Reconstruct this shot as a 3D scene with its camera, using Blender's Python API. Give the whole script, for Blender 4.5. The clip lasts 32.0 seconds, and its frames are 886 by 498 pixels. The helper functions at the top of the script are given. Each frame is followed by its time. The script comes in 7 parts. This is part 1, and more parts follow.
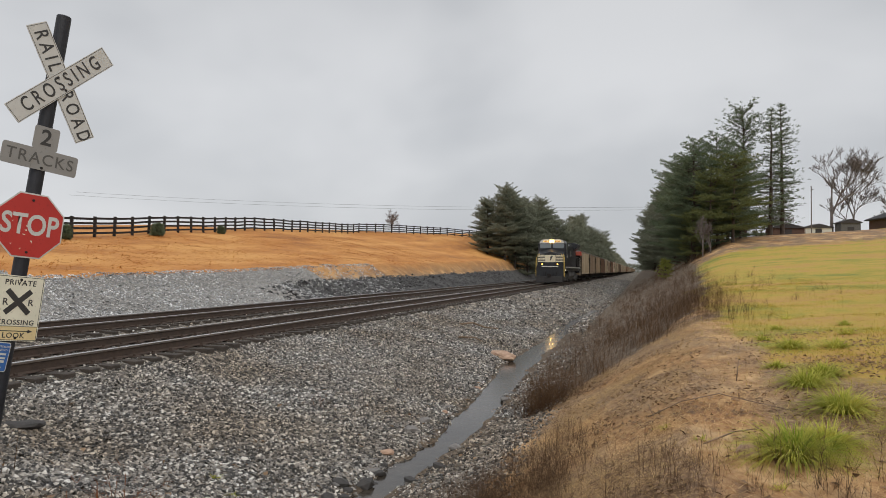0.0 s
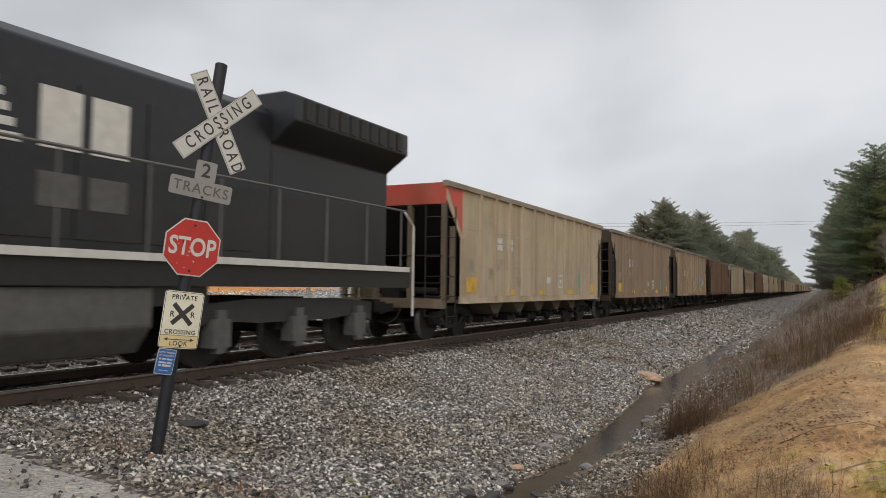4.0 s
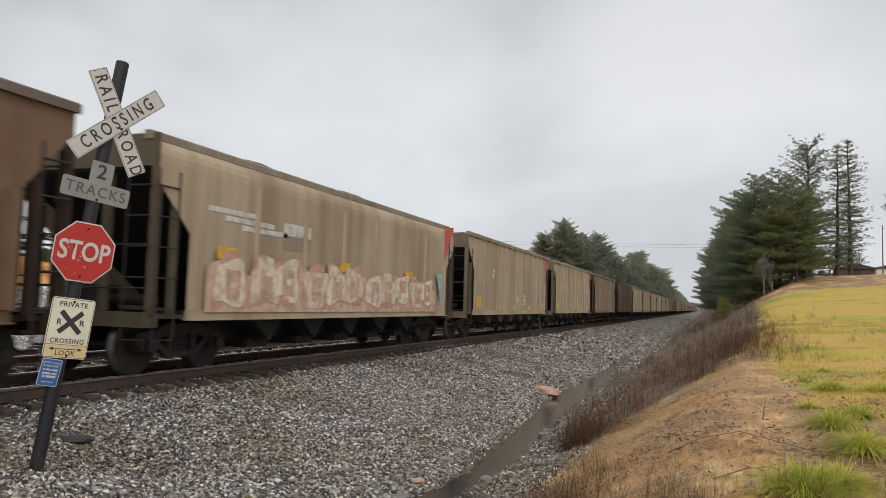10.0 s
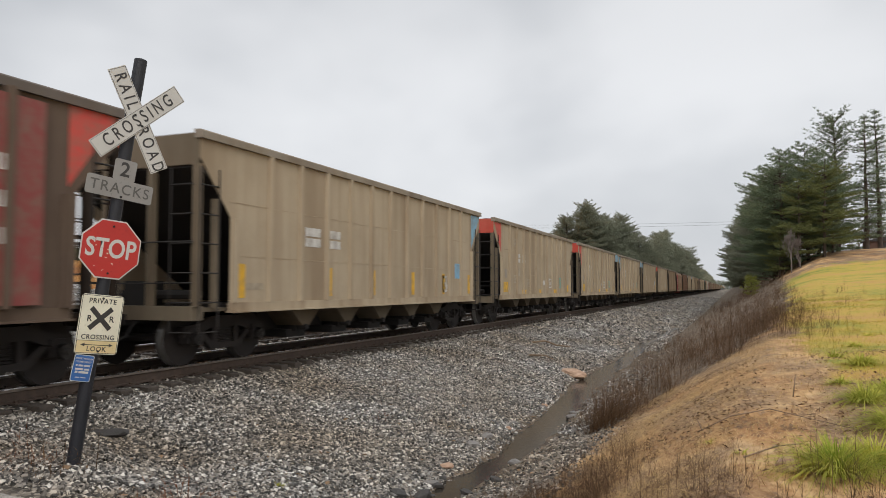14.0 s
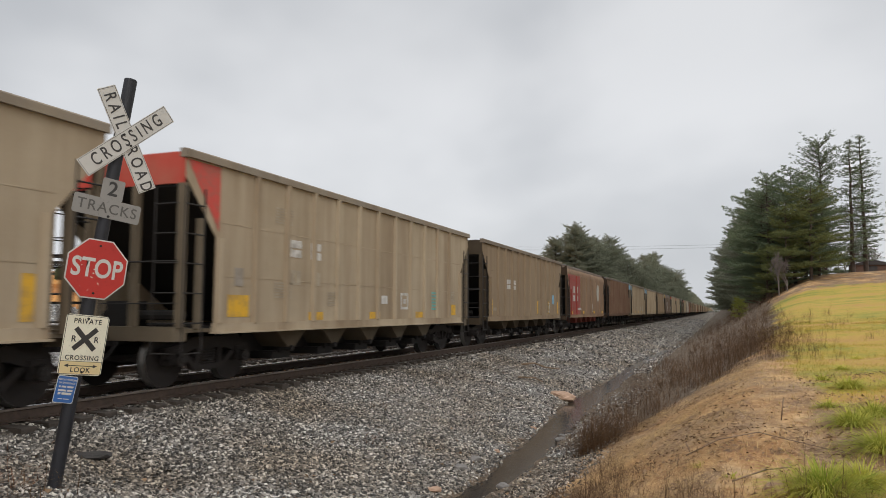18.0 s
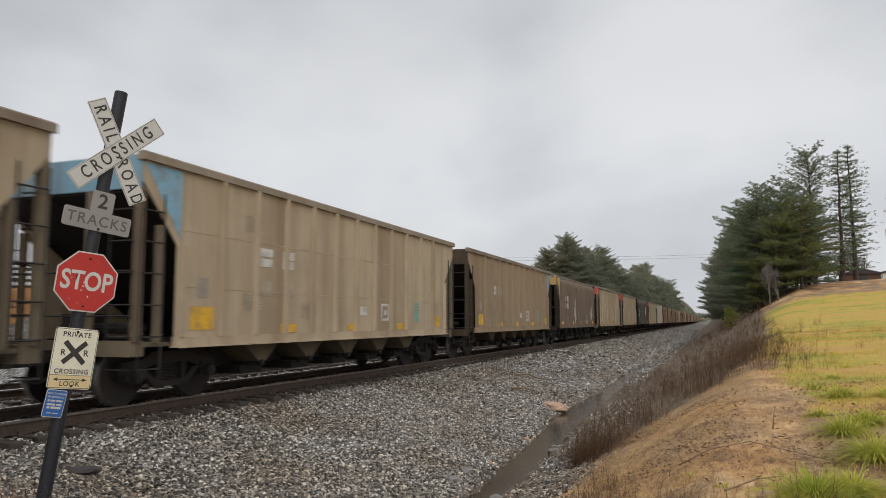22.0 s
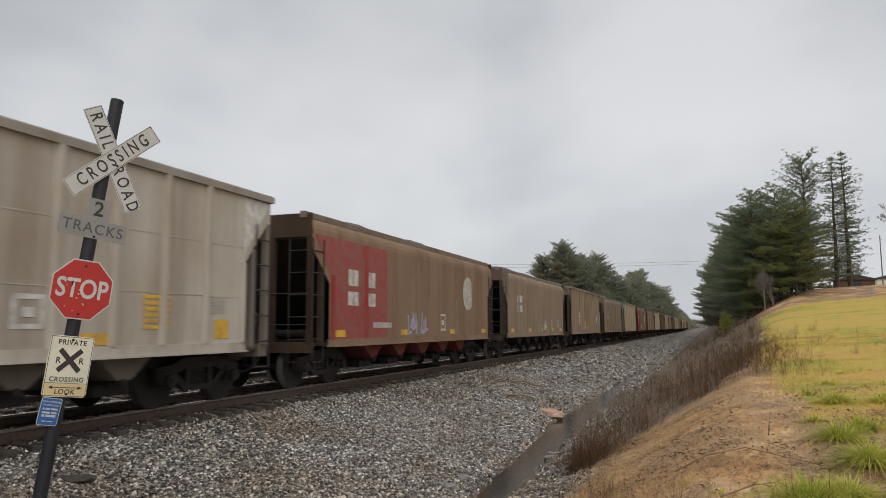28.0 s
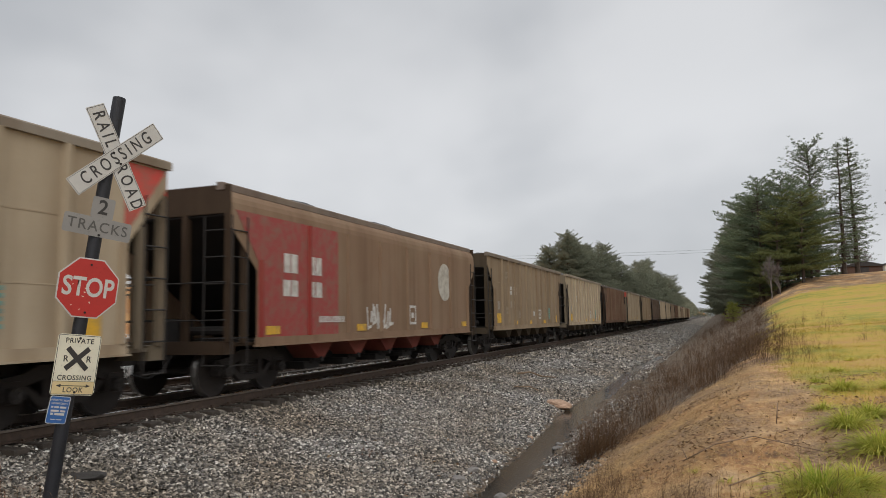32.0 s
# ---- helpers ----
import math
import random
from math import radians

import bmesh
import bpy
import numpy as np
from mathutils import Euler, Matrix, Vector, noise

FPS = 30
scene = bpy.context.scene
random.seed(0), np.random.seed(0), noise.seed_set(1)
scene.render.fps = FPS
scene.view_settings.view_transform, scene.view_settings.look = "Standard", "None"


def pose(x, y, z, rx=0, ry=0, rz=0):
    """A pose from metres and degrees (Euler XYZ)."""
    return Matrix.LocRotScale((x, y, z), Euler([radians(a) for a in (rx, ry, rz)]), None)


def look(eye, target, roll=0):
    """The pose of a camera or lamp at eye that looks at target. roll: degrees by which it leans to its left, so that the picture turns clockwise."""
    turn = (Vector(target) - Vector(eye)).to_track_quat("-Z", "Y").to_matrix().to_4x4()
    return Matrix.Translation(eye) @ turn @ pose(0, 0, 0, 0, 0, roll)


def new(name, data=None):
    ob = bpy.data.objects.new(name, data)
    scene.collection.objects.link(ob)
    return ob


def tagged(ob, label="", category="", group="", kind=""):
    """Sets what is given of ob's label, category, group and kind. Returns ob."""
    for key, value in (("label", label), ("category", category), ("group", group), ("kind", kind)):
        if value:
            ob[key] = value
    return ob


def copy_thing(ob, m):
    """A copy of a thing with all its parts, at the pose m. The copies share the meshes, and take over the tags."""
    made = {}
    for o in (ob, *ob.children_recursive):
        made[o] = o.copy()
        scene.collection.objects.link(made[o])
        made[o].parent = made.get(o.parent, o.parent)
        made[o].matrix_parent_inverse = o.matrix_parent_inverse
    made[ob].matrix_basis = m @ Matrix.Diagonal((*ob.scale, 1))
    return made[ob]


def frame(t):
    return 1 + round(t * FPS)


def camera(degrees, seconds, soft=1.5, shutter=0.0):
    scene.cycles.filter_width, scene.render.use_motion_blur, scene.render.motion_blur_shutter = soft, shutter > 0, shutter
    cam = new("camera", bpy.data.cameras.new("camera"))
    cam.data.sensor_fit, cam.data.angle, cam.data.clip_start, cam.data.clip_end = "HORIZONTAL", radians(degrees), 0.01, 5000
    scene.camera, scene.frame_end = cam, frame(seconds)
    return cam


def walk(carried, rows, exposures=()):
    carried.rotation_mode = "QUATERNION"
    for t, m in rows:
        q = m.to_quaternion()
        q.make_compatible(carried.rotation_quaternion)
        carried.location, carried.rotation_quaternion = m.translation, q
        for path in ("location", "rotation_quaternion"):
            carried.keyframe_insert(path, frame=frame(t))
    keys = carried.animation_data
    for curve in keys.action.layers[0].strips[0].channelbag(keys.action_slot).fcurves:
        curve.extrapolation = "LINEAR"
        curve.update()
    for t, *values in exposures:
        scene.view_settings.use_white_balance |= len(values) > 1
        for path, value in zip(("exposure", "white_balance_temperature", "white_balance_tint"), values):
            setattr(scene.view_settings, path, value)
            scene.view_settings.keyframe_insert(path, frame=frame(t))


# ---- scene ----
cam = camera(63.19, 32.0, soft=0.75, shutter=0.16)
PATH = [
    (0.0, pose(9.431, 0.156, 1.384, 91.63, -0.48, 15.37)),
    (0.5, pose(9.519, 0.175, 1.415, 92.11, -1.28, 17.03)),
    (1.0, pose(9.589, 0.047, 1.416, 91.80, -1.88, 19.01)),
    (1.5, pose(9.679, 0.028, 1.425, 91.10, -1.95, 20.98)),
    (2.0, pose(9.788, 0.080, 1.421, 90.81, -1.45, 23.01)),
    (2.5, pose(9.820, 0.073, 1.426, 90.93, -0.89, 24.92)),
    (4.5, pose(9.848, 0.023, 1.373, 93.32, -0.78, 27.66)),
    (5.0, pose(9.829, 0.006, 1.371, 93.43, -0.89, 26.90)),
    (5.5, pose(9.829, 0.012, 1.373, 93.69, -0.66, 25.86)),
    (6.0, pose(9.829, 0.001, 1.380, 94.10, -0.25, 25.40)),
    (6.5, pose(9.828, -0.016, 1.382, 94.79, -0.00, 25.05)),
    (7.0, pose(9.826, -0.017, 1.369, 94.89, -0.13, 24.43)),
    (7.5, pose(9.832, -0.020, 1.364, 95.36, -0.58, 23.26)),
    (8.0, pose(9.826, -0.022, 1.367, 95.62, -1.17, 22.07)),
    (8.5, pose(9.825, -0.021, 1.359, 95.64, -1.75, 20.89)),
    (9.0, pose(9.828, -0.011, 1.358, 95.31, -2.02, 20.12)),
    (9.5, pose(9.824, -0.007, 1.357, 94.79, -2.03, 19.82)),
    (10.0, pose(9.834, -0.001, 1.358, 94.27, -1.68, 19.90)),
    (10.5, pose(9.828, 0.000, 1.358, 93.89, -1.17, 20.05)),
    (11.0, pose(9.828, -0.002, 1.362, 93.57, -0.60, 20.32)),
    (11.5, pose(9.831, -0.002, 1.359, 93.32, 0.01, 20.80)),
    (12.0, pose(9.834, 0.005, 1.355, 93.00, 0.52, 21.23)),
    (12.5, pose(9.833, 0.007, 1.352, 92.72, 0.83, 21.64)),
    (13.0, pose(9.830, 0.008, 1.354, 92.65, 0.73, 21.85)),
    (13.5, pose(9.835, 0.007, 1.355, 92.84, 0.45, 21.90)),
    (14.0, pose(9.837, 0.004, 1.357, 93.14, 0.04, 21.78)),
    (14.5, pose(9.834, 0.004, 1.355, 93.39, -0.33, 21.58)),
    (16.5, pose(9.846, 0.002, 1.357, 94.41, -0.48, 21.06)),
    (17.0, pose(9.847, 0.002, 1.357, 94.66, -0.39, 21.02)),
    (17.5, pose(9.841, 0.011, 1.356, 94.78, -0.30, 20.97)),
    (18.0, pose(9.842, 0.011, 1.358, 94.84, -0.20, 20.93)),
    (18.5, pose(9.841, 0.014, 1.357, 94.90, -0.10, 20.93)),
    (19.0, pose(9.844, 0.006, 1.356, 95.00, 0.03, 20.89)),
    (19.5, pose(9.850, 0.002, 1.354, 95.11, 0.08, 20.84)),
    (20.0, pose(9.848, 0.008, 1.351, 95.17, 0.14, 20.77)),
    (20.5, pose(9.848, 0.005, 1.352, 95.24, 0.11, 20.62)),
    (21.0, pose(9.854, 0.005, 1.354, 95.42, 0.14, 20.49)),
    (21.5, pose(9.853, 0.006, 1.358, 95.60, 0.16, 20.39)),
    (22.0, pose(9.853, 0.007, 1.356, 95.73, 0.14, 20.34)),
    (22.5, pose(9.848, 0.009, 1.351, 95.71, 0.07, 20.25)),
    (23.0, pose(9.847, 0.011, 1.353, 95.62, -0.04, 20.15)),
    (23.5, pose(9.850, 0.005, 1.352, 95.64, -0.11, 20.06)),
    (24.0, pose(9.851, 0.003, 1.355, 95.75, -0.11, 20.01)),
    (24.5, pose(9.853, 0.004, 1.356, 95.86, -0.10, 19.95)),
    (25.0, pose(9.852, 0.009, 1.359, 95.89, -0.08, 19.88)),
    (25.5, pose(9.852, 0.002, 1.356, 95.97, -0.02, 19.81)),
    (27.5, pose(9.855, -0.008, 1.358, 96.31, 0.25, 20.00)),
    (28.0, pose(9.854, -0.007, 1.355, 96.28, 0.27, 20.00)),
    (28.5, pose(9.854, 0.003, 1.355, 96.11, 0.36, 19.99)),
    (29.0, pose(9.849, -0.002, 1.354, 96.00, 0.53, 19.95)),
    (29.5, pose(9.851, -0.002, 1.358, 96.02, 0.69, 19.98)),
    (30.0, pose(9.854, -0.005, 1.361, 96.20, 0.87, 20.07)),
    (30.5, pose(9.857, 0.001, 1.362, 96.37, 1.02, 20.18)),
    (31.0, pose(9.859, -0.006, 1.362, 96.40, 1.08, 20.19)),
    (31.5, pose(9.863, -0.006, 1.361, 96.16, 1.08, 20.18)),
    (32.0, pose(9.859, 0.006, 1.361, 95.69, 1.10, 20.52)),
]
walk(cam, PATH, [(0, -0.12), (0.8, -0.26), (1.4, -0.22), (2.2, -0.08), (4.5, 0.05), (6, 0.10), (9, 0.06), (12.5, 0.15), (14.5, 0.14), (17, 0.06), (22, 0.02), (26, -0.06), (32, -0.05)])

# ---- light ----
SUN_EL, SUN_AZ = radians(38), radians(150)
world = bpy.data.worlds.new("overcast_sky")
scene.world = world
world.use_nodes = True
wn, wl = world.node_tree.nodes, world.node_tree.links
wn.clear()


def wnode(kind, **kw):
    n = wn.new(kind)
    for k, v in kw.items():
        n.inputs[k].default_value = v
    return n


w_out = wnode("ShaderNodeOutputWorld")
w_bg = wnode("ShaderNodeBackground")
w_sky = wnode("ShaderNodeTexSky")
w_sky.sky_type, w_sky.sun_disc = "NISHITA", False
w_sky.sun_elevation, w_sky.sun_rotation, w_sky.dust_density = SUN_EL, SUN_AZ, 4.0
w_dim = wnode("ShaderNodeVectorMath")
w_dim.operation = "SCALE"
w_dim.inputs["Scale"].default_value = 0.09
wl.new(w_sky.outputs[0], w_dim.inputs[0])
w_tc = wnode("ShaderNodeTexCoord")
w_map = wnode("ShaderNodeMapping")
w_map.inputs["Scale"].default_value = (1.0, 1.0, 1.7)
w_map.inputs["Rotation"].default_value = (0.0, 0.25, 0.4)
wl.new(w_tc.outputs["Generated"], w_map.inputs[0])
w_n1 = wnode("ShaderNodeTexNoise", Scale=1.9, Detail=4.0, Roughness=0.45, Distortion=0.15)
wl.new(w_map.outputs[0], w_n1.inputs["Vector"])
w_ramp = wnode("ShaderNodeValToRGB")
w_ramp.color_ramp.interpolation = "EASE"
e = w_ramp.color_ramp.elements
e[0].position, e[0].color = 0.30, (0.50, 0.52, 0.55, 1)
e[1].position, e[1].color = 0.72, (0.80, 0.81, 0.83, 1)
wl.new(w_n1.outputs[0], w_ramp.inputs[0])
w_mix = wnode("ShaderNodeMix")
w_mix.data_type = "RGBA"
w_mix.inputs["Factor"].default_value = 0.93
wl.new(w_dim.outputs[0], w_mix.inputs["A"])
wl.new(w_ramp.outputs[0], w_mix.inputs["B"])
w_sep = wnode("ShaderNodeSeparateXYZ")
wl.new(w_tc.outputs["Generated"], w_sep.inputs[0])
w_up = wnode("ShaderNodeFloatCurve")
crv = w_up.mapping.curves[0]
w_up.mapping.clip_max_y = 2.0
crv.points[0].location, crv.points[1].location = (0.0, 1.12), (1.0, 1.75)
for p in ((0.20, 1.02), (0.42, 0.95), (0.62, 1.25)):
    crv.points.new(*p)
w_up.mapping.update()
wl.new(w_sep.outputs["Z"], w_up.inputs["Value"])
w_lift = wnode("ShaderNodeVectorMath")
w_lift.operation = "SCALE"
wl.new(w_mix.outputs["Result"], w_lift.inputs[0])
wl.new(w_up.outputs["Value"], w_lift.inputs["Scale"])
wl.new(w_lift.outputs[0], w_bg.inputs["Color"])
w_bg.inputs["Strength"].default_value = 1.0
wl.new(w_bg.outputs[0], w_out.inputs[0])

sun = new("sun", bpy.data.lights.new("sun", "SUN"))
sun.data.energy, sun.data.angle, sun.data.color = 0.9, radians(40), (1.0, 0.96, 0.9)
sun.matrix_world = look((math.sin(SUN_AZ) * 50, math.cos(SUN_AZ) * 50, 50 * math.tan(SUN_EL)), (0, 0, 0))
scene.view_settings.exposure = 0.0


# ---- materials ----
class Nodes:
    """A short way to write a node material."""

    def __init__(self, name, rough=0.6, metal=0.0, spec=0.5):
        self.mat = bpy.data.materials.new(name)
        self.mat.use_nodes = True
        self.n, self.l = self.mat.node_tree.nodes, self.mat.node_tree.links
        self.b = self.n["Principled BSDF"]
        self.b.inputs["Roughness"].default_value = rough
        self.b.inputs["Metallic"].default_value = metal
        self.b.inputs["Specular IOR Level"].default_value = spec
        self.tc = self.n.new("ShaderNodeTexCoord")

    def put(self, sock, v):
        if isinstance(v, bpy.types.NodeSocket):
            self.l.new(v, sock)
        elif v is not None:
            sock.default_value = v

    def vec(self, scale=(1, 1, 1), spread=0.0):
        m = self.n.new("ShaderNodeMapping")
        m.inputs["Scale"].default_value = scale
        self.l.new(self.tc.outputs["Object"], m.inputs["Vector"])
        if spread:
            info = self.n.new("ShaderNodeObjectInfo")
            self.l.new(self.math("MULTIPLY", info.outputs["Random"], spread), m.inputs["Location"])
        return m.outputs[0]

    def math(self, op, a, b=None, clamp=False):
        m = self.n.new("ShaderNodeMath")
        m.operation, m.use_clamp = op, clamp
        self.put(m.inputs[0], a)
        self.put(m.inputs[1], b)
        return m.outputs[0]

    def noise(self, scale, vec=None, detail=4.0, rough=0.55, dist=0.0):
        t = self.n.new("ShaderNodeTexNoise")
        t.inputs["Scale"].default_value, t.inputs["Detail"].default_value = scale, detail
        t.inputs["Roughness"].default_value, t.inputs["Distortion"].default_value = rough, dist
        self.put(t.inputs["Vector"], vec if vec is not None else self.tc.outputs["Object"])
        return t.outputs[0]

    def voronoi(self, scale, vec=None, feature="F1"):
        t = self.n.new("ShaderNodeTexVoronoi")
        t.feature = feature
        t.inputs["Scale"].default_value = scale
        self.put(t.inputs["Vector"], vec if vec is not None else self.tc.outputs["Object"])
        return t

    def ramp(self, fac, stops):
        r = self.n.new("ShaderNodeValToRGB")
        els = r.color_ramp.elements
        while len(els) < len(stops):
            els.new(0.5)
        for el, (pos, col) in zip(els, stops):
            el.position, el.color = pos, (*col, 1) if len(col) == 3 else col
        self.put(r.inputs[0], fac)
        return r.outputs[0]

    def mix(self, fac, a, b, blend="MIX"):
        m = self.n.new("ShaderNodeMix")
        m.data_type, m.blend_type = "RGBA", blend
        self.put(m.inputs["Factor"], fac)
        for key, v in (("A", a), ("B", b)):
            self.put(m.inputs[key], (*v, 1) if isinstance(v, tuple) and len(v) == 3 else v)
        return m.outputs["Result"]

    def bump(self, height, strength=0.5, dist=0.02):
        b = self.n.new("ShaderNodeBump")
        b.inputs["Strength"].default_value, b.inputs["Distance"].default_value = strength, dist
        self.put(b.inputs["Height"], height)
        self.l.new(b.outputs[0], self.b.inputs["Normal"])

    def done(self, color=None, rough=None):
        if color is not None:
            self.put(self.b.inputs["Base Color"], (*color, 1) if isinstance(color, tuple) and len(color) == 3 else color)
        if rough is not None:
            self.put(self.b.inputs["Roughness"], rough)
        return self.mat


def plain(name, color, rough=0.6, metal=0.0, vary=0.25, scale=6.0, bump=0.15):
    """One colour with stains and grain at two scales."""
    m = Nodes(name, rough, metal)
    v = m.vec((1, 1, 1), 40.0)
    big, fine = m.noise(scale, v), m.noise(scale * 14, v, 3.0)
    k = m.math("ADD", m.math("MULTIPLY", big, 0.65), m.math("MULTIPLY", fine, 0.35))
    lo = tuple(c * (1 - vary) for c in color)
    hi = tuple(min(1, c * (1 + vary)) for c in color)
    c = m.ramp(k, [(0.3, lo), (0.7, hi)])
    m.bump(fine, bump, 0.01)
    return m.done(c, m.math("ADD", m.math("MULTIPLY", big, 0.25), rough - 0.12))


def car_paint():
    """Weathered freight car paint: the object's own colour under dust, rain streaks and rust."""
    m = Nodes("weathered_paint", 0.8, 0.0, 0.15)
    info = m.n.new("ShaderNodeObjectInfo")
    v = m.vec((1, 1, 1), 60.0)
    streak = m.noise(1.0, m.vec((3.2, 3.2, 0.22), 60.0), 3.0, 0.5)
    blotch = m.noise(0.8, v, 5.0)
    grain = m.noise(24.0, v, 3.0)
    bw = m.n.new("ShaderNodeRGBToBW")
    m.l.new(info.outputs["Color"], bw.inputs[0])
    pale = m.math("MULTIPLY", bw.outputs[0], 3.6, True)
    c = m.mix(m.math("MULTIPLY", m.math("MULTIPLY", blotch, 0.30), pale), info.outputs["Color"], (0.26, 0.205, 0.145))
    c = m.mix(m.math("MULTIPLY", m.ramp(streak, [(0.50, (0, 0, 0)), (0.78, (1, 1, 1))]), 0.38), c, m.mix(1.0, c, (0.50, 0.42, 0.35), "MULTIPLY"))
    c = m.mix(m.math("MULTIPLY", m.math("MULTIPLY", m.ramp(blotch, [(0.42, (0, 0, 0)), (0.7, (1, 1, 1))]), 0.36), pale), c, (0.37, 0.295, 0.20))
    rust = m.noise(1.0, m.vec((1.3, 1.3, 0.12), 30.0), 4.0, 0.6)
    c = m.mix(m.math("MULTIPLY", m.ramp(rust, [(0.50, (0, 0, 0)), (0.70, (1, 1, 1))]), m.math("MULTIPLY", pale, 0.30)), c, (0.20, 0.115, 0.065))
    soot = m.noise(1.0, m.vec((0.7, 0.7, 0.04), 90.0), 3.0, 0.6)
    c = m.mix(m.math("MULTIPLY", m.ramp(soot, [(0.48, (0, 0, 0)), (0.68, (1, 1, 1))]), 0.42), c, m.mix(1.0, c, (0.50, 0.42, 0.35), "MULTIPLY"))
    c = m.mix(m.math("MULTIPLY", grain, 0.18), c, m.mix(1.0, c, (0.55, 0.5, 0.45), "MULTIPLY"))
    m.bump(m.math("ADD", grain, m.math("MULTIPLY", streak, 0.3)), 0.12, 0.01)
    return m.done(c, m.math("ADD", m.math("MULTIPLY", blotch, 0.3), 0.65))


def mark_paint():
    """Stencilled paint of the object's own colour, worn and dusty."""
    m = Nodes("stencil_paint", 0.6)
    info = m.n.new("ShaderNodeObjectInfo")
    v = m.vec((1, 1, 1), 60.0)
    wear = m.noise(5.0, v, 6.0, 0.65)
    c = m.mix(m.math("MULTIPLY", m.ramp(wear, [(0.40, (0, 0, 0)), (0.72, (1, 1, 1))]), 0.7), info.outputs["Color"], (0.2, 0.155, 0.11))
    return m.done(c)


PAINT, MARK = car_paint(), mark_paint()
STEEL = plain("dark_grimy_steel", (0.026, 0.022, 0.020), 0.6, 0.2, 0.5)
TRUCK = plain("rusty_truck_casting", (0.022, 0.017, 0.015), 0.78, 0.1, 0.5)
# coal grime, set blacker still for the shade beneath the cars
UNDER = plain("shaded_underframe_grime", (0.014, 0.012, 0.011), 0.85, 0.0, 0.5)
TREAD = plain("polished_wheel_tread", (0.45, 0.44, 0.42), 0.32, 0.9, 0.15)
# rust brown, set darker to include the train's shadow
RAIL_SIDE = plain("rusty_rail", (0.080, 0.054, 0.040), 0.72, 0.1, 0.4, 9.0)
RAIL_TOP = plain("worn_rail_head", (0.52, 0.51, 0.50), 0.24, 0.9, 0.12)
RAIL_EDGE = plain("scuffed_rail_head_side", (0.20, 0.165, 0.14), 0.45, 0.5, 0.3, 9.0)
# ties likewise: weathered oak with the train's shadow in its colour
TIE = plain("weathered_oak_tie", (0.062, 0.049, 0.039), 0.85, 0.0, 0.5, 5.0, 0.5)
COAL = plain("coal", (0.020, 0.019, 0.019), 0.5, 0.0, 0.6, 9.0, 1.0)
BLACK = plain("black_locomotive_paint", (0.016, 0.017, 0.020), 0.38, 0.0, 0.35)
CREAM = plain("cream_striping", (0.74, 0.66, 0.48), 0.5, 0.0, 0.12)
PLOUGH = plain("dusty_plough_steel", (0.040, 0.037, 0.036), 0.6, 0.1, 0.35)
WHITE = plain("white_enamel", (0.62, 0.60, 0.55), 0.5, 0.0, 0.15)
GREYP = plain("grey_dusty_steel", (0.11, 0.105, 0.10), 0.6, 0.1, 0.3)
YELLOW = plain("yellow_handrail_paint", (0.72, 0.50, 0.12), 0.5, 0.0, 0.15)
POSTM = plain("black_painted_timber", (0.014, 0.015, 0.020), 0.55, 0.0, 0.4, 5.0, 0.4)
BARK = plain("pine_bark", (0.075, 0.055, 0.043), 0.9, 0.0, 0.45, 4.0, 0.8)
TWIG = plain("bare_twig_bark", (0.165, 0.138, 0.124), 0.9, 0.0, 0.4, 4.0, 0.5)
FENCEM = plain("black_fence_board", (0.022, 0.019, 0.018), 0.8, 0.0, 0.5, 3.0, 0.4)
DRIFT = plain("driftwood", (0.27, 0.185, 0.12), 0.85, 0.0, 0.35, 5.0, 0.6)


def leaf_mat(name, dark, light, scale=0.6, thin=0.35):
    """Thin dull leaves or stems that let some light through."""
    m = Nodes(name, 0.75, 0.0, 0.08)
    geo = m.n.new("ShaderNodeNewGeometry")
    k = m.math("ADD", m.math("MULTIPLY", m.noise(scale, m.vec((1, 1, 1), 50.0)), 0.72), m.math("MULTIPLY", geo.outputs["Random Per Island"], 0.28))
    c = m.ramp(k, [(0.25, dark), (0.75, light)])
    m.done(c)
    back = m.n.new("ShaderNodeBsdfTranslucent")
    m.put(back.inputs["Color"], c)
    both = m.n.new("ShaderNodeMixShader")
    both.inputs[0].default_value = thin
    m.l.new(m.b.outputs[0], both.inputs[1])
    m.l.new(back.outputs[0], both.inputs[2])
    m.l.new(both.outputs[0], m.n["Material Output"].inputs["Surface"])
    return m.mat


# NEEDLE and WOODS are lifted to take in the haze before the trees
NEEDLE = leaf_mat("pine_needles", (0.125, 0.165, 0.105), (0.230, 0.270, 0.160))
WOODS = leaf_mat("hazy_wood_foliage", (0.185, 0.200, 0.145), (0.290, 0.300, 0.215))
NEEDLE_OLD = leaf_mat("yellowing_pine_needles", (0.120, 0.145, 0.060), (0.230, 0.240, 0.095))
SAPLING = leaf_mat("yellow_green_sapling_needles", (0.15, 0.17, 0.04), (0.30, 0.30, 0.08))
GRASS = leaf_mat("green_grass_blades", (0.21, 0.29, 0.030), (0.74, 0.65, 0.15), 2.0)
LAWN = leaf_mat("yellowing_lawn_blades", (0.24, 0.25, 0.035), (0.62, 0.43, 0.075), 0.35)
STRAW = leaf_mat("straw_grass_blades", (0.30, 0.18, 0.075), (0.88, 0.64, 0.34), 1.6)
SEDGE = leaf_mat("orange_broomsedge", (0.34, 0.115, 0.026), (0.62, 0.26, 0.058), 0.8)
DEAD = leaf_mat("dead_weed_stems", (0.060, 0.036, 0.021), (0.25, 0.150, 0.080), 1.2)



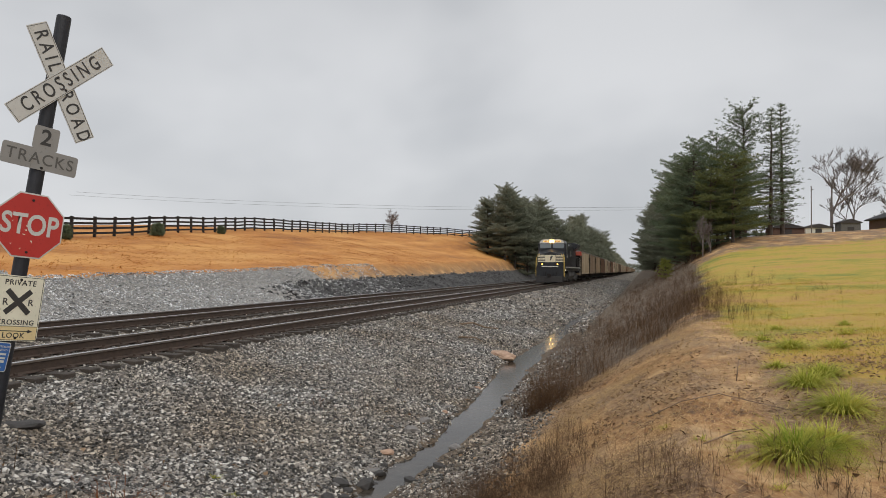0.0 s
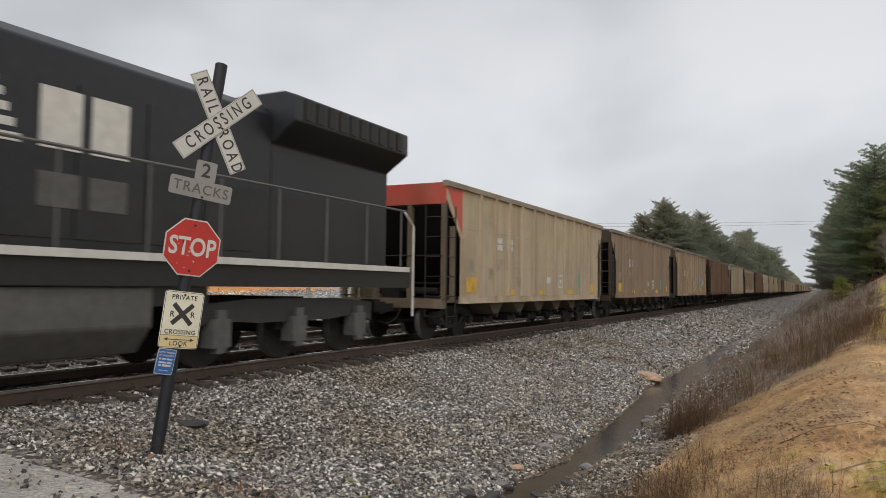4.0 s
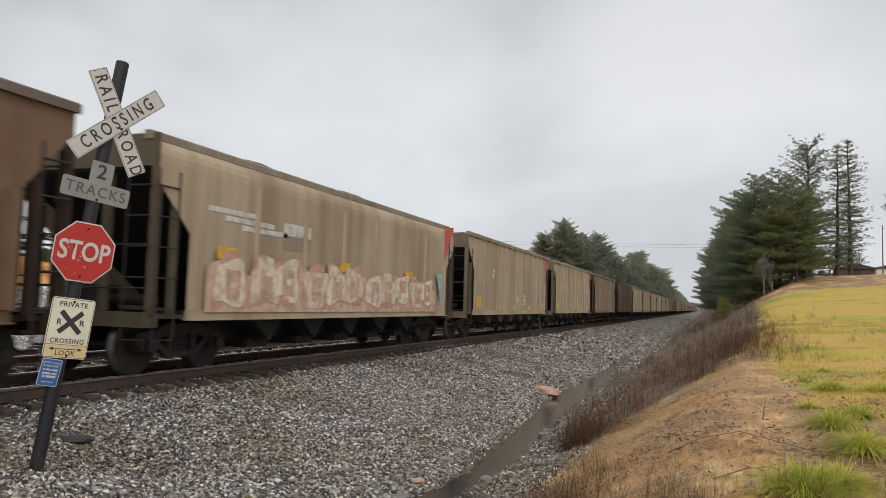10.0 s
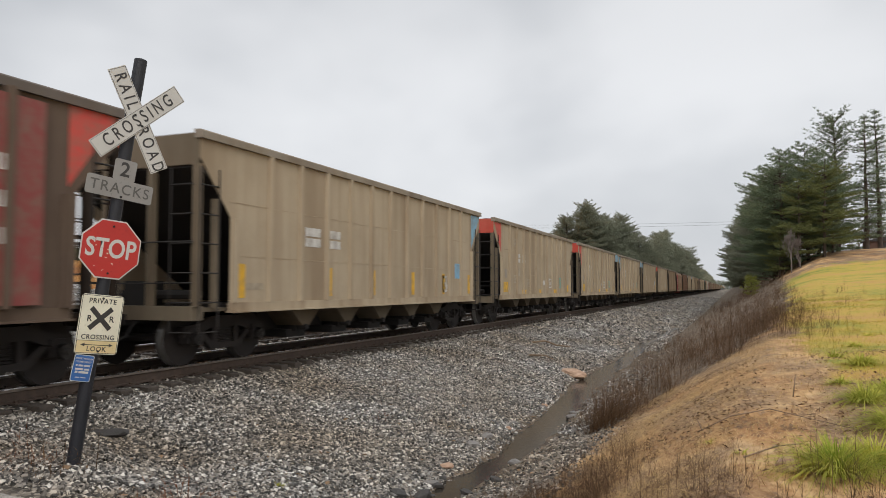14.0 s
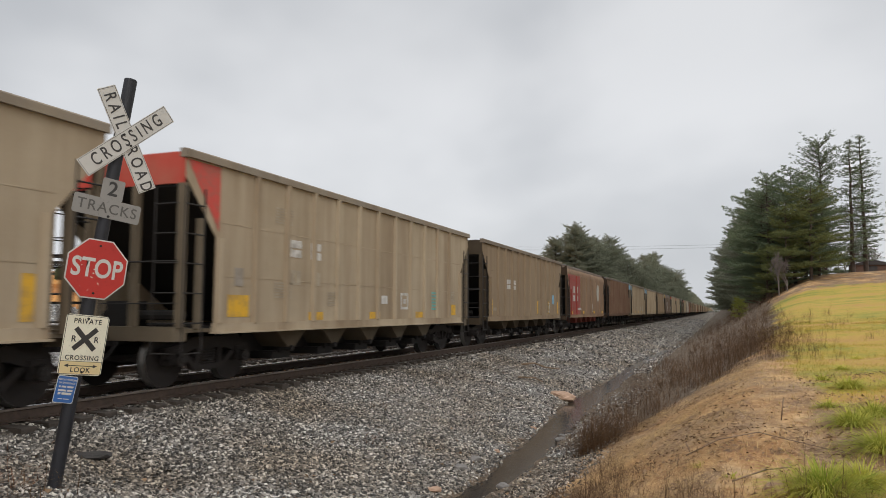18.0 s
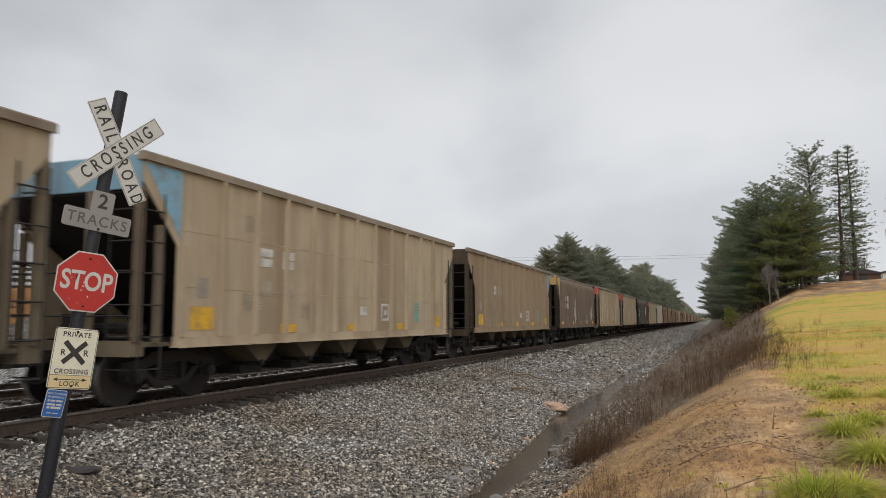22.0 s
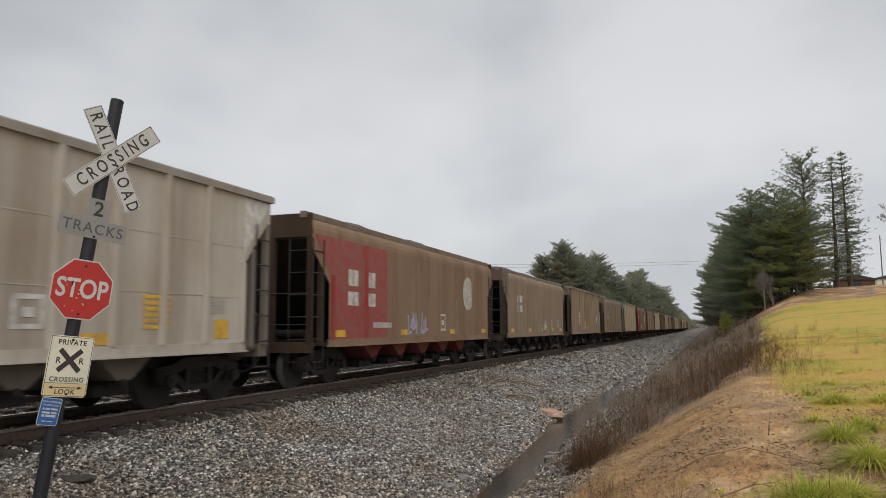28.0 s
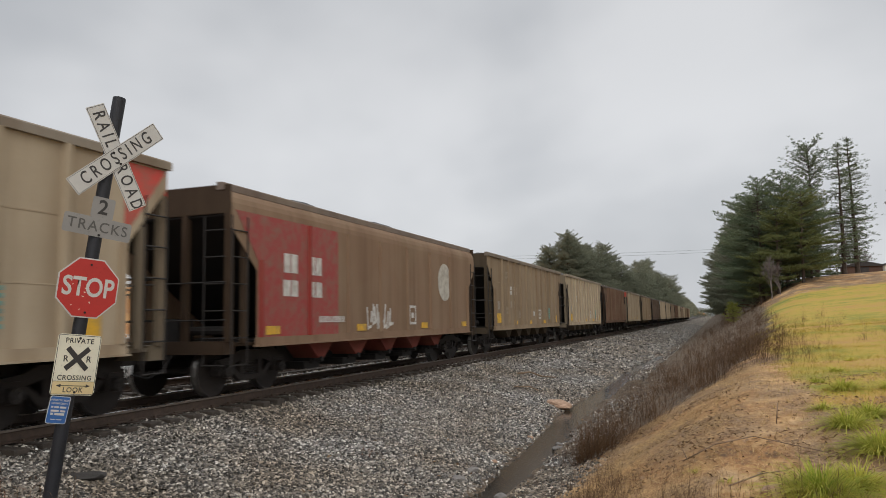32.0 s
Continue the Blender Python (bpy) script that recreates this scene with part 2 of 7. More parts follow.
def stone_mat():
    """Crushed granite, each stone its own grey, wet enough to shine a little; the whitest also stand for wet glints."""
    m = Nodes("crushed_granite", 0.48, 0.0, 0.45)
    geo = m.n.new("ShaderNodeNewGeometry")
    k = geo.outputs["Random Per Island"]
    # near-white end of the ramp: pale stones and painted wet highlights alike
    c = m.ramp(k, [(0.0, (0.030, 0.028, 0.025)), (0.32, (0.085, 0.079, 0.071)), (0.42, (0.19, 0.177, 0.160)), (0.66, (0.345, 0.322, 0.290)), (0.84, (0.49, 0.455, 0.405)), (0.91, (0.82, 0.78, 0.71)), (1.0, (0.94, 0.92, 0.87))])
    c = m.mix(m.ramp(m.noise(0.45, None, 5.0), [(0.38, (0, 0, 0)), (0.62, (1, 1, 1))]), c, m.mix(1.0, c, (0.74, 0.65, 0.545), "MULTIPLY"))
    grain = m.noise(60.0, None, 3.0)
    m.bump(grain, 0.25, 0.004)
    return m.done(m.mix(m.math("MULTIPLY", grain, 0.4), c, m.mix(1.0, c, (0.6, 0.6, 0.6), "MULTIPLY")))


STONE = stone_mat()


def pale_stone_mat():
    """Fresh crushed stone of the heaps, pale and bluish."""
    m = Nodes("pale_crushed_stone", 0.55, 0.0, 0.4)
    geo = m.n.new("ShaderNodeNewGeometry")
    c = m.ramp(geo.outputs["Random Per Island"], [(0.0, (0.20, 0.20, 0.20)), (0.4, (0.42, 0.42, 0.415)), (0.8, (0.64, 0.64, 0.63)), (1.0, (0.90, 0.89, 0.87))])
    c = m.mix(m.ramp(m.noise(0.3, None, 4.0), [(0.4, (0, 0, 0)), (0.65, (0.7, 0.7, 0.7))]), c, m.mix(1.0, c, (0.62, 0.58, 0.53), "MULTIPLY"))
    return m.done(c)


PALE_STONE = pale_stone_mat()


def ground_mat():
    """Ballast, dry grass, lawn, dark spoil and gravel road on one sheet, by the zones laid on it."""
    m = Nodes("trackside_ground", 0.8)
    att = m.n.new("ShaderNodeAttribute")
    att.attribute_name = "zone"
    sep = m.n.new("ShaderNodeSeparateColor")
    m.l.new(att.outputs["Color"], sep.inputs[0])
    edge = m.noise(1.3, None, 6.0, 0.65)
    fine = m.noise(30.0, None, 4.0)

    def zone(sock):
        return m.ramp(m.math("ADD", sock, m.math("MULTIPLY", m.math("SUBTRACT", edge, 0.5), 0.9)), [(0.42, (0, 0, 0)), (0.58, (1, 1, 1))])

    vo = m.voronoi(19.0)
    vd = m.voronoi(19.0, None, "DISTANCE_TO_EDGE")
    bw = m.n.new("ShaderNodeRGBToBW")
    m.l.new(vo.outputs["Color"], bw.inputs[0])
    big = m.noise(0.35, None, 4.0)
    gravel = m.ramp(bw.outputs[0], [(0.1, (0.030, 0.027, 0.023)), (0.40, (0.11, 0.100, 0.088)), (0.65, (0.26, 0.24, 0.212)), (0.92, (0.62, 0.59, 0.54))])
    gravel = m.mix(0.75, gravel, m.mix(1.0, gravel, (1.0, 0.92, 0.82), "MULTIPLY"))
    gravel = m.mix(m.math("MULTIPLY", m.ramp(big, [(0.35, (0, 0, 0)), (0.7, (1, 1, 1))]), 0.5), gravel, m.mix(1.0, gravel, (0.74, 0.66, 0.58), "MULTIPLY"))
    dry = m.ramp(m.math("ADD", m.math("MULTIPLY", m.noise(0.9, None, 6.0, 0.65), 0.6), m.math("MULTIPLY", m.noise(11.0, m.vec((1, 0.45, 1)), 5.0, 0.7), 0.4)),
                 [(0.37, (0.13, 0.072, 0.038)), (0.45, (0.37, 0.190, 0.072)), (0.52, (0.52, 0.31, 0.135)), (0.60, (0.72, 0.49, 0.25))])
    lawn = m.ramp(m.math("ADD", m.math("MULTIPLY", m.math("ADD", m.math("MULTIPLY", m.noise(0.60, None, 8.0, 0.75), 0.5), m.math("MULTIPLY", m.noise(0.30, m.vec((0.55, 1.7, 1)), 3.0, 0.5), 0.5)), 0.7), m.math("MULTIPLY", fine, 0.3)),
                  [(0.39, (0.15, 0.20, 0.030)), (0.46, (0.33, 0.29, 0.034)), (0.50, (0.50, 0.34, 0.048)), (0.57, (0.47, 0.26, 0.085))])
    rock = m.ramp(m.noise(3.0, m.vec((1, 0.4, 2.5)), 6.0, 0.7), [(0.3, (0.030, 0.029, 0.028)), (0.6, (0.105, 0.10, 0.095)), (0.8, (0.22, 0.21, 0.20))])
    road = m.ramp(m.math("ADD", m.math("MULTIPLY", m.noise(1.6, None, 6.0), 0.6), m.math("MULTIPLY", fine, 0.4)), [(0.3, (0.27, 0.24, 0.21)), (0.7, (0.50, 0.46, 0.41))])
    place = m.n.new("ShaderNodeSeparateXYZ")
    m.l.new(m.tc.outputs["Object"], place.inputs[0])
    field = m.math("MULTIPLY", m.math("SUBTRACT", -12.0, place.outputs["X"]), 0.5, True)
    sedge = m.ramp(m.math("ADD", m.math("MULTIPLY", m.noise(0.22, m.vec((1, 0.35, 1)), 5.0, 0.6), 0.7), m.math("MULTIPLY", m.noise(5.0, m.vec((1, 0.5, 1)), 4.0, 0.7), 0.3)),
                   [(0.36, (0.34, 0.13, 0.030)), (0.48, (0.54, 0.22, 0.045)), (0.60, (0.68, 0.34, 0.095))])
    dirt = m.ramp(m.noise(14.0, None, 6.0, 0.7), [(0.35, (0.085, 0.052, 0.030)), (0.52, (0.24, 0.150, 0.085)), (0.68, (0.46, 0.33, 0.21))])
    dry = m.mix(m.math("MULTIPLY", m.ramp(m.noise(0.75, m.vec((1, 0.6, 1)), 5.0, 0.6), [(0.42, (0, 0, 0)), (0.55, (1, 1, 1))]), 0.85), dry, dirt)
    dry = m.mix(field, dry, sedge)
    gravel = m.mix(m.math("MULTIPLY", m.math("SUBTRACT", -6.2, place.outputs["X"]), 1.0, True), gravel, m.mix(0.35, gravel, (0.50, 0.50, 0.49)))
    c = m.mix(zone(sep.outputs["Green"]), dry, lawn)
    c = m.mix(zone(sep.outputs["Red"]), c, gravel)
    c = m.mix(zone(sep.outputs["Blue"]), c, rock)
    c = m.mix(m.ramp(m.math("ADD", att.outputs["Alpha"], m.math("MULTIPLY", m.math("SUBTRACT", edge, 0.5), 0.3)), [(0.45, (0, 0, 0)), (0.55, (1, 1, 1))]), c, road)
    att2 = m.n.new("ShaderNodeAttribute")
    att2.attribute_name = "mud"
    mud = m.ramp(m.math("ADD", m.math("MULTIPLY", m.noise(2.2, None, 6.0, 0.65), 0.5), m.math("MULTIPLY", fine, 0.5)), [(0.34, (0.045, 0.033, 0.022)), (0.50, (0.135, 0.096, 0.062)), (0.66, (0.32, 0.25, 0.18))])
    c = m.mix(m.ramp(m.math("ADD", att2.outputs["Fac"], m.math("MULTIPLY", m.math("SUBTRACT", edge, 0.5), 1.3)), [(0.40, (0, 0, 0)), (0.62, (1, 1, 1))]), c, mud)
    h = m.math("ADD", m.math("MULTIPLY", m.math("MULTIPLY", vd.outputs[0], sep.outputs["Red"]), 2.2), m.math("MULTIPLY", fine, 0.4))
    m.bump(h, 0.8, 0.04)
    return m.done(c, 0.88)


GROUND = ground_mat()


def water_mat():
    m = Nodes("muddy_ditch_water", 0.15)
    m.b.inputs["IOR"].default_value = 1.33
    m.bump(m.noise(9.0, m.vec((1, 0.6, 1)), 4.0), 0.13, 0.02)
    return m.done(m.ramp(m.noise(1.2), [(0.35, (0.026, 0.021, 0.016)), (0.65, (0.070, 0.056, 0.042))]))


WATER = water_mat()


def glow(name, color, strength):
    m = Nodes(name, 0.4)
    m.b.inputs["Emission Color"].default_value = (*color, 1)
    m.b.inputs["Emission Strength"].default_value = strength
    return m.done(color)


LAMP_ON = glow("lit_headlamp", (1.0, 0.56, 0.13), 60.0)
LAMP_DITCH = glow("lit_ditch_lamp", (1.0, 0.50, 0.10), 3.2)
LAMP_STEP = glow("lit_step_lamp", (1.0, 0.85, 0.60), 6.0)
BOARD_ON = glow("lit_number_board", (1.0, 0.58, 0.16), 1.1)
# base grey lightened so the panes carry a reflection of the sky
GLASS = Nodes("sky_grey_window_glass", 0.05, 0.0, 0.9).done((0.17, 0.20, 0.215))


def sheeting(name, color, rough=0.42):
    """Retroreflective sign sheeting, scuffed and mildewed."""
    m = Nodes(name, rough)
    stain = m.noise(3.0, m.vec((1, 1, 1), 30.0), 6.0, 0.6)
    spots = m.noise(45.0, m.vec((1, 1, 1), 30.0), 2.0)
    c = m.mix(m.math("MULTIPLY", m.ramp(stain, [(0.45, (0, 0, 0)), (0.75, (1, 1, 1))]), 0.35), color, tuple(c * 0.62 for c in color))
    c = m.mix(m.math("MULTIPLY", m.ramp(spots, [(0.62, (0, 0, 0)), (0.7, (1, 1, 1))]), 0.4), c, tuple(c * 0.5 for c in color))
    return m.done(c)


SIGN_WHITE = sheeting("white_sign_sheeting", (0.60, 0.59, 0.55))
SIGN_DULL = sheeting("dirty_grey_sign_sheeting", (0.29, 0.28, 0.262))
SIGN_CREAM = sheeting("cream_sign_sheeting", (0.80, 0.76, 0.60))
SIGN_AMBER = sheeting("faded_amber_sheeting", (0.78, 0.62, 0.33))
SIGN_RED = sheeting("red_sign_sheeting", (0.50, 0.035, 0.028))
SIGN_BLUE = sheeting("blue_sign_sheeting", (0.035, 0.13, 0.38))
SIGN_BLACK = sheeting("black_sign_ink", (0.045, 0.042, 0.040))
SIGN_FADED = sheeting("faded_black_ink", (0.105, 0.10, 0.092))


# ---- mesh helpers ----
class Geo:
    """Collects vertices and faces for one mesh."""

    def __init__(self):
        self.v, self.f = [], []

    def add(self, vs, fs):
        o = len(self.v)
        self.v += [tuple(p) for p in vs]
        self.f += [tuple(i + o for i in f) for f in fs]
        return self

    def box(self, x0, x1, y0, y1, z0, z1):
        return self.add([(x0, y0, z0), (x1, y0, z0), (x1, y1, z0), (x0, y1, z0), (x0, y0, z1), (x1, y0, z1), (x1, y1, z1), (x0, y1, z1)],
                        [(0, 3, 2, 1), (4, 5, 6, 7), (0, 1, 5, 4), (1, 2, 6, 5), (2, 3, 7, 6), (3, 0, 4, 7)])

    def prism(self, outline, a, b, axis="x"):
        """An outline in the other two axes (y z, x z or x y), drawn out along axis from a to b."""
        n = len(outline)
        place = {"x": lambda p, q: (q, p[0], p[1]), "y": lambda p, q: (p[0], q, p[1]), "z": lambda p, q: (p[0], p[1], q)}[axis]
        vs = [place(p, a) for p in outline] + [place(p, b) for p in outline]
        fs = [tuple(range(n - 1, -1, -1)), tuple(range(n, 2 * n))] + [(i, (i + 1) % n, n + (i + 1) % n, n + i) for i in range(n)]
        return self.add(vs, fs)

    def tube(self, p0, p1, r0, r1=None, n=8, caps=True):
        r1 = r0 if r1 is None else r1
        p0, p1 = Vector(p0), Vector(p1)
        d = (p1 - p0).normalized()
        a = d.cross(Vector((0, 0, 1)) if abs(d.z) < 0.9 else Vector((1, 0, 0))).normalized()
        b = d.cross(a)
        ring = [(math.cos(2 * math.pi * i / n), math.sin(2 * math.pi * i / n)) for i in range(n)]
        vs = [p0 + (a * c + b * s) * r0 for c, s in ring] + [p1 + (a * c + b * s) * r1 for c, s in ring]
        fs = [(i, (i + 1) % n, n + (i + 1) % n, n + i) for i in range(n)]
        if caps:
            fs += [tuple(range(n - 1, -1, -1)), tuple(range(n, 2 * n))]
        return self.add(vs, fs)

    def path(self, pts, r, n=6):
        """One bent tube through the points."""
        pts = [Vector(p) for p in pts]
        vs = []
        for i, p in enumerate(pts):
            d = (pts[min(i + 1, len(pts) - 1)] - pts[max(i - 1, 0)]).normalized()
            a = d.cross(Vector((0.31, 0.17, 0.93)) if abs(d.z) < 0.8 else Vector((0.9, 0.4, 0.1))).normalized()
            b = d.cross(a)
            vs += [p + (a * math.cos(2 * math.pi * k / n) + b * math.sin(2 * math.pi * k / n)) * r for k in range(n)]
        fs = [(i * n + k, i * n + (k + 1) % n, (i + 1) * n + (k + 1) % n, (i + 1) * n + k) for i in range(len(pts) - 1) for k in range(n)]
        fs += [tuple(range(n - 1, -1, -1)), tuple(range((len(pts) - 1) * n, len(pts) * n))]
        return self.add(vs, fs)

    def mesh(self, name, smooth=False):
        me = bpy.data.meshes.new(name)
        me.from_pydata(self.v, [], self.f)
        if smooth:
            me.shade_smooth()
        me.update()
        return me


def part(name, geo, material, parent=None, label="", color=None, smooth=False, m=None, bevel=0.0):
    """Links a Geo, or a mesh, as one object under a thing or a part."""
    me = geo.mesh(name, smooth) if isinstance(geo, Geo) else geo
    if not me.materials:
        me.materials.append(material)
    ob = new(name, me)
    if parent is not None:
        ob.parent = parent
    if m is not None:
        ob.matrix_local = m
    if label:
        ob["label"] = label
    if color is not None:
        ob.color = (*color, 1)
    if bevel:
        mod = ob.modifiers.new("bevel", "BEVEL")
        mod.width, mod.segments, mod.limit_method = bevel, 2, "ANGLE"
    return ob


def thing(name, label, category, group="", kind="", m=None):
    ob = new(name)
    ob.empty_display_size = 0.3
    if m is not None:
        ob.matrix_basis = m
    return tagged(ob, label, category, group, kind)


def smoothstep(a, b, x):
    k = min(1.0, max(0.0, (x - a) / (b - a)))
    return k * k * (3 - 2 * k)


def lerp(xs, ys, x):
    return float(np.interp(x, xs, ys))


# ---- ground ----
TRACK_X = (0.0, -4.3)
WATER_Z = -1.22


def bank_top(y):
    """Height of the bank's shoulder along the cutting."""
    return lerp([-200, -14, 0, 8, 12, 18, 30, 45, 66, 80, 400], [-1.1, -1.0, -0.28, 0.12, 0.22, 0.32, 0.80, 1.9, 4.3, 4.7, 6.0], y)


def ditch_x(y):
    """Where the ditch runs, with its bends."""
    return lerp([4, 8.2, 10.7, 14.8, 20, 26, 36, 56, 90], [6.42, 6.45, 6.64, 6.49, 6.20, 6.26, 6.10, 6.8, 7.6], y) + 0.07 * noise.noise(Vector((0.0, y * 0.55, 2.0)))


def ditch_half(y):
    """Half the width of the water in the ditch."""
    return lerp([4, 8, 11, 14, 20, 26, 36, 60], [0.12, 0.19, 0.23, 0.32, 0.42, 0.33, 0.30, 0.22], y) * (1 + 0.22 * noise.noise(Vector((1.0, y * 0.7, 5.0))))


def height(x, y, rough=True):
    n = noise.noise(Vector((x * 0.5, y * 0.5, 0.0))) if rough else 0.0
    n2 = noise.noise(Vector((x * 0.11, y * 0.11, 3.0))) if rough else 0.0
    if x > 1.35:
        t = bank_top(y)
        top_x = lerp([0, 8, 20, 40, 66, 120], [9.6, 9.9, 11.0, 13.5, 17.0, 17.0], y)
        sign_level = -0.22 - 0.06 * (x - 3.9)
        fall = x - (ditch_x(y) - 6.38) * smoothstep(3.4, 5.4, x) * smoothstep(8.1, 7.4, x)
        hw = ditch_half(y)
        cut = lerp([1.35, 1.9, 3.0, 4.5, 5.4, 6.38 - hw, 6.38 - 0.5 * hw, 6.38 + 0.5 * hw, 6.38 + hw, 7.45, 8.1], [-0.28, -0.38, -0.59, -0.87, -1.05, -1.20, -1.30, -1.30, -1.20, -1.05, -0.86], fall)
        if x > 8.1:
            k = smoothstep(8.1, top_x, x)
            cut = -0.86 + (t + 0.86) * (0.35 * k + 0.65 * min(1, (x - 8.1) / (top_x - 8.1)))
            if x > top_x:
                cut = t + min(22.0, x - top_x) * 0.062
            cut += n2 * 0.12 * smoothstep(8.5, 12, x)
        near = smoothstep(7.2, 4.3, y)
        road = lerp([1.35, 2.5, 9.0, 40.0], [-0.05, -0.16, -0.42, -0.9], x)
        road = sign_level if y > 4.3 and x < 8 else road
        z = cut * (1 - near) + max(cut, road) * near if x < 8.1 else cut
        n3 = noise.noise(Vector((x * 2.3, y * 2.3, 9.0))) if rough else 0.0
        return z + n * (0.03 if x < 7 else 0.06) + n3 * (0.028 + 0.035 * math.exp(-((x - ditch_x(y)) / 0.45) ** 2) if 5.4 < x < 7.6 else 0.02)
    if x > -6.4:
        d = min(abs(x - c) for c in TRACK_X)
        z = -0.215 - 0.065 * smoothstep(1.12, 1.35, d) - 0.06 * smoothstep(1.35, 2.1, d)
        return z + n * 0.015
    far = min(1.0, max(0.0, (y - 10) / 12))
    base = lerp([-13.5, -12.2, -9.5, -7.2, -6.4], [0.95 + 0.022 * max(0, min(y, 220) - 25), 0.35 + 0.012 * max(0, min(y, 220) - 30), -0.42, -0.42, -0.38], x)
    if x < -13.5:
        ridge = lerp([8, 44.4, 73, 109, 136, 150, 400], [-27.0, -29.6, -33.4, -34.5, -28.0, -22.0, -22.0], y) - 0.8
        base += (0.165 - 0.030 * smoothstep(75, 35, y) + 0.0006 * max(0.0, min(y, 200) - 44)) * (-13.5 - max(x, ridge)) + 0.045 * min(14.0, max(0.0, ridge - x))
        base += 0.05 * max(0.0, min(y, 180) - 105) * smoothstep(-14, -22, x)
    z = -0.42 + (base + 0.42) * (0.35 + 0.65 * far) if y < 22 else base
    for mx, my, mh, mr in ((-12.3, 19.0, 1.5, 2.6), (-12.6, 14.6, 1.6, 3.6), (-13.0, 10.0, 1.2, 3.0)):
        d2 = ((x - mx) ** 2 + (y - my) ** 2) / mr ** 2
        if d2 < 4:
            z = max(z, -0.42 + (mh + 0.42 + 0.2 * n) * math.exp(-d2 * 1.2))
    return z + n * 0.08 + n2 * 0.15


def zones(x, y):
    """Ballast, lawn, dark spoil and road at a place."""
    g = l = r = a = 0.0
    if -9.4 < x < 7.35:
        g = 1.0
    elif x >= 7.35:
        g = 0.75 * smoothstep(8.4, 7.35, x) if y > 4 else 0.5 * smoothstep(9, 7.3, x)
        l = smoothstep(10.2, 11.8, x) * 0.80 * smoothstep(5, 11, y) + 0.2 * smoothstep(13, 18, x)
        if x < 30:
            l *= 1 - 0.7 * smoothstep(47, 57, y - 0.25 * (x - 15))
    else:
        g = smoothstep(-14.0, -13.0, x) if y < 48 else smoothstep(-10.5, -9.2, x)
        r = smoothstep(36, 44, y) * smoothstep(-12.4, -11.6, x) * smoothstep(-8.0, -8.8, x)
        if math.hypot(x + 12.6, y - 14.6) < 2.7:
            r = 0.8
    if 1.6 < x < 30 and y < 4.15 - 0.02 * (x - 4) and x < 8.2 + 0.0 * y:
        a = smoothstep(4.2, 3.9, y)
    return g, l, r, a


def mud_at(x, y):
    """Bare dark soil along the ditch and under the brush of its bank."""
    if x < 4.8 or x > 14 or y < 4.4:
        return 0.0
    c = ditch_x(y)
    hw = ditch_half(y)
    band = smoothstep(c - hw - 0.35, c - hw - 0.02, x) * smoothstep(c + hw + 0.9, c + hw + 0.1, x) * 0.85
    edge = brush_edge(y)
    c = min(c, 6.8)
    return max(band, 0.78 * smoothstep(c, c + 0.5, x) * smoothstep(edge + 0.5, edge - 0.4, x) * smoothstep(11.5, 15.5, y))


def brush_edge(y):
    """How far up the bank the brush reaches."""
    return lerp([11, 12, 13.8, 16.7, 21, 28, 40, 60, 100], [7.4, 7.75, 8.5, 9.8, 10.8, 11.8, 12.6, 13.4, 14.0], y) + 0.45 * noise.noise(Vector((3.0, y * 0.28, 8.0)))


def build_ground():
    xs = sorted(set([round(v, 3) for v in np.concatenate([
        -np.geomspace(38, 900, 16), np.arange(-38, -14, 1.2), np.arange(-14, -6.4, 0.35), np.arange(-6.4, 1.3, 0.3), np.arange(1.3, 12, 0.13),
        np.arange(12, 34, 0.8), np.geomspace(34, 900, 16)])]))
    ys = sorted(set([round(v, 3) for v in np.concatenate([
        -np.geomspace(12, 300, 8), np.arange(-12, 2, 0.7), np.arange(2, 18, 0.14), np.arange(18, 40, 0.4), np.arange(40, 150, 2.0), np.geomspace(150, 3000, 26)])]))
    vs, cols, wet = [], [], []
    for y in ys:
        for x in xs:
            vs.append((x, y, height(x, y)))
            cols += zones(x, y)
            wet.append(mud_at(x, y))
    w = len(xs)
    fs = [(j * w + i, j * w + i + 1, (j + 1) * w + i + 1, (j + 1) * w + i) for j in range(len(ys) - 1) for i in range(w - 1)]
    me = bpy.data.meshes.new("ground")
    me.from_pydata(vs, [], fs)
    att = me.attributes.new("zone", "FLOAT_COLOR", "POINT")
    att.data.foreach_set("color", cols)
    soil = me.attributes.new("mud", "FLOAT", "POINT")
    soil.data.foreach_set("value", wet)
    me.shade_smooth()
    me.materials.append(GROUND)
    return tagged(new("ground", me), "grey ballast, dry orange grass and rough lawn beside the railway", "ground", kind="structure")


build_ground()

water = Geo()
edge_l, edge_r = [], []
for i in range(60):
    y = 5.2 + i * 0.75
    edge_l.append((ditch_x(y) - 0.95, y))
    edge_r.append((ditch_x(y) + 0.85, y))
vs = [(x, y, WATER_Z) for x, y in edge_l] + [(x, y, WATER_Z) for x, y in edge_r]
water.add(vs, [(i, i + 60, i + 61, i + 1) for i in range(59)])
tagged(part("water", water, WATER), "muddy standing water in the trackside ditch", "ditch water", kind="structure")


# ---- railway tracks ----
RAIL_PROFILE = [(-0.070, -0.186), (0.070, -0.186), (0.070, -0.174), (0.012, -0.155), (0.010, -0.05), (0.036, -0.038), (0.036, -0.006), (0.030, 0.0), (-0.030, 0.0), (-0.036, -0.006), (-0.036, -0.038), (-0.010, -0.05), (-0.012, -0.155), (-0.070, -0.174)]


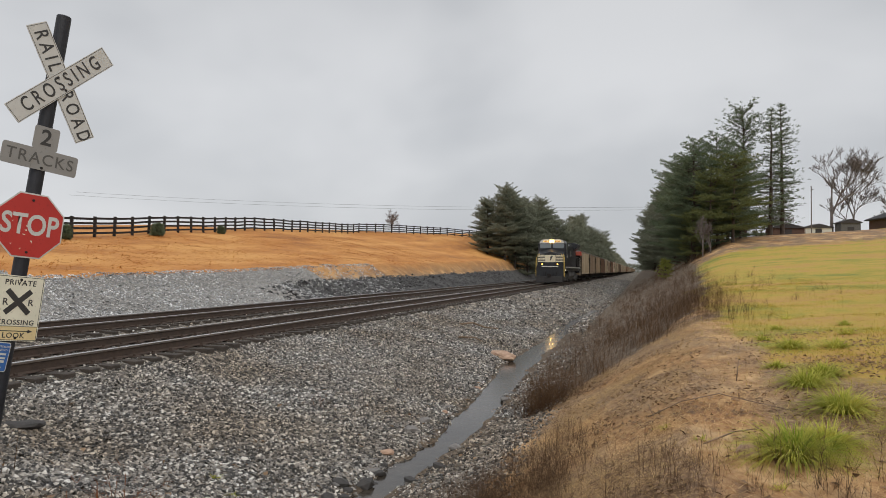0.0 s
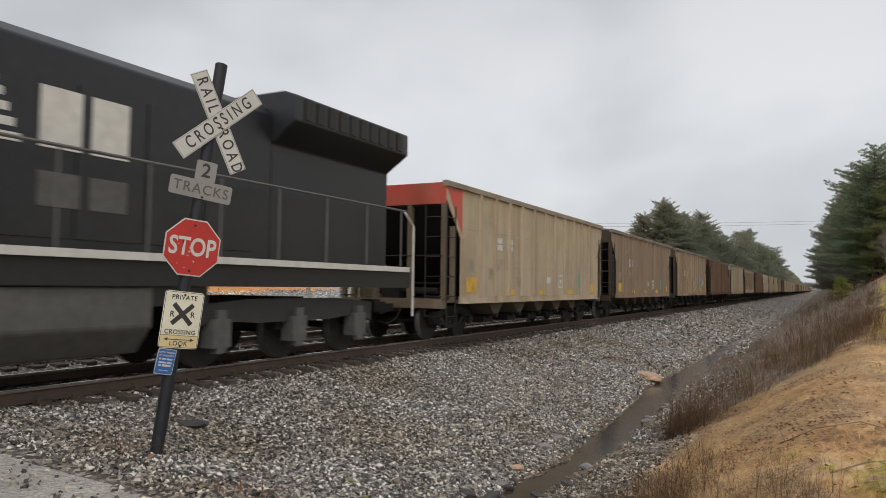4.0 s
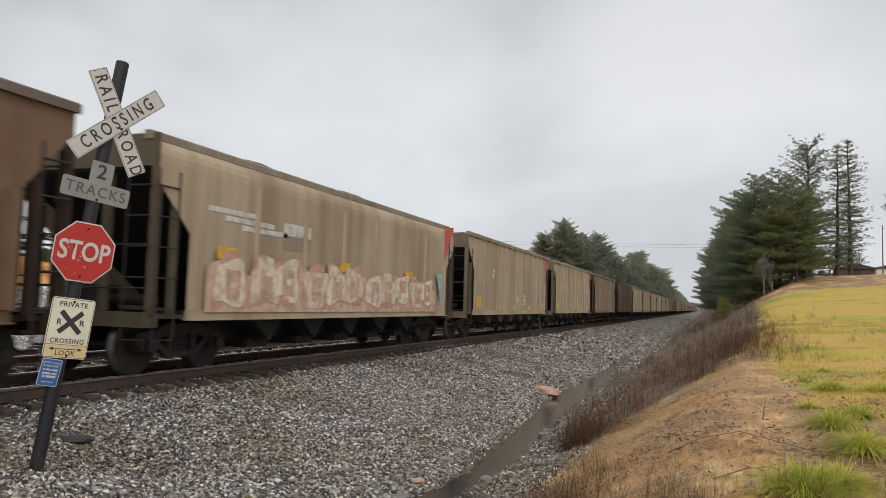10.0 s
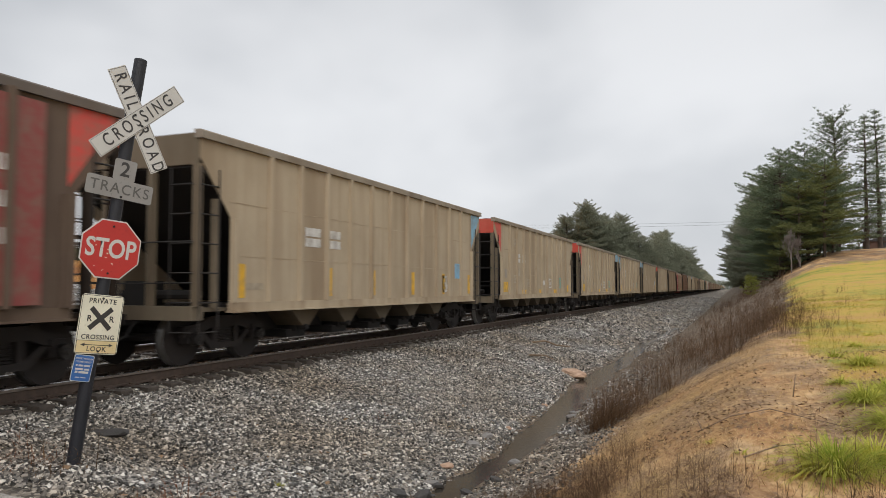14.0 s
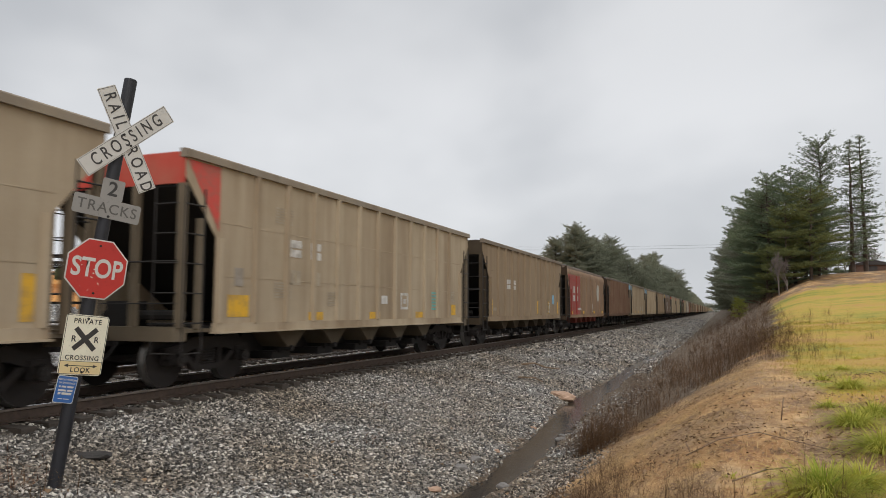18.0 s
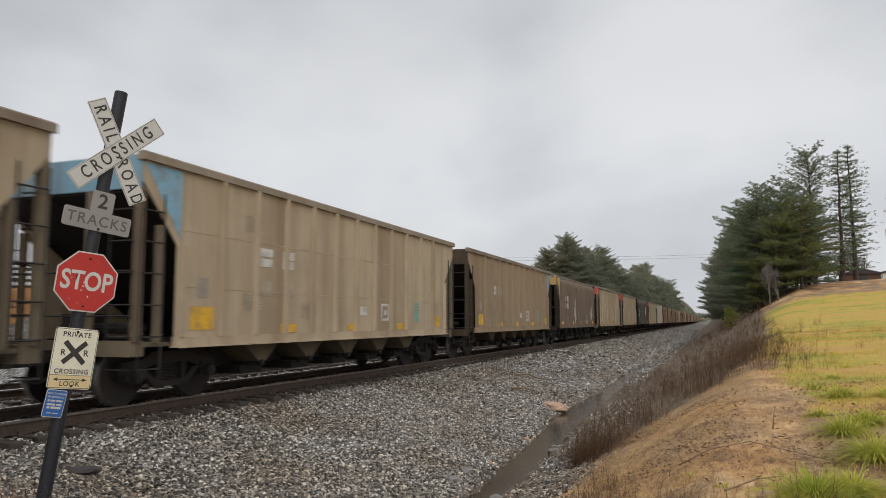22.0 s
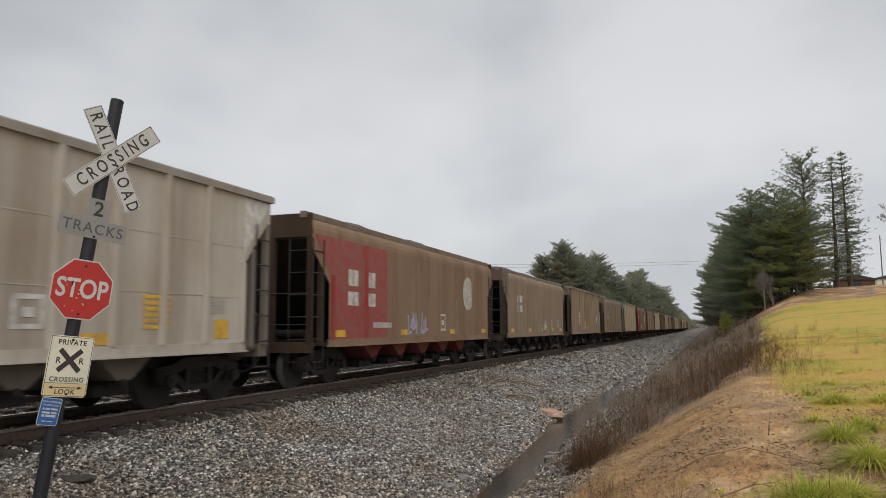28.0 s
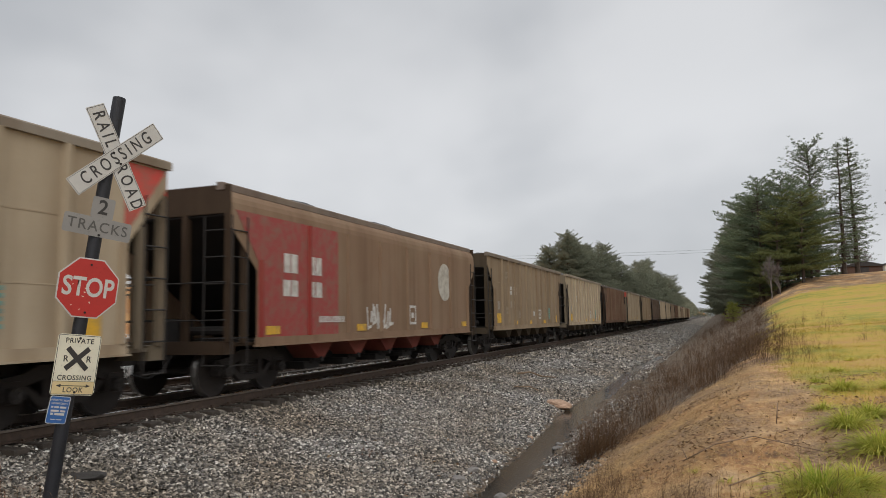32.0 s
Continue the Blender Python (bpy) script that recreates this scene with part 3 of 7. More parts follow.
def rail_mesh():
    g = Geo().prism(RAIL_PROFILE, -60.0, 1100.0, "y")
    me = g.mesh("rail")
    me.materials.append(RAIL_SIDE)
    me.materials.append(RAIL_TOP)
    me.materials.append(RAIL_EDGE)
    for p in me.polygons:
        if p.center.z > -0.01:
            p.material_index = 1
        elif p.center.z > -0.03:
            p.material_index = 2
    return me


def tie_mesh(k):
    rnd = random.Random(k)
    g = Geo()
    e0, e1 = 1.30 + rnd.uniform(-0.05, 0.05), 1.30 + rnd.uniform(-0.05, 0.05)
    c = 0.012
    out = [(-e0 + c, -0.40), (e1 - c, -0.40), (e1, -0.38), (e1, -0.205), (e1 - c, -0.19), (-e0 + c, -0.19), (-e0, -0.205), (-e0, -0.38)]
    g.prism(out, -0.115, 0.115, "y")
    return g.mesh("tie")


RAIL = rail_mesh()
TIES = [tie_mesh(k) for k in range(4)]
for me in TIES:
    me.materials.append(TIE)
rail_track = []
for x, label in zip(TRACK_X, ("rusty running track with creosoted timber ties in ballast", "empty parallel track with rusty rails and timber ties")):
    tr = thing("railway_track", label, "railway track", "parallel tracks", "structure", pose(x, 0, 0))
    rail_track.append(tr)
    for s in (-1, 1):
        part("rail", RAIL, RAIL_SIDE, tr, m=pose(0.7535 * s, 0, 0))


# ---- crossing sign ----
def text_mesh(body, size, depth=0.0, spacing=1.0, bold=0.0):
    cu = bpy.data.curves.new("lettering", "FONT")
    cu.body, cu.size, cu.align_x, cu.align_y, cu.space_character, cu.offset, cu.extrude = body, size, "CENTER", "CENTER", spacing, bold, depth
    cu.resolution_u = 4
    ob = new("lettering", cu)
    bpy.context.view_layer.update()
    me = bpy.data.meshes.new_from_object(ob.evaluated_get(bpy.context.evaluated_depsgraph_get()))
    bpy.data.objects.remove(ob)
    bpy.data.curves.remove(cu)
    return me


def plate(w, h, c=0.02, t=0.004, n=3):
    """A sheet of metal with rounded corners, in x and z, facing -y."""
    pts = []
    for sx, sz, a0 in ((1, -1, -90), (1, 1, 0), (-1, 1, 90), (-1, -1, 180)):
        for i in range(n + 1):
            a = radians(a0 + 90 * i / n)
            pts.append((sx * (w / 2 - c) + c * math.cos(a), sz * (h / 2 - c) + c * math.sin(a)))
    return Geo().prism(pts, 0.0, t, "y")


def frame_ring(w, h, b, y=-0.0015):
    """A thin painted border line of width b."""
    g = Geo()
    for x0, x1, z0, z1 in ((-w / 2, w / 2, h / 2 - b, h / 2), (-w / 2, w / 2, -h / 2, -h / 2 + b), (-w / 2, -w / 2 + b, -h / 2 + b, h / 2 - b), (w / 2 - b, w / 2, -h / 2 + b, h / 2 - b)):
        g.box(x0, x1, y, y + 0.001, z0, z1)
    return g


def upright(me_ob, x, z, y=-0.002, turn=0.0):
    """Pose of lettering on a plate that faces -y."""
    return pose(x, y, z, 0, turn, 0) @ pose(0, 0, 0, 90, 0, 0)


def build_sign():
    up = Vector((0.66 * math.sin(radians(7.4)), 0.75 * math.sin(radians(7.4)), math.cos(radians(7.4)))).normalized()
    face = Vector((math.cos(radians(-21)), math.sin(radians(-21)), 0))
    right = up.cross(face).normalized()
    # local x to the viewer's right, local z along the post, local -y towards the viewer
    m = Matrix((right, up.cross(right), up)).transposed().to_4x4()
    m.translation = Vector((3.93, 5.21, -0.40)) - right * 0.015
    s = thing("railroad_crossing_sign", "leaning black timber post with crossbuck, stop and private crossing signs", "road sign", m=m)
    o = 0.11
    post = Geo()
    ring = [(0.065 * math.cos(2 * math.pi * i / 10 + 0.3), 0.065 * math.sin(2 * math.pi * i / 10 + 0.3)) for i in range(10)]
    post.prism(ring, -0.25, 4.02 + o, "z")
    part("post", post, POSTM, s, "black painted timber post", bevel=0.012)
    y = -0.072

    def bolts(owner, spots):
        for bx, bz in spots:
            part("bolt", Geo().tube((bx, 0.0, bz), (bx, -0.010, bz), 0.013, 0.011, 8), STEEL, owner, "rusty bolt head")

    def blade(words, turn, yy, label):
        b = part("crossbuck_blade", plate(1.17, 0.20, 0.008, 0.005), SIGN_WHITE, s, label, m=pose(0.045, yy, 3.385 + o, 0, -turn, 0) @ Matrix.Diagonal((0.93, 1, 0.96, 1)), bevel=0.001)
        for w, cx in words:
            part("lettering", text_mesh(w, 0.185, 0.0, 1.50, 0.002), SIGN_BLACK, b, m=upright(None, cx, 0.0) @ Matrix.Diagonal((0.76, 1.0, 1, 1)))
        part("border", frame_ring(1.15, 0.185, 0.004), SIGN_FADED, b)
        return b

    blade([("RAIL", -0.325), ("ROAD", 0.335)], -57, y, "white blade lettered rail road")
    b = blade([("CROSSING", 0.0)], 47, y - 0.012, "white blade lettered crossing")
    bolts(b, [(0.0, 0.06), (-0.01, -0.07)])
    tr = part("tracks_plate", plate(0.66, 0.19, 0.025, 0.004), SIGN_DULL, s, "dirty grey plate lettered tracks", m=pose(-0.02, y, 2.655 + o, 0, 0.5, 0))
    part("lettering", text_mesh("TRACKS", 0.145, 0.0, 1.15, 0.001), SIGN_FADED, tr, m=upright(None, 0, 0))
    num = part("number_plate", plate(0.22, 0.21, 0.02, 0.004), SIGN_DULL, s, "dirty grey plate with the figure two", m=pose(0.0, y + 0.001, 2.852 + o, 0, 0.5, 0))
    part("lettering", text_mesh("2", 0.20, 0.0, 1.0, 0.004), SIGN_BLACK, num, m=upright(None, 0.0, 0))
    bolts(tr, [(0.02, -0.075)])
    # octagonal stop sign
    oc = [(0.305 / math.cos(radians(22.5)) * math.cos(radians(22.5 + 45 * i)), 0.305 / math.cos(radians(22.5)) * math.sin(radians(22.5 + 45 * i))) for i in range(8)]
    st = part("stop_plate", Geo().prism(oc, 0.0, 0.004, "y"), SIGN_WHITE, s, "red octagonal stop plate with white edge", m=pose(-0.012, y, 2.052 + o, 0, -1.5, 0) @ Matrix.Diagonal((0.95, 1, 0.95, 1)), bevel=0.001)
    part("red_field", Geo().prism([(a * 0.955, c * 0.955) for a, c in oc], -0.002, -0.0002, "y"), SIGN_RED, st)
    part("lettering", text_mesh("STOP", 0.27, 0.0, 1.0, 0.006), SIGN_WHITE, st, m=upright(None, 0, 0, -0.004) @ Matrix.Diagonal((0.80, 1.0, 1, 1)))
    bolts(st, [(0.0, 0.24), (0.0, -0.25)])
    rnd = random.Random(3)
    for _ in range(9):
        cx, cz, w = rnd.gauss(-0.03, 0.09), rnd.gauss(-0.07, 0.08), rnd.uniform(0.005, 0.018)
        part("scuff", Geo().add([(cx, -0.0055, cz), (cx + w, -0.0055, cz + rnd.uniform(-0.02, 0.02)), (cx + w * 0.7, -0.0055, cz + 0.010), (cx - 0.004, -0.0055, cz + 0.008)], [(0, 1, 2, 3)]), SIGN_CREAM, st, "scraped bare patch")
    # private crossing sign
    pr = part("private_crossing_plate", plate(0.44, 0.60, 0.03, 0.004), SIGN_CREAM, s, "cream plate lettered private crossing look", m=pose(0.002, y, 1.312 + o, 0, -1.0, 0) @ Matrix.Diagonal((0.92, 1, 0.96, 1)), bevel=0.001)
    part("border", frame_ring(0.425, 0.585, 0.005), SIGN_BLACK, pr)
    part("amber_field", Geo().box(-0.208, 0.208, -0.0012, -0.0002, -0.288, -0.165), SIGN_AMBER, pr)
    for w, z, size in (("PRIVATE", 0.235, 0.070), ("CROSSING", -0.130, 0.066), ("LOOK", -0.250, 0.068)):
        part("lettering", text_mesh(w, size, 0.0, 1.12, 0.0012), SIGN_BLACK, pr, m=upright(None, 0, z))
    for sx in (-1, 1):
        part("lettering", text_mesh("R", 0.085, 0.0, 1.0, 0.0015), SIGN_BLACK, pr, m=upright(None, 0.115 * sx, 0.055))
    for a in (44, -44):
        part("cross_bar", Geo().box(-0.15, 0.15, -0.0025 - 0.0006 * (a > 0), -0.0006, -0.025, 0.025), SIGN_BLACK, pr, m=pose(0, 0, 0.06, 0, a, 0))
    part("rule", Geo().box(-0.208, 0.208, -0.003, -0.002, -0.166, -0.162), SIGN_BLACK, pr)
    arrow = Geo().box(-0.13, 0.13, -0.003, -0.002, -0.211, -0.204)
    for sx in (-1, 1):
        arrow.prism([(sx * 0.17, -0.2075), (sx * 0.125, -0.190), (sx * 0.125, -0.225)], -0.003, -0.002, "y")
    part("double_arrow", arrow, SIGN_BLACK, pr)
    bolts(pr, [(0.0, 0.265), (0.02, -0.27)])
    # blue notice
    bl = part("notice_plate", plate(0.225, 0.265, 0.02, 0.004), SIGN_WHITE, s, "blue notice plate with white edge", m=pose(-0.092, y, 0.885 + o, 0, 3.5, 0) @ Matrix.Diagonal((0.82, 1, 0.96, 1)))
    part("blue_field", plate(0.212, 0.252, 0.016, 0.001), SIGN_BLUE, bl, m=pose(0, -0.0015, 0))
    for words, z in (("REPORT PROBLEM", 0.094), ("OR EMERGENCY", 0.062)):
        part("lettering", text_mesh(words, 0.0245, 0.0, 1.0, 0.0004), SIGN_WHITE, bl, m=upright(None, 0, z, -0.0032))
    for z, h, words in ((0.026, 0.018, (0.02, 0.05, 0.07)), (-0.010, 0.018, (0.09, 0.06)), (-0.040, 0.022, (0.03, 0.11)), (-0.092, 0.008, (0.05, 0.06))):
        x = -(sum(words) + 0.012 * (len(words) - 1)) / 2
        for w in words:
            part("text_bar", Geo().box(x, x + w, -0.004, -0.0028, z - h / 2, z + h / 2), SIGN_WHITE, bl, "white word of small print")
            x += w + 0.012


build_sign()


# ---- the coal train ----
# A car lies along y with its leading end at -y; the rail heads are at z = 0 and the side towards the crossing sign is +x.
WHEEL_R = 0.48
PITCH = 16.185
HALF = 1.58
U0 = 6.42      # half the length of the side sheets at the sill
TOPY = 7.28    # half the length at the top chord


def wheelset_mesh(r):
    g = Geo()
    g.tube((-0.80, 0, 0), (0.80, 0, 0), 0.075, n=8)
    for s in (-1, 1):
        g.tube((s * 0.69, 0, 0), (s * 0.82, 0, 0), r, r, 20)
        g.tube((s * 0.67, 0, 0), (s * 0.69, 0, 0), r + 0.025, r + 0.025, 20)
        g.tube((s * 0.82, 0, 0), (s * 0.86, 0, 0), 0.13, 0.11, 12)
    me = g.mesh("wheelset")
    me.materials.append(TRUCK)
    me.materials.append(TREAD)
    for p in me.polygons:
        if abs(p.normal.x) < 0.2 and math.hypot(p.center.y, p.center.z) > r * 0.9 and abs(p.center.x) > 0.69:
            p.material_index = 1
    return me


def side_frame_mesh():
    """Cast truck side frame with arched top, window openings and springs."""
    g = Geo()
    top = [(-1.12, 0.50), (-1.12, 0.70), (-0.72, 0.74), (-0.45, 0.86), (0.45, 0.86), (0.72, 0.74), (1.12, 0.70), (1.12, 0.50), (0.72, 0.56), (0.40, 0.66), (-0.40, 0.66), (-0.72, 0.56)]
    g.prism(top, -0.07, 0.07)
    bot = [(-0.72, 0.55), (-0.40, 0.27), (0.40, 0.27), (0.72, 0.55), (0.60, 0.58), (0.34, 0.37), (-0.34, 0.37), (-0.60, 0.58)]
    g.prism(bot, -0.06, 0.06)
    for y in (-0.30, 0.30):
        g.box(-0.055, 0.055, y - 0.06, y + 0.06, 0.36, 0.68)
    for y in (-0.13, 0.0, 0.13):
        for k in range(5):
            g.tube((0, y, 0.38 + k * 0.05), (0, y, 0.41 + k * 0.05), 0.058, n=8)
    for s in (-1, 1):
        g.box(-0.10, 0.10, s * 0.889 - 0.17, s * 0.889 + 0.17, 0.40, 0.66)
    return g.mesh("side_frame")


def cap_mesh():
    return Geo().tube((0.0, 0, 0), (0.13, 0, 0), 0.125, 0.105, 12).tube((0.13, 0, 0), (0.16, 0, 0), 0.06, 0.05, 8).mesh("bearing_cap")


WHEELSET = wheelset_mesh(WHEEL_R)
SIDE_FRAME, CAP = side_frame_mesh(), cap_mesh()
spin_source = {}


def add_truck(car, y):
    b = part("truck_bolster", Geo().box(-1.0, 1.0, -0.20, 0.20, 0.44, 0.72).tube((0, 0, 0.70), (0, 0, 0.86), 0.24, 0.24, 12), TRUCK, car, m=pose(0, y, 0))
    for s in (-1, 1):
        part("side_frame", SIDE_FRAME, TRUCK, b, m=pose(1.0 * s, 0, 0, 0, 0, 0 if s > 0 else 180))
        for a in (-0.889, 0.889):
            part("bearing_cap", CAP, STEEL, b, m=pose(1.08 * s, a, WHEEL_R, 0, 0, 0 if s > 0 else 180))
    for a in (-0.889, 0.889):
        w = part("wheelset", WHEELSET, TRUCK, b, "rusty steel wheelset with polished treads", m=pose(0, a, WHEEL_R))
        if a not in spin_source:
            spin_source[a] = w
        spinners.append((w, a))
    return b


spinners = []


def side_panel(z_sill, z_top, curved):
    """Outline of one side sheet, with the cut-back ends, as y and z."""
    cut = z_sill + (z_top - z_sill) * 0.55
    return [(-U0, z_sill), (U0, z_sill), (U0, cut), (TOPY - 0.05, z_top - 0.35), (TOPY - 0.05, z_top), (-TOPY + 0.05, z_top), (-TOPY + 0.05, z_top - 0.35), (-U0, cut)]


def build_car(style):
    """A template coal hopper. Styles: ribbed (tall outside ribs), smooth (rolled top edge, few seams), steel (closely ribbed), tub (no hopper chutes)."""
    z0, zt = 1.02, {"ribbed": 3.92, "smooth": 3.90, "steel": 3.86, "tub": 3.92}[style]
    car = thing("coal_hopper_car", "weathered coal hopper car on steel wheels", "freight car", "coal cars of the train")
    flat_top = zt - (0.38 if style == "smooth" else 0.0)
    for s in (-1, 1):
        g = Geo().prism(side_panel(z0, flat_top, False), s * (HALF - 0.02), s * HALF)
        if style == "smooth":
            # rolled shoulder that leans in to the top chord
            arc = [(HALF - 0.24 * (1 - math.cos(radians(a))), flat_top + 0.38 * math.sin(radians(a))) for a in (0, 18, 36, 54, 72, 90)]
            for p, q in zip(arc, arc[1:]):
                y = TOPY - 0.05
                g.add([(s * p[0], -y, p[1]), (s * p[0], y, p[1]), (s * q[0], y, q[1]), (s * q[0], -y, q[1])], [(0, 1, 2, 3) if s > 0 else (3, 2, 1, 0)])
        part("side_sheet", g, PAINT, car, color=(0.2, 0.15, 0.1))
        # sill angle and top chord
        part("side_sill", Geo().box(min(s * (HALF - 0.05), s * (HALF + 0.05)), max(s * (HALF - 0.05), s * (HALF + 0.05)), -U0, U0, z0 - 0.06, z0 + 0.09).box(min(s * 1.50, s * 1.70), max(s * 1.50, s * 1.70), -U0, U0, z0 - 0.09, z0 - 0.06), PAINT, car, color=(0.2, 0.15, 0.1))
        inset = 0.22 if style == "smooth" else 0.0
        ch = [(s * (HALF - 0.10 - inset), zt - 0.02), (s * (HALF + 0.07 - inset), zt - 0.02), (s * (HALF + 0.07 - inset), zt + 0.10), (s * (HALF + 0.03 - inset), zt + 0.13), (s * (HALF - 0.10 - inset), zt + 0.13)]
        part("top_chord", Geo().prism(ch if s > 0 else ch[::-1], -TOPY, TOPY, "y"), PAINT, car, color=(0.2, 0.17, 0.14))
        n, w, d = {"ribbed": (13, 0.13, 0.075), "smooth": (8, 0.10, 0.070), "steel": (15, 0.13, 0.17), "tub": (12, 0.15, 0.09)}[style]
        ribs_far = Geo()
        for i in range(n):
            y = -U0 + 0.10 + (2 * U0 - 0.20) * i / (n - 1)
            tall = flat_top - (0.0 if abs(y) < 6.35 else 1.28)
            rg = [(y - w / 2, HALF), (y + w / 2, HALF), (y + w / 2 - 0.02, HALF + d), (y - w / 2 + 0.02, HALF + d)]
            if s > 0:
                part("rib", Geo().prism([(b, a) for a, b in rg][::-1], z0 + 0.09, flat_top - 0.02 if abs(y) < 6.25 else z0 + 1.60, "z"), PAINT, car, color=(0.2, 0.15, 0.1))
            else:
                ribs_far.prism([(-b, a) for a, b in rg], z0 + 0.09, flat_top - 0.02 if abs(y) < 6.25 else z0 + 1.60, "z")
        if s < 0:
            part("ribs", ribs_far, PAINT, car, color=(0.2, 0.15, 0.1))
        if style in ("ribbed", "tub"):
            part("weld_seam", Geo().box(min(s * HALF, s * (HALF + 0.005)), max(s * HALF, s * (HALF + 0.005)), -U0, U0, z0 + 1.87, z0 + 1.89), PAINT, car, color=(0.2, 0.15, 0.1))
            part("weld_seam", Geo().box(min(s * HALF, s * (HALF + 0.006)), max(s * HALF, s * (HALF + 0.006)), -U0, U0, z0 + 0.92, z0 + 0.935), PAINT, car, color=(0.2, 0.15, 0.1))
    for e in (-1, 1):
        # end band, slope sheet, end sill, posts, ladders, grab irons
        y = e * (TOPY - 0.05)
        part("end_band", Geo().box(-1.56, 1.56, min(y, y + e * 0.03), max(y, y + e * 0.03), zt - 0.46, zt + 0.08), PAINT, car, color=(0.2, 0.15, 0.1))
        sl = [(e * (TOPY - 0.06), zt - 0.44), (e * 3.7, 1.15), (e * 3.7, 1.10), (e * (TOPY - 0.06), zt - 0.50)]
        # near-black slope sheet: the open end's shade is in its colour
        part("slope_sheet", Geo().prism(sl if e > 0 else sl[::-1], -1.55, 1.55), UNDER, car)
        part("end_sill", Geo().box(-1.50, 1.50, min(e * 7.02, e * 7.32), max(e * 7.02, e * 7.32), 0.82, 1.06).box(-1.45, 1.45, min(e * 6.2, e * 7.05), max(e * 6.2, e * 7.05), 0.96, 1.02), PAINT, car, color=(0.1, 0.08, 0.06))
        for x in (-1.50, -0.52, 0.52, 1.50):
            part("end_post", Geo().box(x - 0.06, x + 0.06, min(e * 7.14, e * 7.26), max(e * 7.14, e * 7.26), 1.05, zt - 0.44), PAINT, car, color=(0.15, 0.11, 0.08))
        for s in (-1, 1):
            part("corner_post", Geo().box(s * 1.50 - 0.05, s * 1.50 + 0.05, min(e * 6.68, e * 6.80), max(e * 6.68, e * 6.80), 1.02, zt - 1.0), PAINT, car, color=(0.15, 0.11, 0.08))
            lad = Geo()
            for k in range(6):
                z = 0.62 + k * 0.50
                if z > zt - 0.4:
                    continue
                lad.tube((s * 1.60, e * 6.76, z), (s * 1.60, e * 7.24, z), 0.014, n=5)
                lad.tube((s * 1.02, e * 7.30, z), (s * 1.50, e * 7.30, z), 0.014, n=5)
            lad.tube((s * 1.60, e * 6.76, 0.60), (s * 1.60, e * 6.76, zt - 0.5), 0.016, n=4).tube((s * 1.60, e * 7.24, 0.60), (s * 1.60, e * 7.24, zt - 0.5), 0.016, n=4)
            lad.tube((s * 1.02, e * 7.30, 0.60), (s * 1.02, e * 7.30, zt - 0.5), 0.016, n=4)
            part("ladder", lad, STEEL, car, "steel ladder with round rungs")
        grab = Geo().tube((-1.5, e * 7.30, 2.15), (1.5, e * 7.30, 2.15), 0.015, n=5).tube((-1.5, e * 7.30, 1.45), (1.5, e * 7.30, 1.45), 0.013, n=5)
        part("grab_iron", grab, STEEL, car)
        cp = Geo().box(-0.10, 0.10, min(e * 7.2, e * 7.90), max(e * 7.2, e * 7.90), 0.72, 0.92).box(-0.17, 0.17, min(e * 7.80, e * 8.07), max(e * 7.80, e * 8.07), 0.68, 0.98)
        part("coupler", cp, TRUCK, car, "rusty knuckle coupler")
        hose = Geo().path([(0.35, e * 7.35, 0.80), (0.33, e * 7.55, 0.55), (0.22, e * 7.80, 0.42), (0.12, e * 8.06, 0.50)], 0.022, 6)
        part("brake_hose", hose, UNDER, car, "black rubber brake hose")
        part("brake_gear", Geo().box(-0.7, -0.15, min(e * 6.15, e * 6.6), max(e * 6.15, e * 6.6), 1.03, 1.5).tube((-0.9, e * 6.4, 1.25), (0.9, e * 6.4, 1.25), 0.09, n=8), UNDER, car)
    # narrow sill, plus a wide dark block added to blacken the space below
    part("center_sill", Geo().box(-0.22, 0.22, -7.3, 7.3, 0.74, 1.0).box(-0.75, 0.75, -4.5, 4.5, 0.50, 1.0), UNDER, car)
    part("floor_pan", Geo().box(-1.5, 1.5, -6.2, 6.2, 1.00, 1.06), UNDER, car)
    if style == "tub":
        for y in (-3.2, -1.1, 1.1, 3.2):
            part("cross_bearer", Geo().prism([(-1.45, 1.0), (1.45, 1.0), (0.5, 0.55), (-0.5, 0.55)], y - 0.12, y + 0.12, "y").tube((1.2, y, 0.98), (1.2, y, 0.50), 0.11, n=8), UNDER, car)
    else:
        for y in (-3.66, -1.83, 0.0, 1.83, 3.66):
            out = [(y - 0.66, 1.0), (y - 0.13, 0.58), (y + 0.13, 0.58), (y + 0.66, 1.0)]
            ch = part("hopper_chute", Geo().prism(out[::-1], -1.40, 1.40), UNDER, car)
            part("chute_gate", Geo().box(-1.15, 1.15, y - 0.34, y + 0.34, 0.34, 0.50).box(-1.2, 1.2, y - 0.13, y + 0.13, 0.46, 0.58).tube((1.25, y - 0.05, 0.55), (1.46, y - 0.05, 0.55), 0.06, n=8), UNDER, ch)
    # load of coal heaped along the car
    nx, ny = 9, 50
    rnd = random.Random(len(style))
    vs = []
    for j in range(ny):
        for i in range(nx):
            x, y = -1.44 + 2.88 * i / (nx - 1), -6.9 + 13.8 * j / (ny - 1)
            heap = 0.44 * (1 - (x / 1.44) ** 2) * (0.8 + 0.45 * math.sin(y * 1.4 + len(style))) * smoothstep(6.9, 5.2, abs(y))
            vs.append((x, y, zt - 0.06 + heap + rnd.uniform(-0.03, 0.03)))
    fs = [(j * nx + i, j * nx + i + 1, (j + 1) * nx + i + 1, (j + 1) * nx + i) for j in range(ny - 1) for i in range(nx - 1)]
    part("coal_load", Geo().add(vs, fs), COAL, car, "heaped black coal load")
    for y in (-5.85, 5.85):
        add_truck(car, y)
    return car


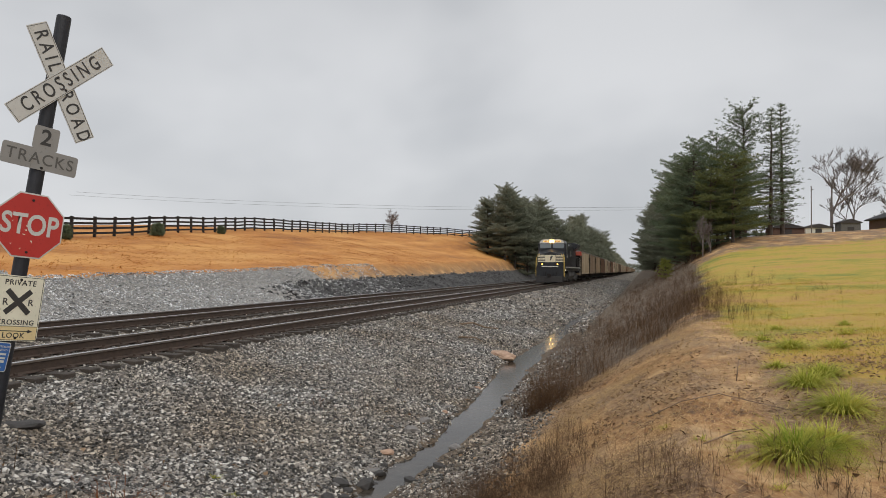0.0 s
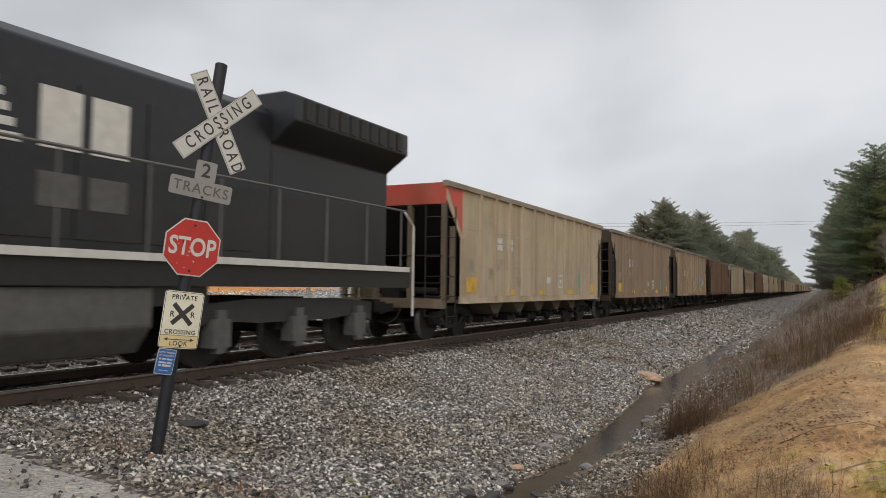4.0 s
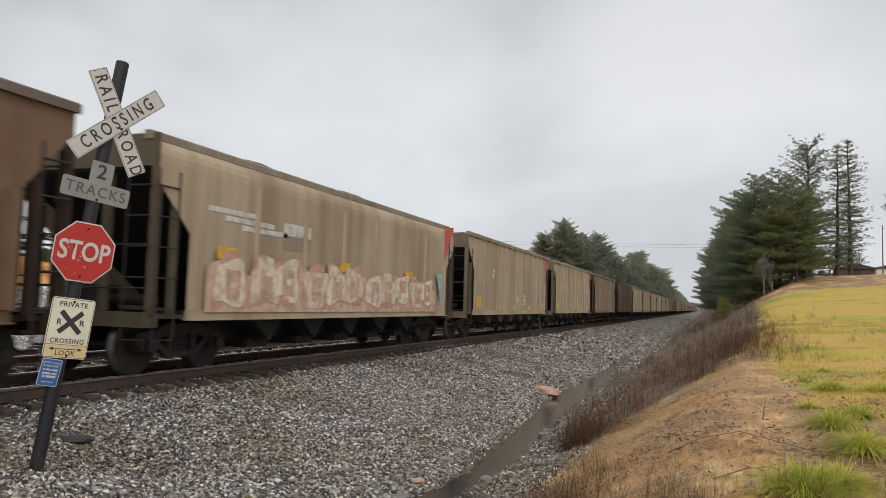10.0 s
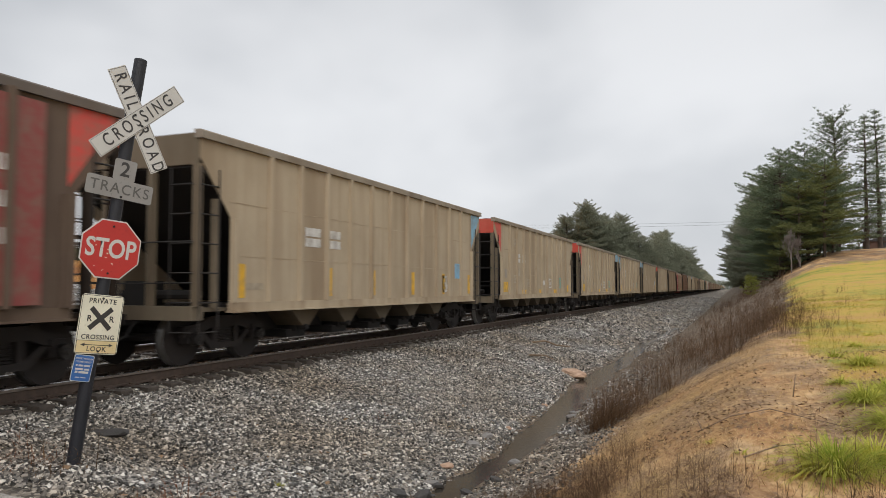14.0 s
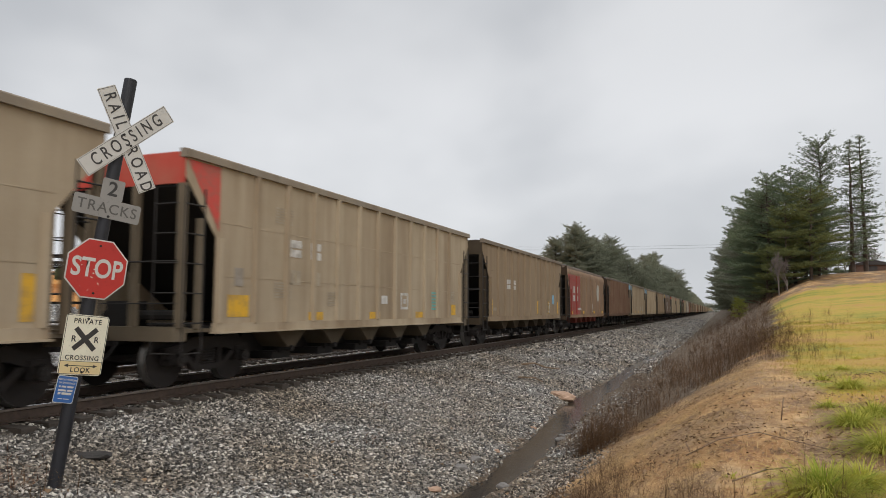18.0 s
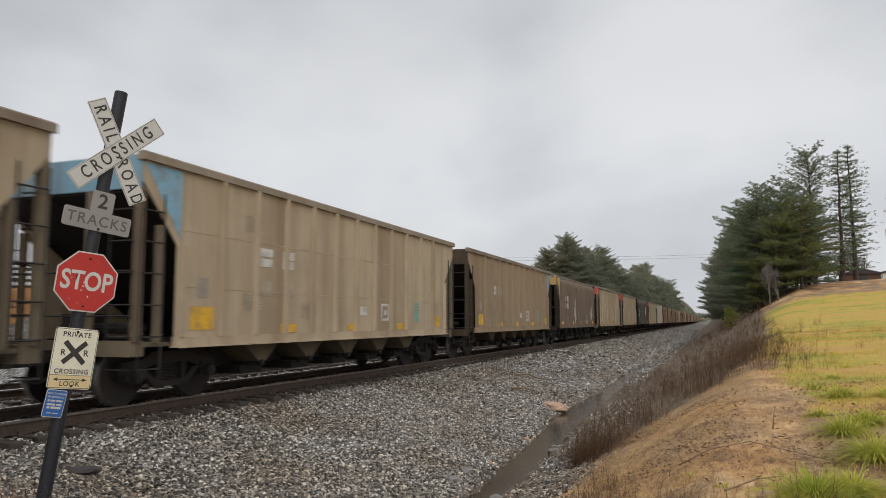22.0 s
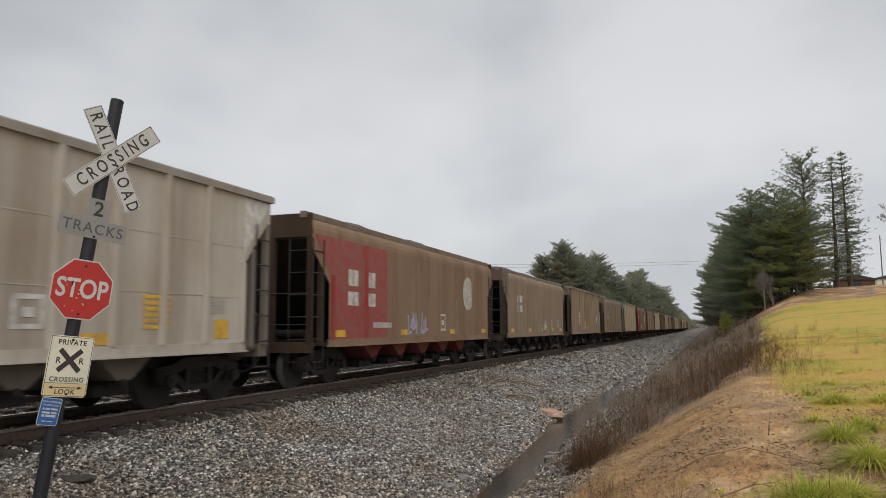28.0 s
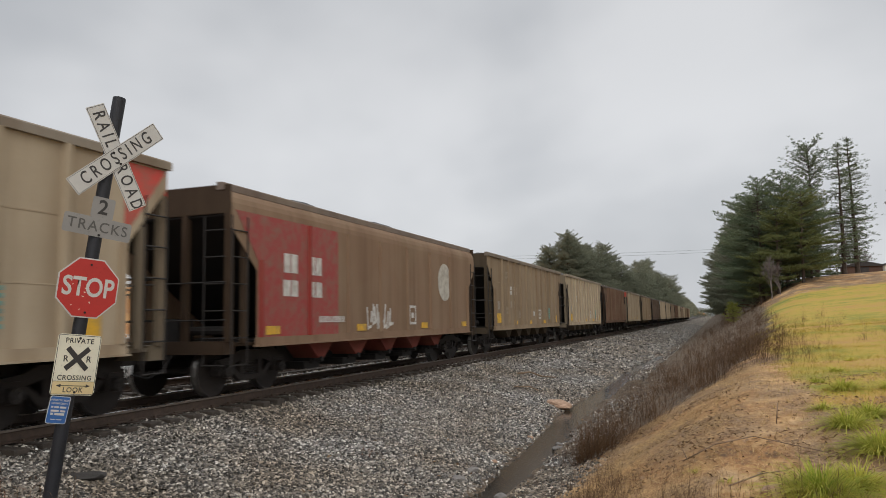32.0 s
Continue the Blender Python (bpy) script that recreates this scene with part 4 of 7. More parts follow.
MARK_MESH = {}


def mark(car, y, z, w, h, color, label="", kind="box", lift=0.001):
    """A painted patch on the side: y from the car's middle, z above the rail, size, colour."""
    key = (kind, round(w, 3), round(h, 3))
    if key not in MARK_MESH:
        g = Geo()
        if kind == "box":
            g.box(0, 0.004, -w / 2, w / 2, -h / 2, h / 2)
        elif kind == "panel":
            # a white box parted by a dark line
            g.prism([(-w / 2, -h / 2), (w / 2, -h / 2), (w / 2, -0.02), (-w / 2 + 0.03, -0.02), (-w / 2 + 0.03, 0.02), (w / 2, 0.02), (w / 2, h / 2), (-w / 2, h / 2)], 0, 0.004)
        elif kind == "ring":
            b = 0.07
            for a in ((-w / 2, w / 2, h / 2 - b, h / 2), (-w / 2, w / 2, -h / 2, -h / 2 + b), (-w / 2, -w / 2 + b, -h / 2 + b, h / 2 - b), (w / 2 - b, w / 2, -h / 2 + b, h / 2 - b), (-w / 6, w / 6, -h / 6, h / 8)):
                g.box(0, 0.004, *a)
        elif kind == "lines":
            n = 6
            comb = []
            for i in range(n):
                z1 = -h / 2 + h * (i + 0.15) / n
                z2 = z1 + 0.6 * h / n
                comb += [(-w / 2, z1), (w / 2, z1), (w / 2, z2), (-w / 2 + 0.03, z2)]
            edge = [(-w / 2, comb[-1][1])]
            g.prism(comb + edge, 0, 0.004)
        elif kind == "disc":
            g.prism([(w / 2 * math.cos(a * math.pi / 16), h / 2 * math.sin(a * math.pi / 16)) for a in range(32)], 0, 0.004)
        elif kind == "digits":
            # figures that stand on one thin base line
            n = max(2, int(w / (h * 0.75)))
            pts = [(-w / 2, -h / 2), (w / 2, -h / 2)]
            for i in reversed(range(n)):
                a0, a1 = -w / 2 + w * i / n + 0.02, -w / 2 + w * (i + 1) / n - 0.02
                pts += [(a1, -h / 2 + 0.015), (a1, h / 2), (a0, h / 2), (a0, -h / 2 + 0.015)]
            g.prism(pts, 0, 0.004)
        elif kind == "scrawl":
            rnd = random.Random(int(w * 977 + h * 31))
            n = int(w / 0.16) + 2
            for i in range(n):
                a = -w / 2 + w * i / n
                lo, hi = -h / 2 * rnd.uniform(0.4, 1), h / 2 * rnd.uniform(0.3, 1)
                t = rnd.uniform(0.05, 0.11)
                k = rnd.uniform(-0.12, 0.16)
                g.prism([(a, lo), (a + t, lo), (a + t + k, hi), (a + k, hi)], 0, 0.004)
                g.prism([(a, lo), (a + 0.22, lo + 0.05), (a + 0.22, lo + 0.12), (a, lo + 0.08)], 0.0005, 0.0045)
        elif kind == "letter":
            # a fat block letter made of strokes
            rnd = random.Random(int(w * 7919 + h * 104729))
            t = 0.26 * w
            g.prism([(-w / 2, -h / 2), (-w / 2 + t, -h / 2 - 0.04), (-w / 2 + t + 0.03, h / 2), (-w / 2 - 0.02, h / 2 + 0.03)], 0, 0.004)
            for zz in rnd.sample((-h / 2, -h * 0.12, h / 2 - 0.20), 2):
                g.prism([(-w / 2, zz), (w / 2, zz + rnd.uniform(-0.05, 0.05)), (w / 2 - 0.02, zz + 0.20), (-w / 2, zz + 0.22)], 0.0004, 0.0044)
            if rnd.random() < 0.6:
                g.prism([(w / 2 - t, -h / 2), (w / 2, -h / 2), (w / 2 + 0.02, h / 2), (w / 2 - t, h / 2 - 0.03)], 0.0008, 0.0048)
        elif kind == "band":
            # a sprayed band with an uneven upper edge
            n = 44
            rnd = random.Random(5)
            up = [(-w / 2 + w * i / n, h / 2 * (0.45 + 0.4 * math.sin(i * 0.9) * math.sin(i * 0.37) + rnd.uniform(-0.2, 0.2))) for i in range(n + 1)]
            vs = [(x, a, b) for x in (0.0, 0.004) for p in up for a, b in ((p[0], -h / 2), p)]
            m = 2 * (n + 1)
            g.add(vs, [(m + 2 * i, m + 2 * i + 2, m + 2 * i + 3, m + 2 * i + 1) for i in range(n)] + [(2 * i, 2 * i + 1, m + 2 * i + 1, m + 2 * i) for i in (0, n)] + [(2 * i + 1, 2 * i + 3, m + 2 * i + 3, m + 2 * i + 1) for i in range(n)])
        elif kind == "bubble":
            # a swollen, lopsided letter body
            rnd = random.Random(int(w * 7919 + h * 104729))
            ph, am, sq = rnd.uniform(0, 6.28), rnd.uniform(0.10, 0.22), rnd.uniform(0.55, 0.8)
            pts = []
            for a in range(28):
                th = a * math.tau / 28
                c, s = math.cos(th), math.sin(th)
                r = 1 + am * math.sin(3 * th + ph) + 0.07 * math.sin(5 * th + 2 * ph)
                pts.append((w / 2 * r * math.copysign(abs(c) ** sq, c), h / 2 * r * math.copysign(abs(s) ** sq, s)))
            g.prism(pts, 0, 0.004)
        elif kind == "wedge":
            g.prism([(-w / 2, h / 2), (w / 2, h / 2), (w / 2, -h / 2)], 0, 0.004)
        elif kind == "wedge_r":
            g.prism([(-w / 2, h / 2), (w / 2, h / 2), (-w / 2, -h / 2)], 0, 0.004)
        me = g.mesh("marking")
        me.materials.append(MARK)
        MARK_MESH[key] = me
    names = {"panel": "stencil_box", "box": "painted_patch", "ring": "stencil_box", "lines": "striped_label", "disc": "round_emblem", "band": "painted_band", "bubble": "graffiti_letter", "digits": "stencil_mark", "scrawl": "graffiti", "letter": "graffiti_letter", "wedge": "painted_corner", "wedge_r": "painted_corner"}
    return part(names[kind], MARK_MESH[key], MARK, car, label, color, m=pose(HALF + 0.003 + lift, y, z))


TAN, OLIVE, BROWN, DARK, GREY, UMBER, SOOT = (0.51, 0.42, 0.30), (0.335, 0.252, 0.168), (0.180, 0.108, 0.074), (0.140, 0.100, 0.077), (0.58, 0.54, 0.475), (0.31, 0.232, 0.168), (0.180, 0.135, 0.105)
LIGHT_BLUE, RED, TEAL, LIME, GOLD, WHT, MAROON, GREEN = (0.22, 0.42, 0.56), (0.62, 0.075, 0.055), (0.10, 0.26, 0.27), (0.25, 0.45, 0.10), (0.60, 0.40, 0.12), (0.66, 0.64, 0.60), (0.33, 0.050, 0.045), (0.030, 0.075, 0.045)
YEL = (0.76, 0.43, 0.03)
WORDS = {SOOT: "soot-brown", TAN: "tan", OLIVE: "olive tan", BROWN: "rusty brown", DARK: "dark brown", GREY: "light grey", UMBER: "brown", MAROON: "red and brown", GREEN: "dark green and brown"}
CORNERS = {LIGHT_BLUE: "light blue", RED: "red", TEAL: "teal", LIME: "lime green", GOLD: "yellow", DARK: "black", WHT: "white"}

# style, colour, leading corner, trailing corner, set of markings
CARS = [
    ("ribbed", TAN, RED, None, "a"), ("ribbed", UMBER, None, None, "a"), ("ribbed", OLIVE, None, None, "bars"), ("steel", BROWN, None, None, "bars2"),
    ("ribbed", TAN, LIGHT_BLUE, None, "a"), ("smooth", UMBER, None, TEAL, "stripe"), ("steel", BROWN, None, None, "few"), ("smooth", TAN, None, RED, "mural"),
    ("ribbed", TAN, None, RED, "a"), ("ribbed", TAN, None, RED, "a"), ("ribbed", UMBER, None, LIGHT_BLUE, "a"), ("steel", DARK, None, RED, "boxes"),
    ("ribbed", TAN, None, LIGHT_BLUE, "bars"), ("ribbed", TAN, RED, None, "a"), ("ribbed", TAN, RED, None, "a"), ("ribbed", TAN, LIGHT_BLUE, None, "big"),
    ("ribbed", TAN, LIGHT_BLUE, None, "bars"), ("ribbed", TAN, RED, None, "a"), ("ribbed", OLIVE, None, None, "bars"), ("smooth", MAROON, None, None, "emblem"),
    ("steel", BROWN, None, None, "few"), ("ribbed", TAN, LIGHT_BLUE, None, "a"), ("ribbed", TAN, LIGHT_BLUE, None, "a"), ("ribbed", OLIVE, None, LIGHT_BLUE, "a"),
    ("smooth", SOOT, GOLD, None, "tag"), ("ribbed", TAN, RED, None, "a"), ("ribbed", TAN, RED, None, "a"), ("smooth", GREEN, None, None, "emblem"),
    ("ribbed", TAN, RED, None, "a"), ("ribbed", GREY, LIME, WHT, "grey"), ("smooth", MAROON, None, None, "emblem2"), ("smooth", UMBER, DARK, None, "tag2"),
    ("tub", OLIVE, DARK, None, "boxes2"), ("smooth", UMBER, DARK, TEAL, "tag3"), ("ribbed", TAN, None, RED, "a"), ("smooth", MAROON, None, None, "emblem3"),
    ("ribbed", OLIVE, None, None, "a"), ("ribbed", TAN, None, None, "a"), ("steel", BROWN, None, None, "few"), ("ribbed", TAN, RED, None, "a"),
    ("ribbed", OLIVE, None, None, "bars"), ("steel", DARK, None, None, "few"), ("ribbed", TAN, LIGHT_BLUE, None, "a"), ("ribbed", TAN, None, None, "a"),
    ("ribbed", UMBER, None, None, "a"), ("steel", BROWN, None, None, "few"), ("ribbed", TAN, None, None, "a"), ("smooth", UMBER, None, None, "stripe"),
    ("ribbed", TAN, RED, None, "a"), ("ribbed", OLIVE, None, None, "a"), ("steel", BROWN, None, None, "few"), ("ribbed", TAN, None, None, "a"),
]


def decorate(car, base, front, rear, look_of, arches=False):
    faded = tuple(0.6 * a + 0.4 * b for a, b in zip(base, (0.3, 0.26, 0.2)))
    two_tone = base in (MAROON, GREEN)
    body = UMBER if two_tone else base
    low = 1.11
    if front:
        mark(car, -6.78, 3.30, 0.86, 1.15, front, kind="wedge")
    if rear:
        mark(car, 6.78, 3.30, 0.86, 1.15, rear, kind="wedge_r")
    if two_tone:
        mark(car, -4.80, 2.305, 3.2, 2.41, base, "repainted end panel", lift=0.004)
        mark(car, -6.76, 3.05, 0.72, 0.92, base, "repainted end panel", "wedge", lift=0.004)
        for y in (-5.25, -4.25):
            mark(car, y, 2.62, 0.56, 0.40, WHT, kind="digits", lift=0.012)
            mark(car, y, 2.10, 0.60, 0.34, WHT, kind="digits", lift=0.012)
        mark(car, 4.05, 2.62, 1.22, 1.22, (0.56, 0.53, 0.46), "large white disc", "disc")
        mark(car, 1.3, 1.55, 0.5, 0.55, WHT, kind="ring")
        if look_of in ("emblem2", "emblem3"):
            mark(car, -0.9, 1.50, 1.5, 0.72, (0.42, 0.40, 0.55) if look_of == "emblem2" else WHT, "spray-painted scrawl", "scrawl")
        for y in (-5.9, -2.0, 2.2, 5.9):
            mark(car, y, 1.24, 0.5, 0.17, YEL, lift=0.012)
        mark(car, -3.5, 1.45, 1.2, 0.14, WHT, kind="digits", lift=0.012)
        return
    if look_of in ("a", "big", "grey"):
        mark(car, -5.75, 1.42, 0.62, 0.40, YEL)
        for y in (-3.0, -0.1, 2.85):
            mark(car, y, 1.22, 0.60, 0.17, YEL)
        mark(car, 5.75, 1.36, 0.40, 0.34, YEL)
        s = 1.5 if look_of == "big" else 1.0
        for y in (-3.85, -3.05):
            mark(car, y, 2.62, 0.42 * s, 0.36 * s, WHT, kind="panel")
            mark(car, y, 2.02, 0.42, 0.30, faded, kind="digits")
        mark(car, 0.45, 1.62, 0.36, 0.22, WHT)
        mark(car, 1.75, 1.60, 0.50, 0.46, WHT, kind="ring")
        mark(car, 4.1, 1.64, 0.60, 0.58, (0.14, 0.44, 0.40) if look_of != "grey" else YEL, "striped label", "lines")
        for y, z in ((-4.3, 1.75), (-4.3, 3.25), (5.5, 1.8), (-2.2, 1.6)):
            mark(car, y, z, 0.62, 0.34, faded, kind="lines")
        mark(car, -5.75, 1.95, 0.26, 0.34, (0.34, 0.30, 0.25))
    elif look_of in ("bars", "bars2"):
        for y in (-6.1, -3.0, -0.9, 1.5, 3.8, 6.1):
            mark(car, y, 1.50, 0.20, 0.62, YEL)
        if look_of == "bars":
            for y in (-3.7, -2.85):
                mark(car, y, 2.44, 0.60, 0.40, WHT, kind="panel")
        mark(car, 3.9, 1.50, 0.4, 0.5, WHT, kind="ring")
        mark(car, 5.0, 1.92, 0.44, 0.48, (0.24, 0.50, 0.72), "pale blue label")
        if look_of == "bars2":
            mark(car, -0.35, 1.85, 0.66, 0.42, WHT)
            mark(car, 0.55, 1.80, 0.22, 0.52, (0.33, 0.27, 0.23))
        if arches:
            mark(car, 0.9, 1.62, 0.55, 1.0, (0.46, 0.40, 0.31), "pale spray-painted arch", "disc")
            mark(car, 2.2, 1.35, 0.55, 0.55, (0.50, 0.44, 0.34), "pale spray-painted arch", "disc")
        mark(car, -5.7, 1.40, 0.50, 0.12, faded)
    elif look_of == "few":
        mark(car, -4.7, 1.55, 0.14, 0.55, YEL)
        mark(car, -0.2, 1.50, 0.14, 0.55, YEL)
        for y in (-5.2, -1.5, 2.6, 5.4):
            mark(car, y, 1.22, 0.32, 0.07, WHT)
    elif look_of in ("boxes", "boxes2"):
        for y, ys in zip((-4.3, -3.1), (-3.5, -2.65)):
            for z, zs in ((2.55, 2.24), (1.98, 1.72)):
                mark(car, y if look_of == "boxes" else ys, z if look_of == "boxes" else zs, 0.60, 0.42, WHT, kind="panel", lift=0.087 * (look_of == "boxes"))
        if look_of == "boxes":
            mark(car, 5.15, 2.45, 1.5, 2.60, (0.25, 0.05, 0.045), "dark red repainted panel", lift=0.113)
            for z in (2.9, 2.45, 2.0):
                mark(car, 5.15, z, 0.62, 0.20, WHT, kind="digits", lift=0.119)
        for y in (-1.9, 0.4, 1.5, 2.5, 4.2, 5.0) if look_of == "boxes" else (2.9,):
            mark(car, y, 1.55 + 0.1 * (y < 0), 0.36, 0.34, WHT)
        for y in (-5.7, -1.9, 0.4, 2.5) if look_of == "boxes" else (-1.6, 0.4, 2.3, 5.2):
            mark(car, y, 1.28 if look_of == "boxes" else 1.40, 0.44 if look_of == "boxes" else 0.22, 0.2 if look_of == "boxes" else 0.46, YEL)
        if look_of == "boxes2":
            mark(car, -0.5, 1.50, 0.8, 0.66, WHT, "white spray-painted scrawl", "scrawl")
            mark(car, 4.9, 1.95, 0.42, 0.52, (0.50, 0.62, 0.66))
    elif look_of == "stripe":
        mark(car, 0.0, low + 0.16, 12.8, 0.24, (0.60, 0.55, 0.46), "pale stripe along the sill")
        for z in (2.72, 2.30):
            mark(car, -4.1, z, 0.95, 0.34, WHT, kind="digits")
        for y in (-5.6, -5.0, -1.8, 3.9):
            mark(car, y, 1.62, 0.34, 0.42, YEL)
        for y in (-0.9, 0.6, 4.8):
            mark(car, y, 1.55, 0.5, 0.4, (0.42, 0.36, 0.28))
        mark(car, 5.4, 1.70, 0.5, 0.5, (0.36, 0.45, 0.45), kind="lines")
    elif look_of == "mural":
        pink, cream = (0.66, 0.44, 0.33), (0.74, 0.60, 0.46)
        mark(car, -0.35, 1.62, 11.4, 1.10, pink, "pink spray-painted band", "band", 0.072)
        for k in range(11):
            y, w, h = -5.35 + 1.0 * k + 0.12 * math.sin(k * 2.3), 0.92 + 0.012 * k, 0.84 - 0.012 * k
            mark(car, y, 1.60 + 0.05 * (k % 3), w + 0.12, h + 0.12, (0.60, 0.33, 0.24), "dark pink outline", "bubble", 0.078 + 0.0003 * k)
            mark(car, y, 1.60 + 0.05 * (k % 3), w, h, cream if k % 2 else (0.80, 0.68, 0.54), "fat pale graffiti letter", "bubble", 0.083 + 0.0003 * k)
            mark(car, y + 0.06, 1.58 + 0.05 * (k % 3), 0.40 + 0.01 * k, 0.52, (0.62, 0.40, 0.29), "pink stroke in the letter", "letter", 0.0885)
        mark(car, 5.65, 1.75, 0.5, 1.05, (0.30, 0.52, 0.60), "blue spray-painted flash", "wedge", 0.092)
        for y in (-5.5, -0.9, 3.1, 5.8):
            mark(car, y, 2.14, 0.55, 0.22, YEL, lift=0.072)
        for k in range(3):
            mark(car, -5.2 + 0.5 * k, 2.92 - 0.13 * k, 1.6, 0.10, WHT)
        mark(car, -3.0, 2.52, 1.15, 0.30, (0.30, 0.25, 0.20), kind="digits")
        mark(car, -3.0, 2.80, 1.10, 0.26, WHT)
    elif look_of in ("tag", "tag2", "tag3"):
        for z in (2.72, 2.28):
            mark(car, -4.2, z, 0.95, 0.34, WHT, kind="digits" if z < 2.5 else "box")
        for y in (-5.6, -2.2, 0.9, 3.4, 5.8):
            mark(car, y, 1.24, 0.55, 0.17, YEL)
        if look_of == "tag":
            mark(car, -1.4, 1.95, 0.55, 1.7, WHT, "tall white spray-painted scrawl", "scrawl")
            mark(car, 3.0, 1.45, 0.85, 0.62, WHT, "white spray-painted scrawl", "scrawl")
            mark(car, 5.3, 1.95, 0.9, 1.0, WHT, "white spray-painted scrawl", "scrawl")
        else:
            mark(car, 1.3 if look_of == "tag2" else 5.0, 1.48, 0.9, 0.6, WHT, "white spray-painted scrawl", "scrawl")
        mark(car, 3.1, 1.55, 0.44, 0.48, WHT, kind="ring")
        mark(car, 5.0, 1.60, 0.5, 0.46, (0.42, 0.50, 0.48), kind="lines")
        mark(car, -4.2, 1.60, 0.8, 0.10, faded, kind="digits")


TEMPLATES = {s: build_car(s) for s in ("ribbed", "smooth", "steel", "tub")}

# the wheels turn as the train rolls; alike wheelsets share the motion
def travelled(t):
    """How far the train has come by t seconds; it slows a little as it nears the crossing."""
    k = t - 16.0
    return 20.251 * k + 0.0187 * k * k + 0.0004 * k ** 3 - 4.3 * (max(0.0, 2.3 - t) / 2.3) ** 1.6


def roll_rows(y, z, r):
    rows = []
    for k in range(0, 32 * 30 + 1):
        t = k / 30.0
        rows.append((t, pose(0, y, z, math.degrees(travelled(t) / r) % 360.0, 0, 0)))
    return rows


rolled = {}


def roll(ob, y, z, r):
    """Keys a wheelset, or lets it share the keys of one at the same place on its truck."""
    if (y, z, r) not in rolled:
        walk(ob, roll_rows(y, z, r))
        rolled[(y, z, r)] = ob
    else:
        ob.rotation_mode = "QUATERNION"
        src = rolled[(y, z, r)].animation_data
        data = ob.animation_data_create()
        data.action = src.action
        data.action_slot = src.action_slot


for ob, y in spinners:
    roll(ob, y, WHEEL_R, WHEEL_R)

train = []
for k, (style, base, front, rear, look_of) in enumerate(CARS):
    first = -224.17 + PITCH * k + U0
    car = copy_thing(TEMPLATES[style], pose(0, first, 0))
    body = (0.27, 0.175, 0.115) if base == MAROON else (0.120, 0.098, 0.076) if base == GREEN else base
    rnd = random.Random(k)
    shade = rnd.uniform(0.92, 1.08)
    body = tuple(c * shade for c in body)
    for o in car.children_recursive:
        kind = o.name.split(".")[0]
        if kind in ("side_sheet", "rib", "ribs", "weld_seam", "side_sill"):
            lead_panel = base in (MAROON, GREEN) and kind == "rib" and sum(c[1] for c in o.bound_box) / 8 < -3.2
            o.color = (*(base if lead_panel else body), 1)
        elif kind == "top_chord":
            o.color = (*(0.42 * c + 0.58 * 0.16 for c in body), 1)
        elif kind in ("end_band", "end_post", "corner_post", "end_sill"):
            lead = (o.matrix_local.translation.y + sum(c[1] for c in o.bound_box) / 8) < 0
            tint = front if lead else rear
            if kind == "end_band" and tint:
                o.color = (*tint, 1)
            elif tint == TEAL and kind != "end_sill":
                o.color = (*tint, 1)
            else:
                # end parts: body paint darkened to hold the shade between the cars
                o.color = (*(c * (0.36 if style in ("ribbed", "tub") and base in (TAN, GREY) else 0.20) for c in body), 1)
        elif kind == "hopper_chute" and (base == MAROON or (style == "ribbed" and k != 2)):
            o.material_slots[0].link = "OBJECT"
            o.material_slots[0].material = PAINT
            # chutes: body paint cut down, the shade under the car put into it
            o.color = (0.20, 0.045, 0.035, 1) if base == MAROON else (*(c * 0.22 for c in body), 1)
    decorate(car, base, front, rear, look_of, k == 2)
    note = f"{WORDS[base]} hopper car"
    if front in CORNERS or rear in CORNERS:
        note += f" with a {CORNERS[front if front in CORNERS else rear]} corner"
    extra = {"mural": " and pale graffiti mural", "stripe": " and pale sill stripe", "tag": " and white graffiti", "tag2": " and white graffiti", "tag3": " and white graffiti", "emblem": ", white disc", "emblem2": ", white disc and graffiti", "emblem3": ", white disc and graffiti", "few": ", ribbed and rusty", "boxes": ", white stencil boxes", "boxes2": " and white stencil boxes"}.get(look_of, ", weathered and dusty")
    tagged(car, note + extra)
    train.append((car, first))
for car in TEMPLATES.values():
    for o in (*car.children_recursive, car):
        bpy.data.objects.remove(o)


# ---- locomotive ----
LOCO_R = 0.53


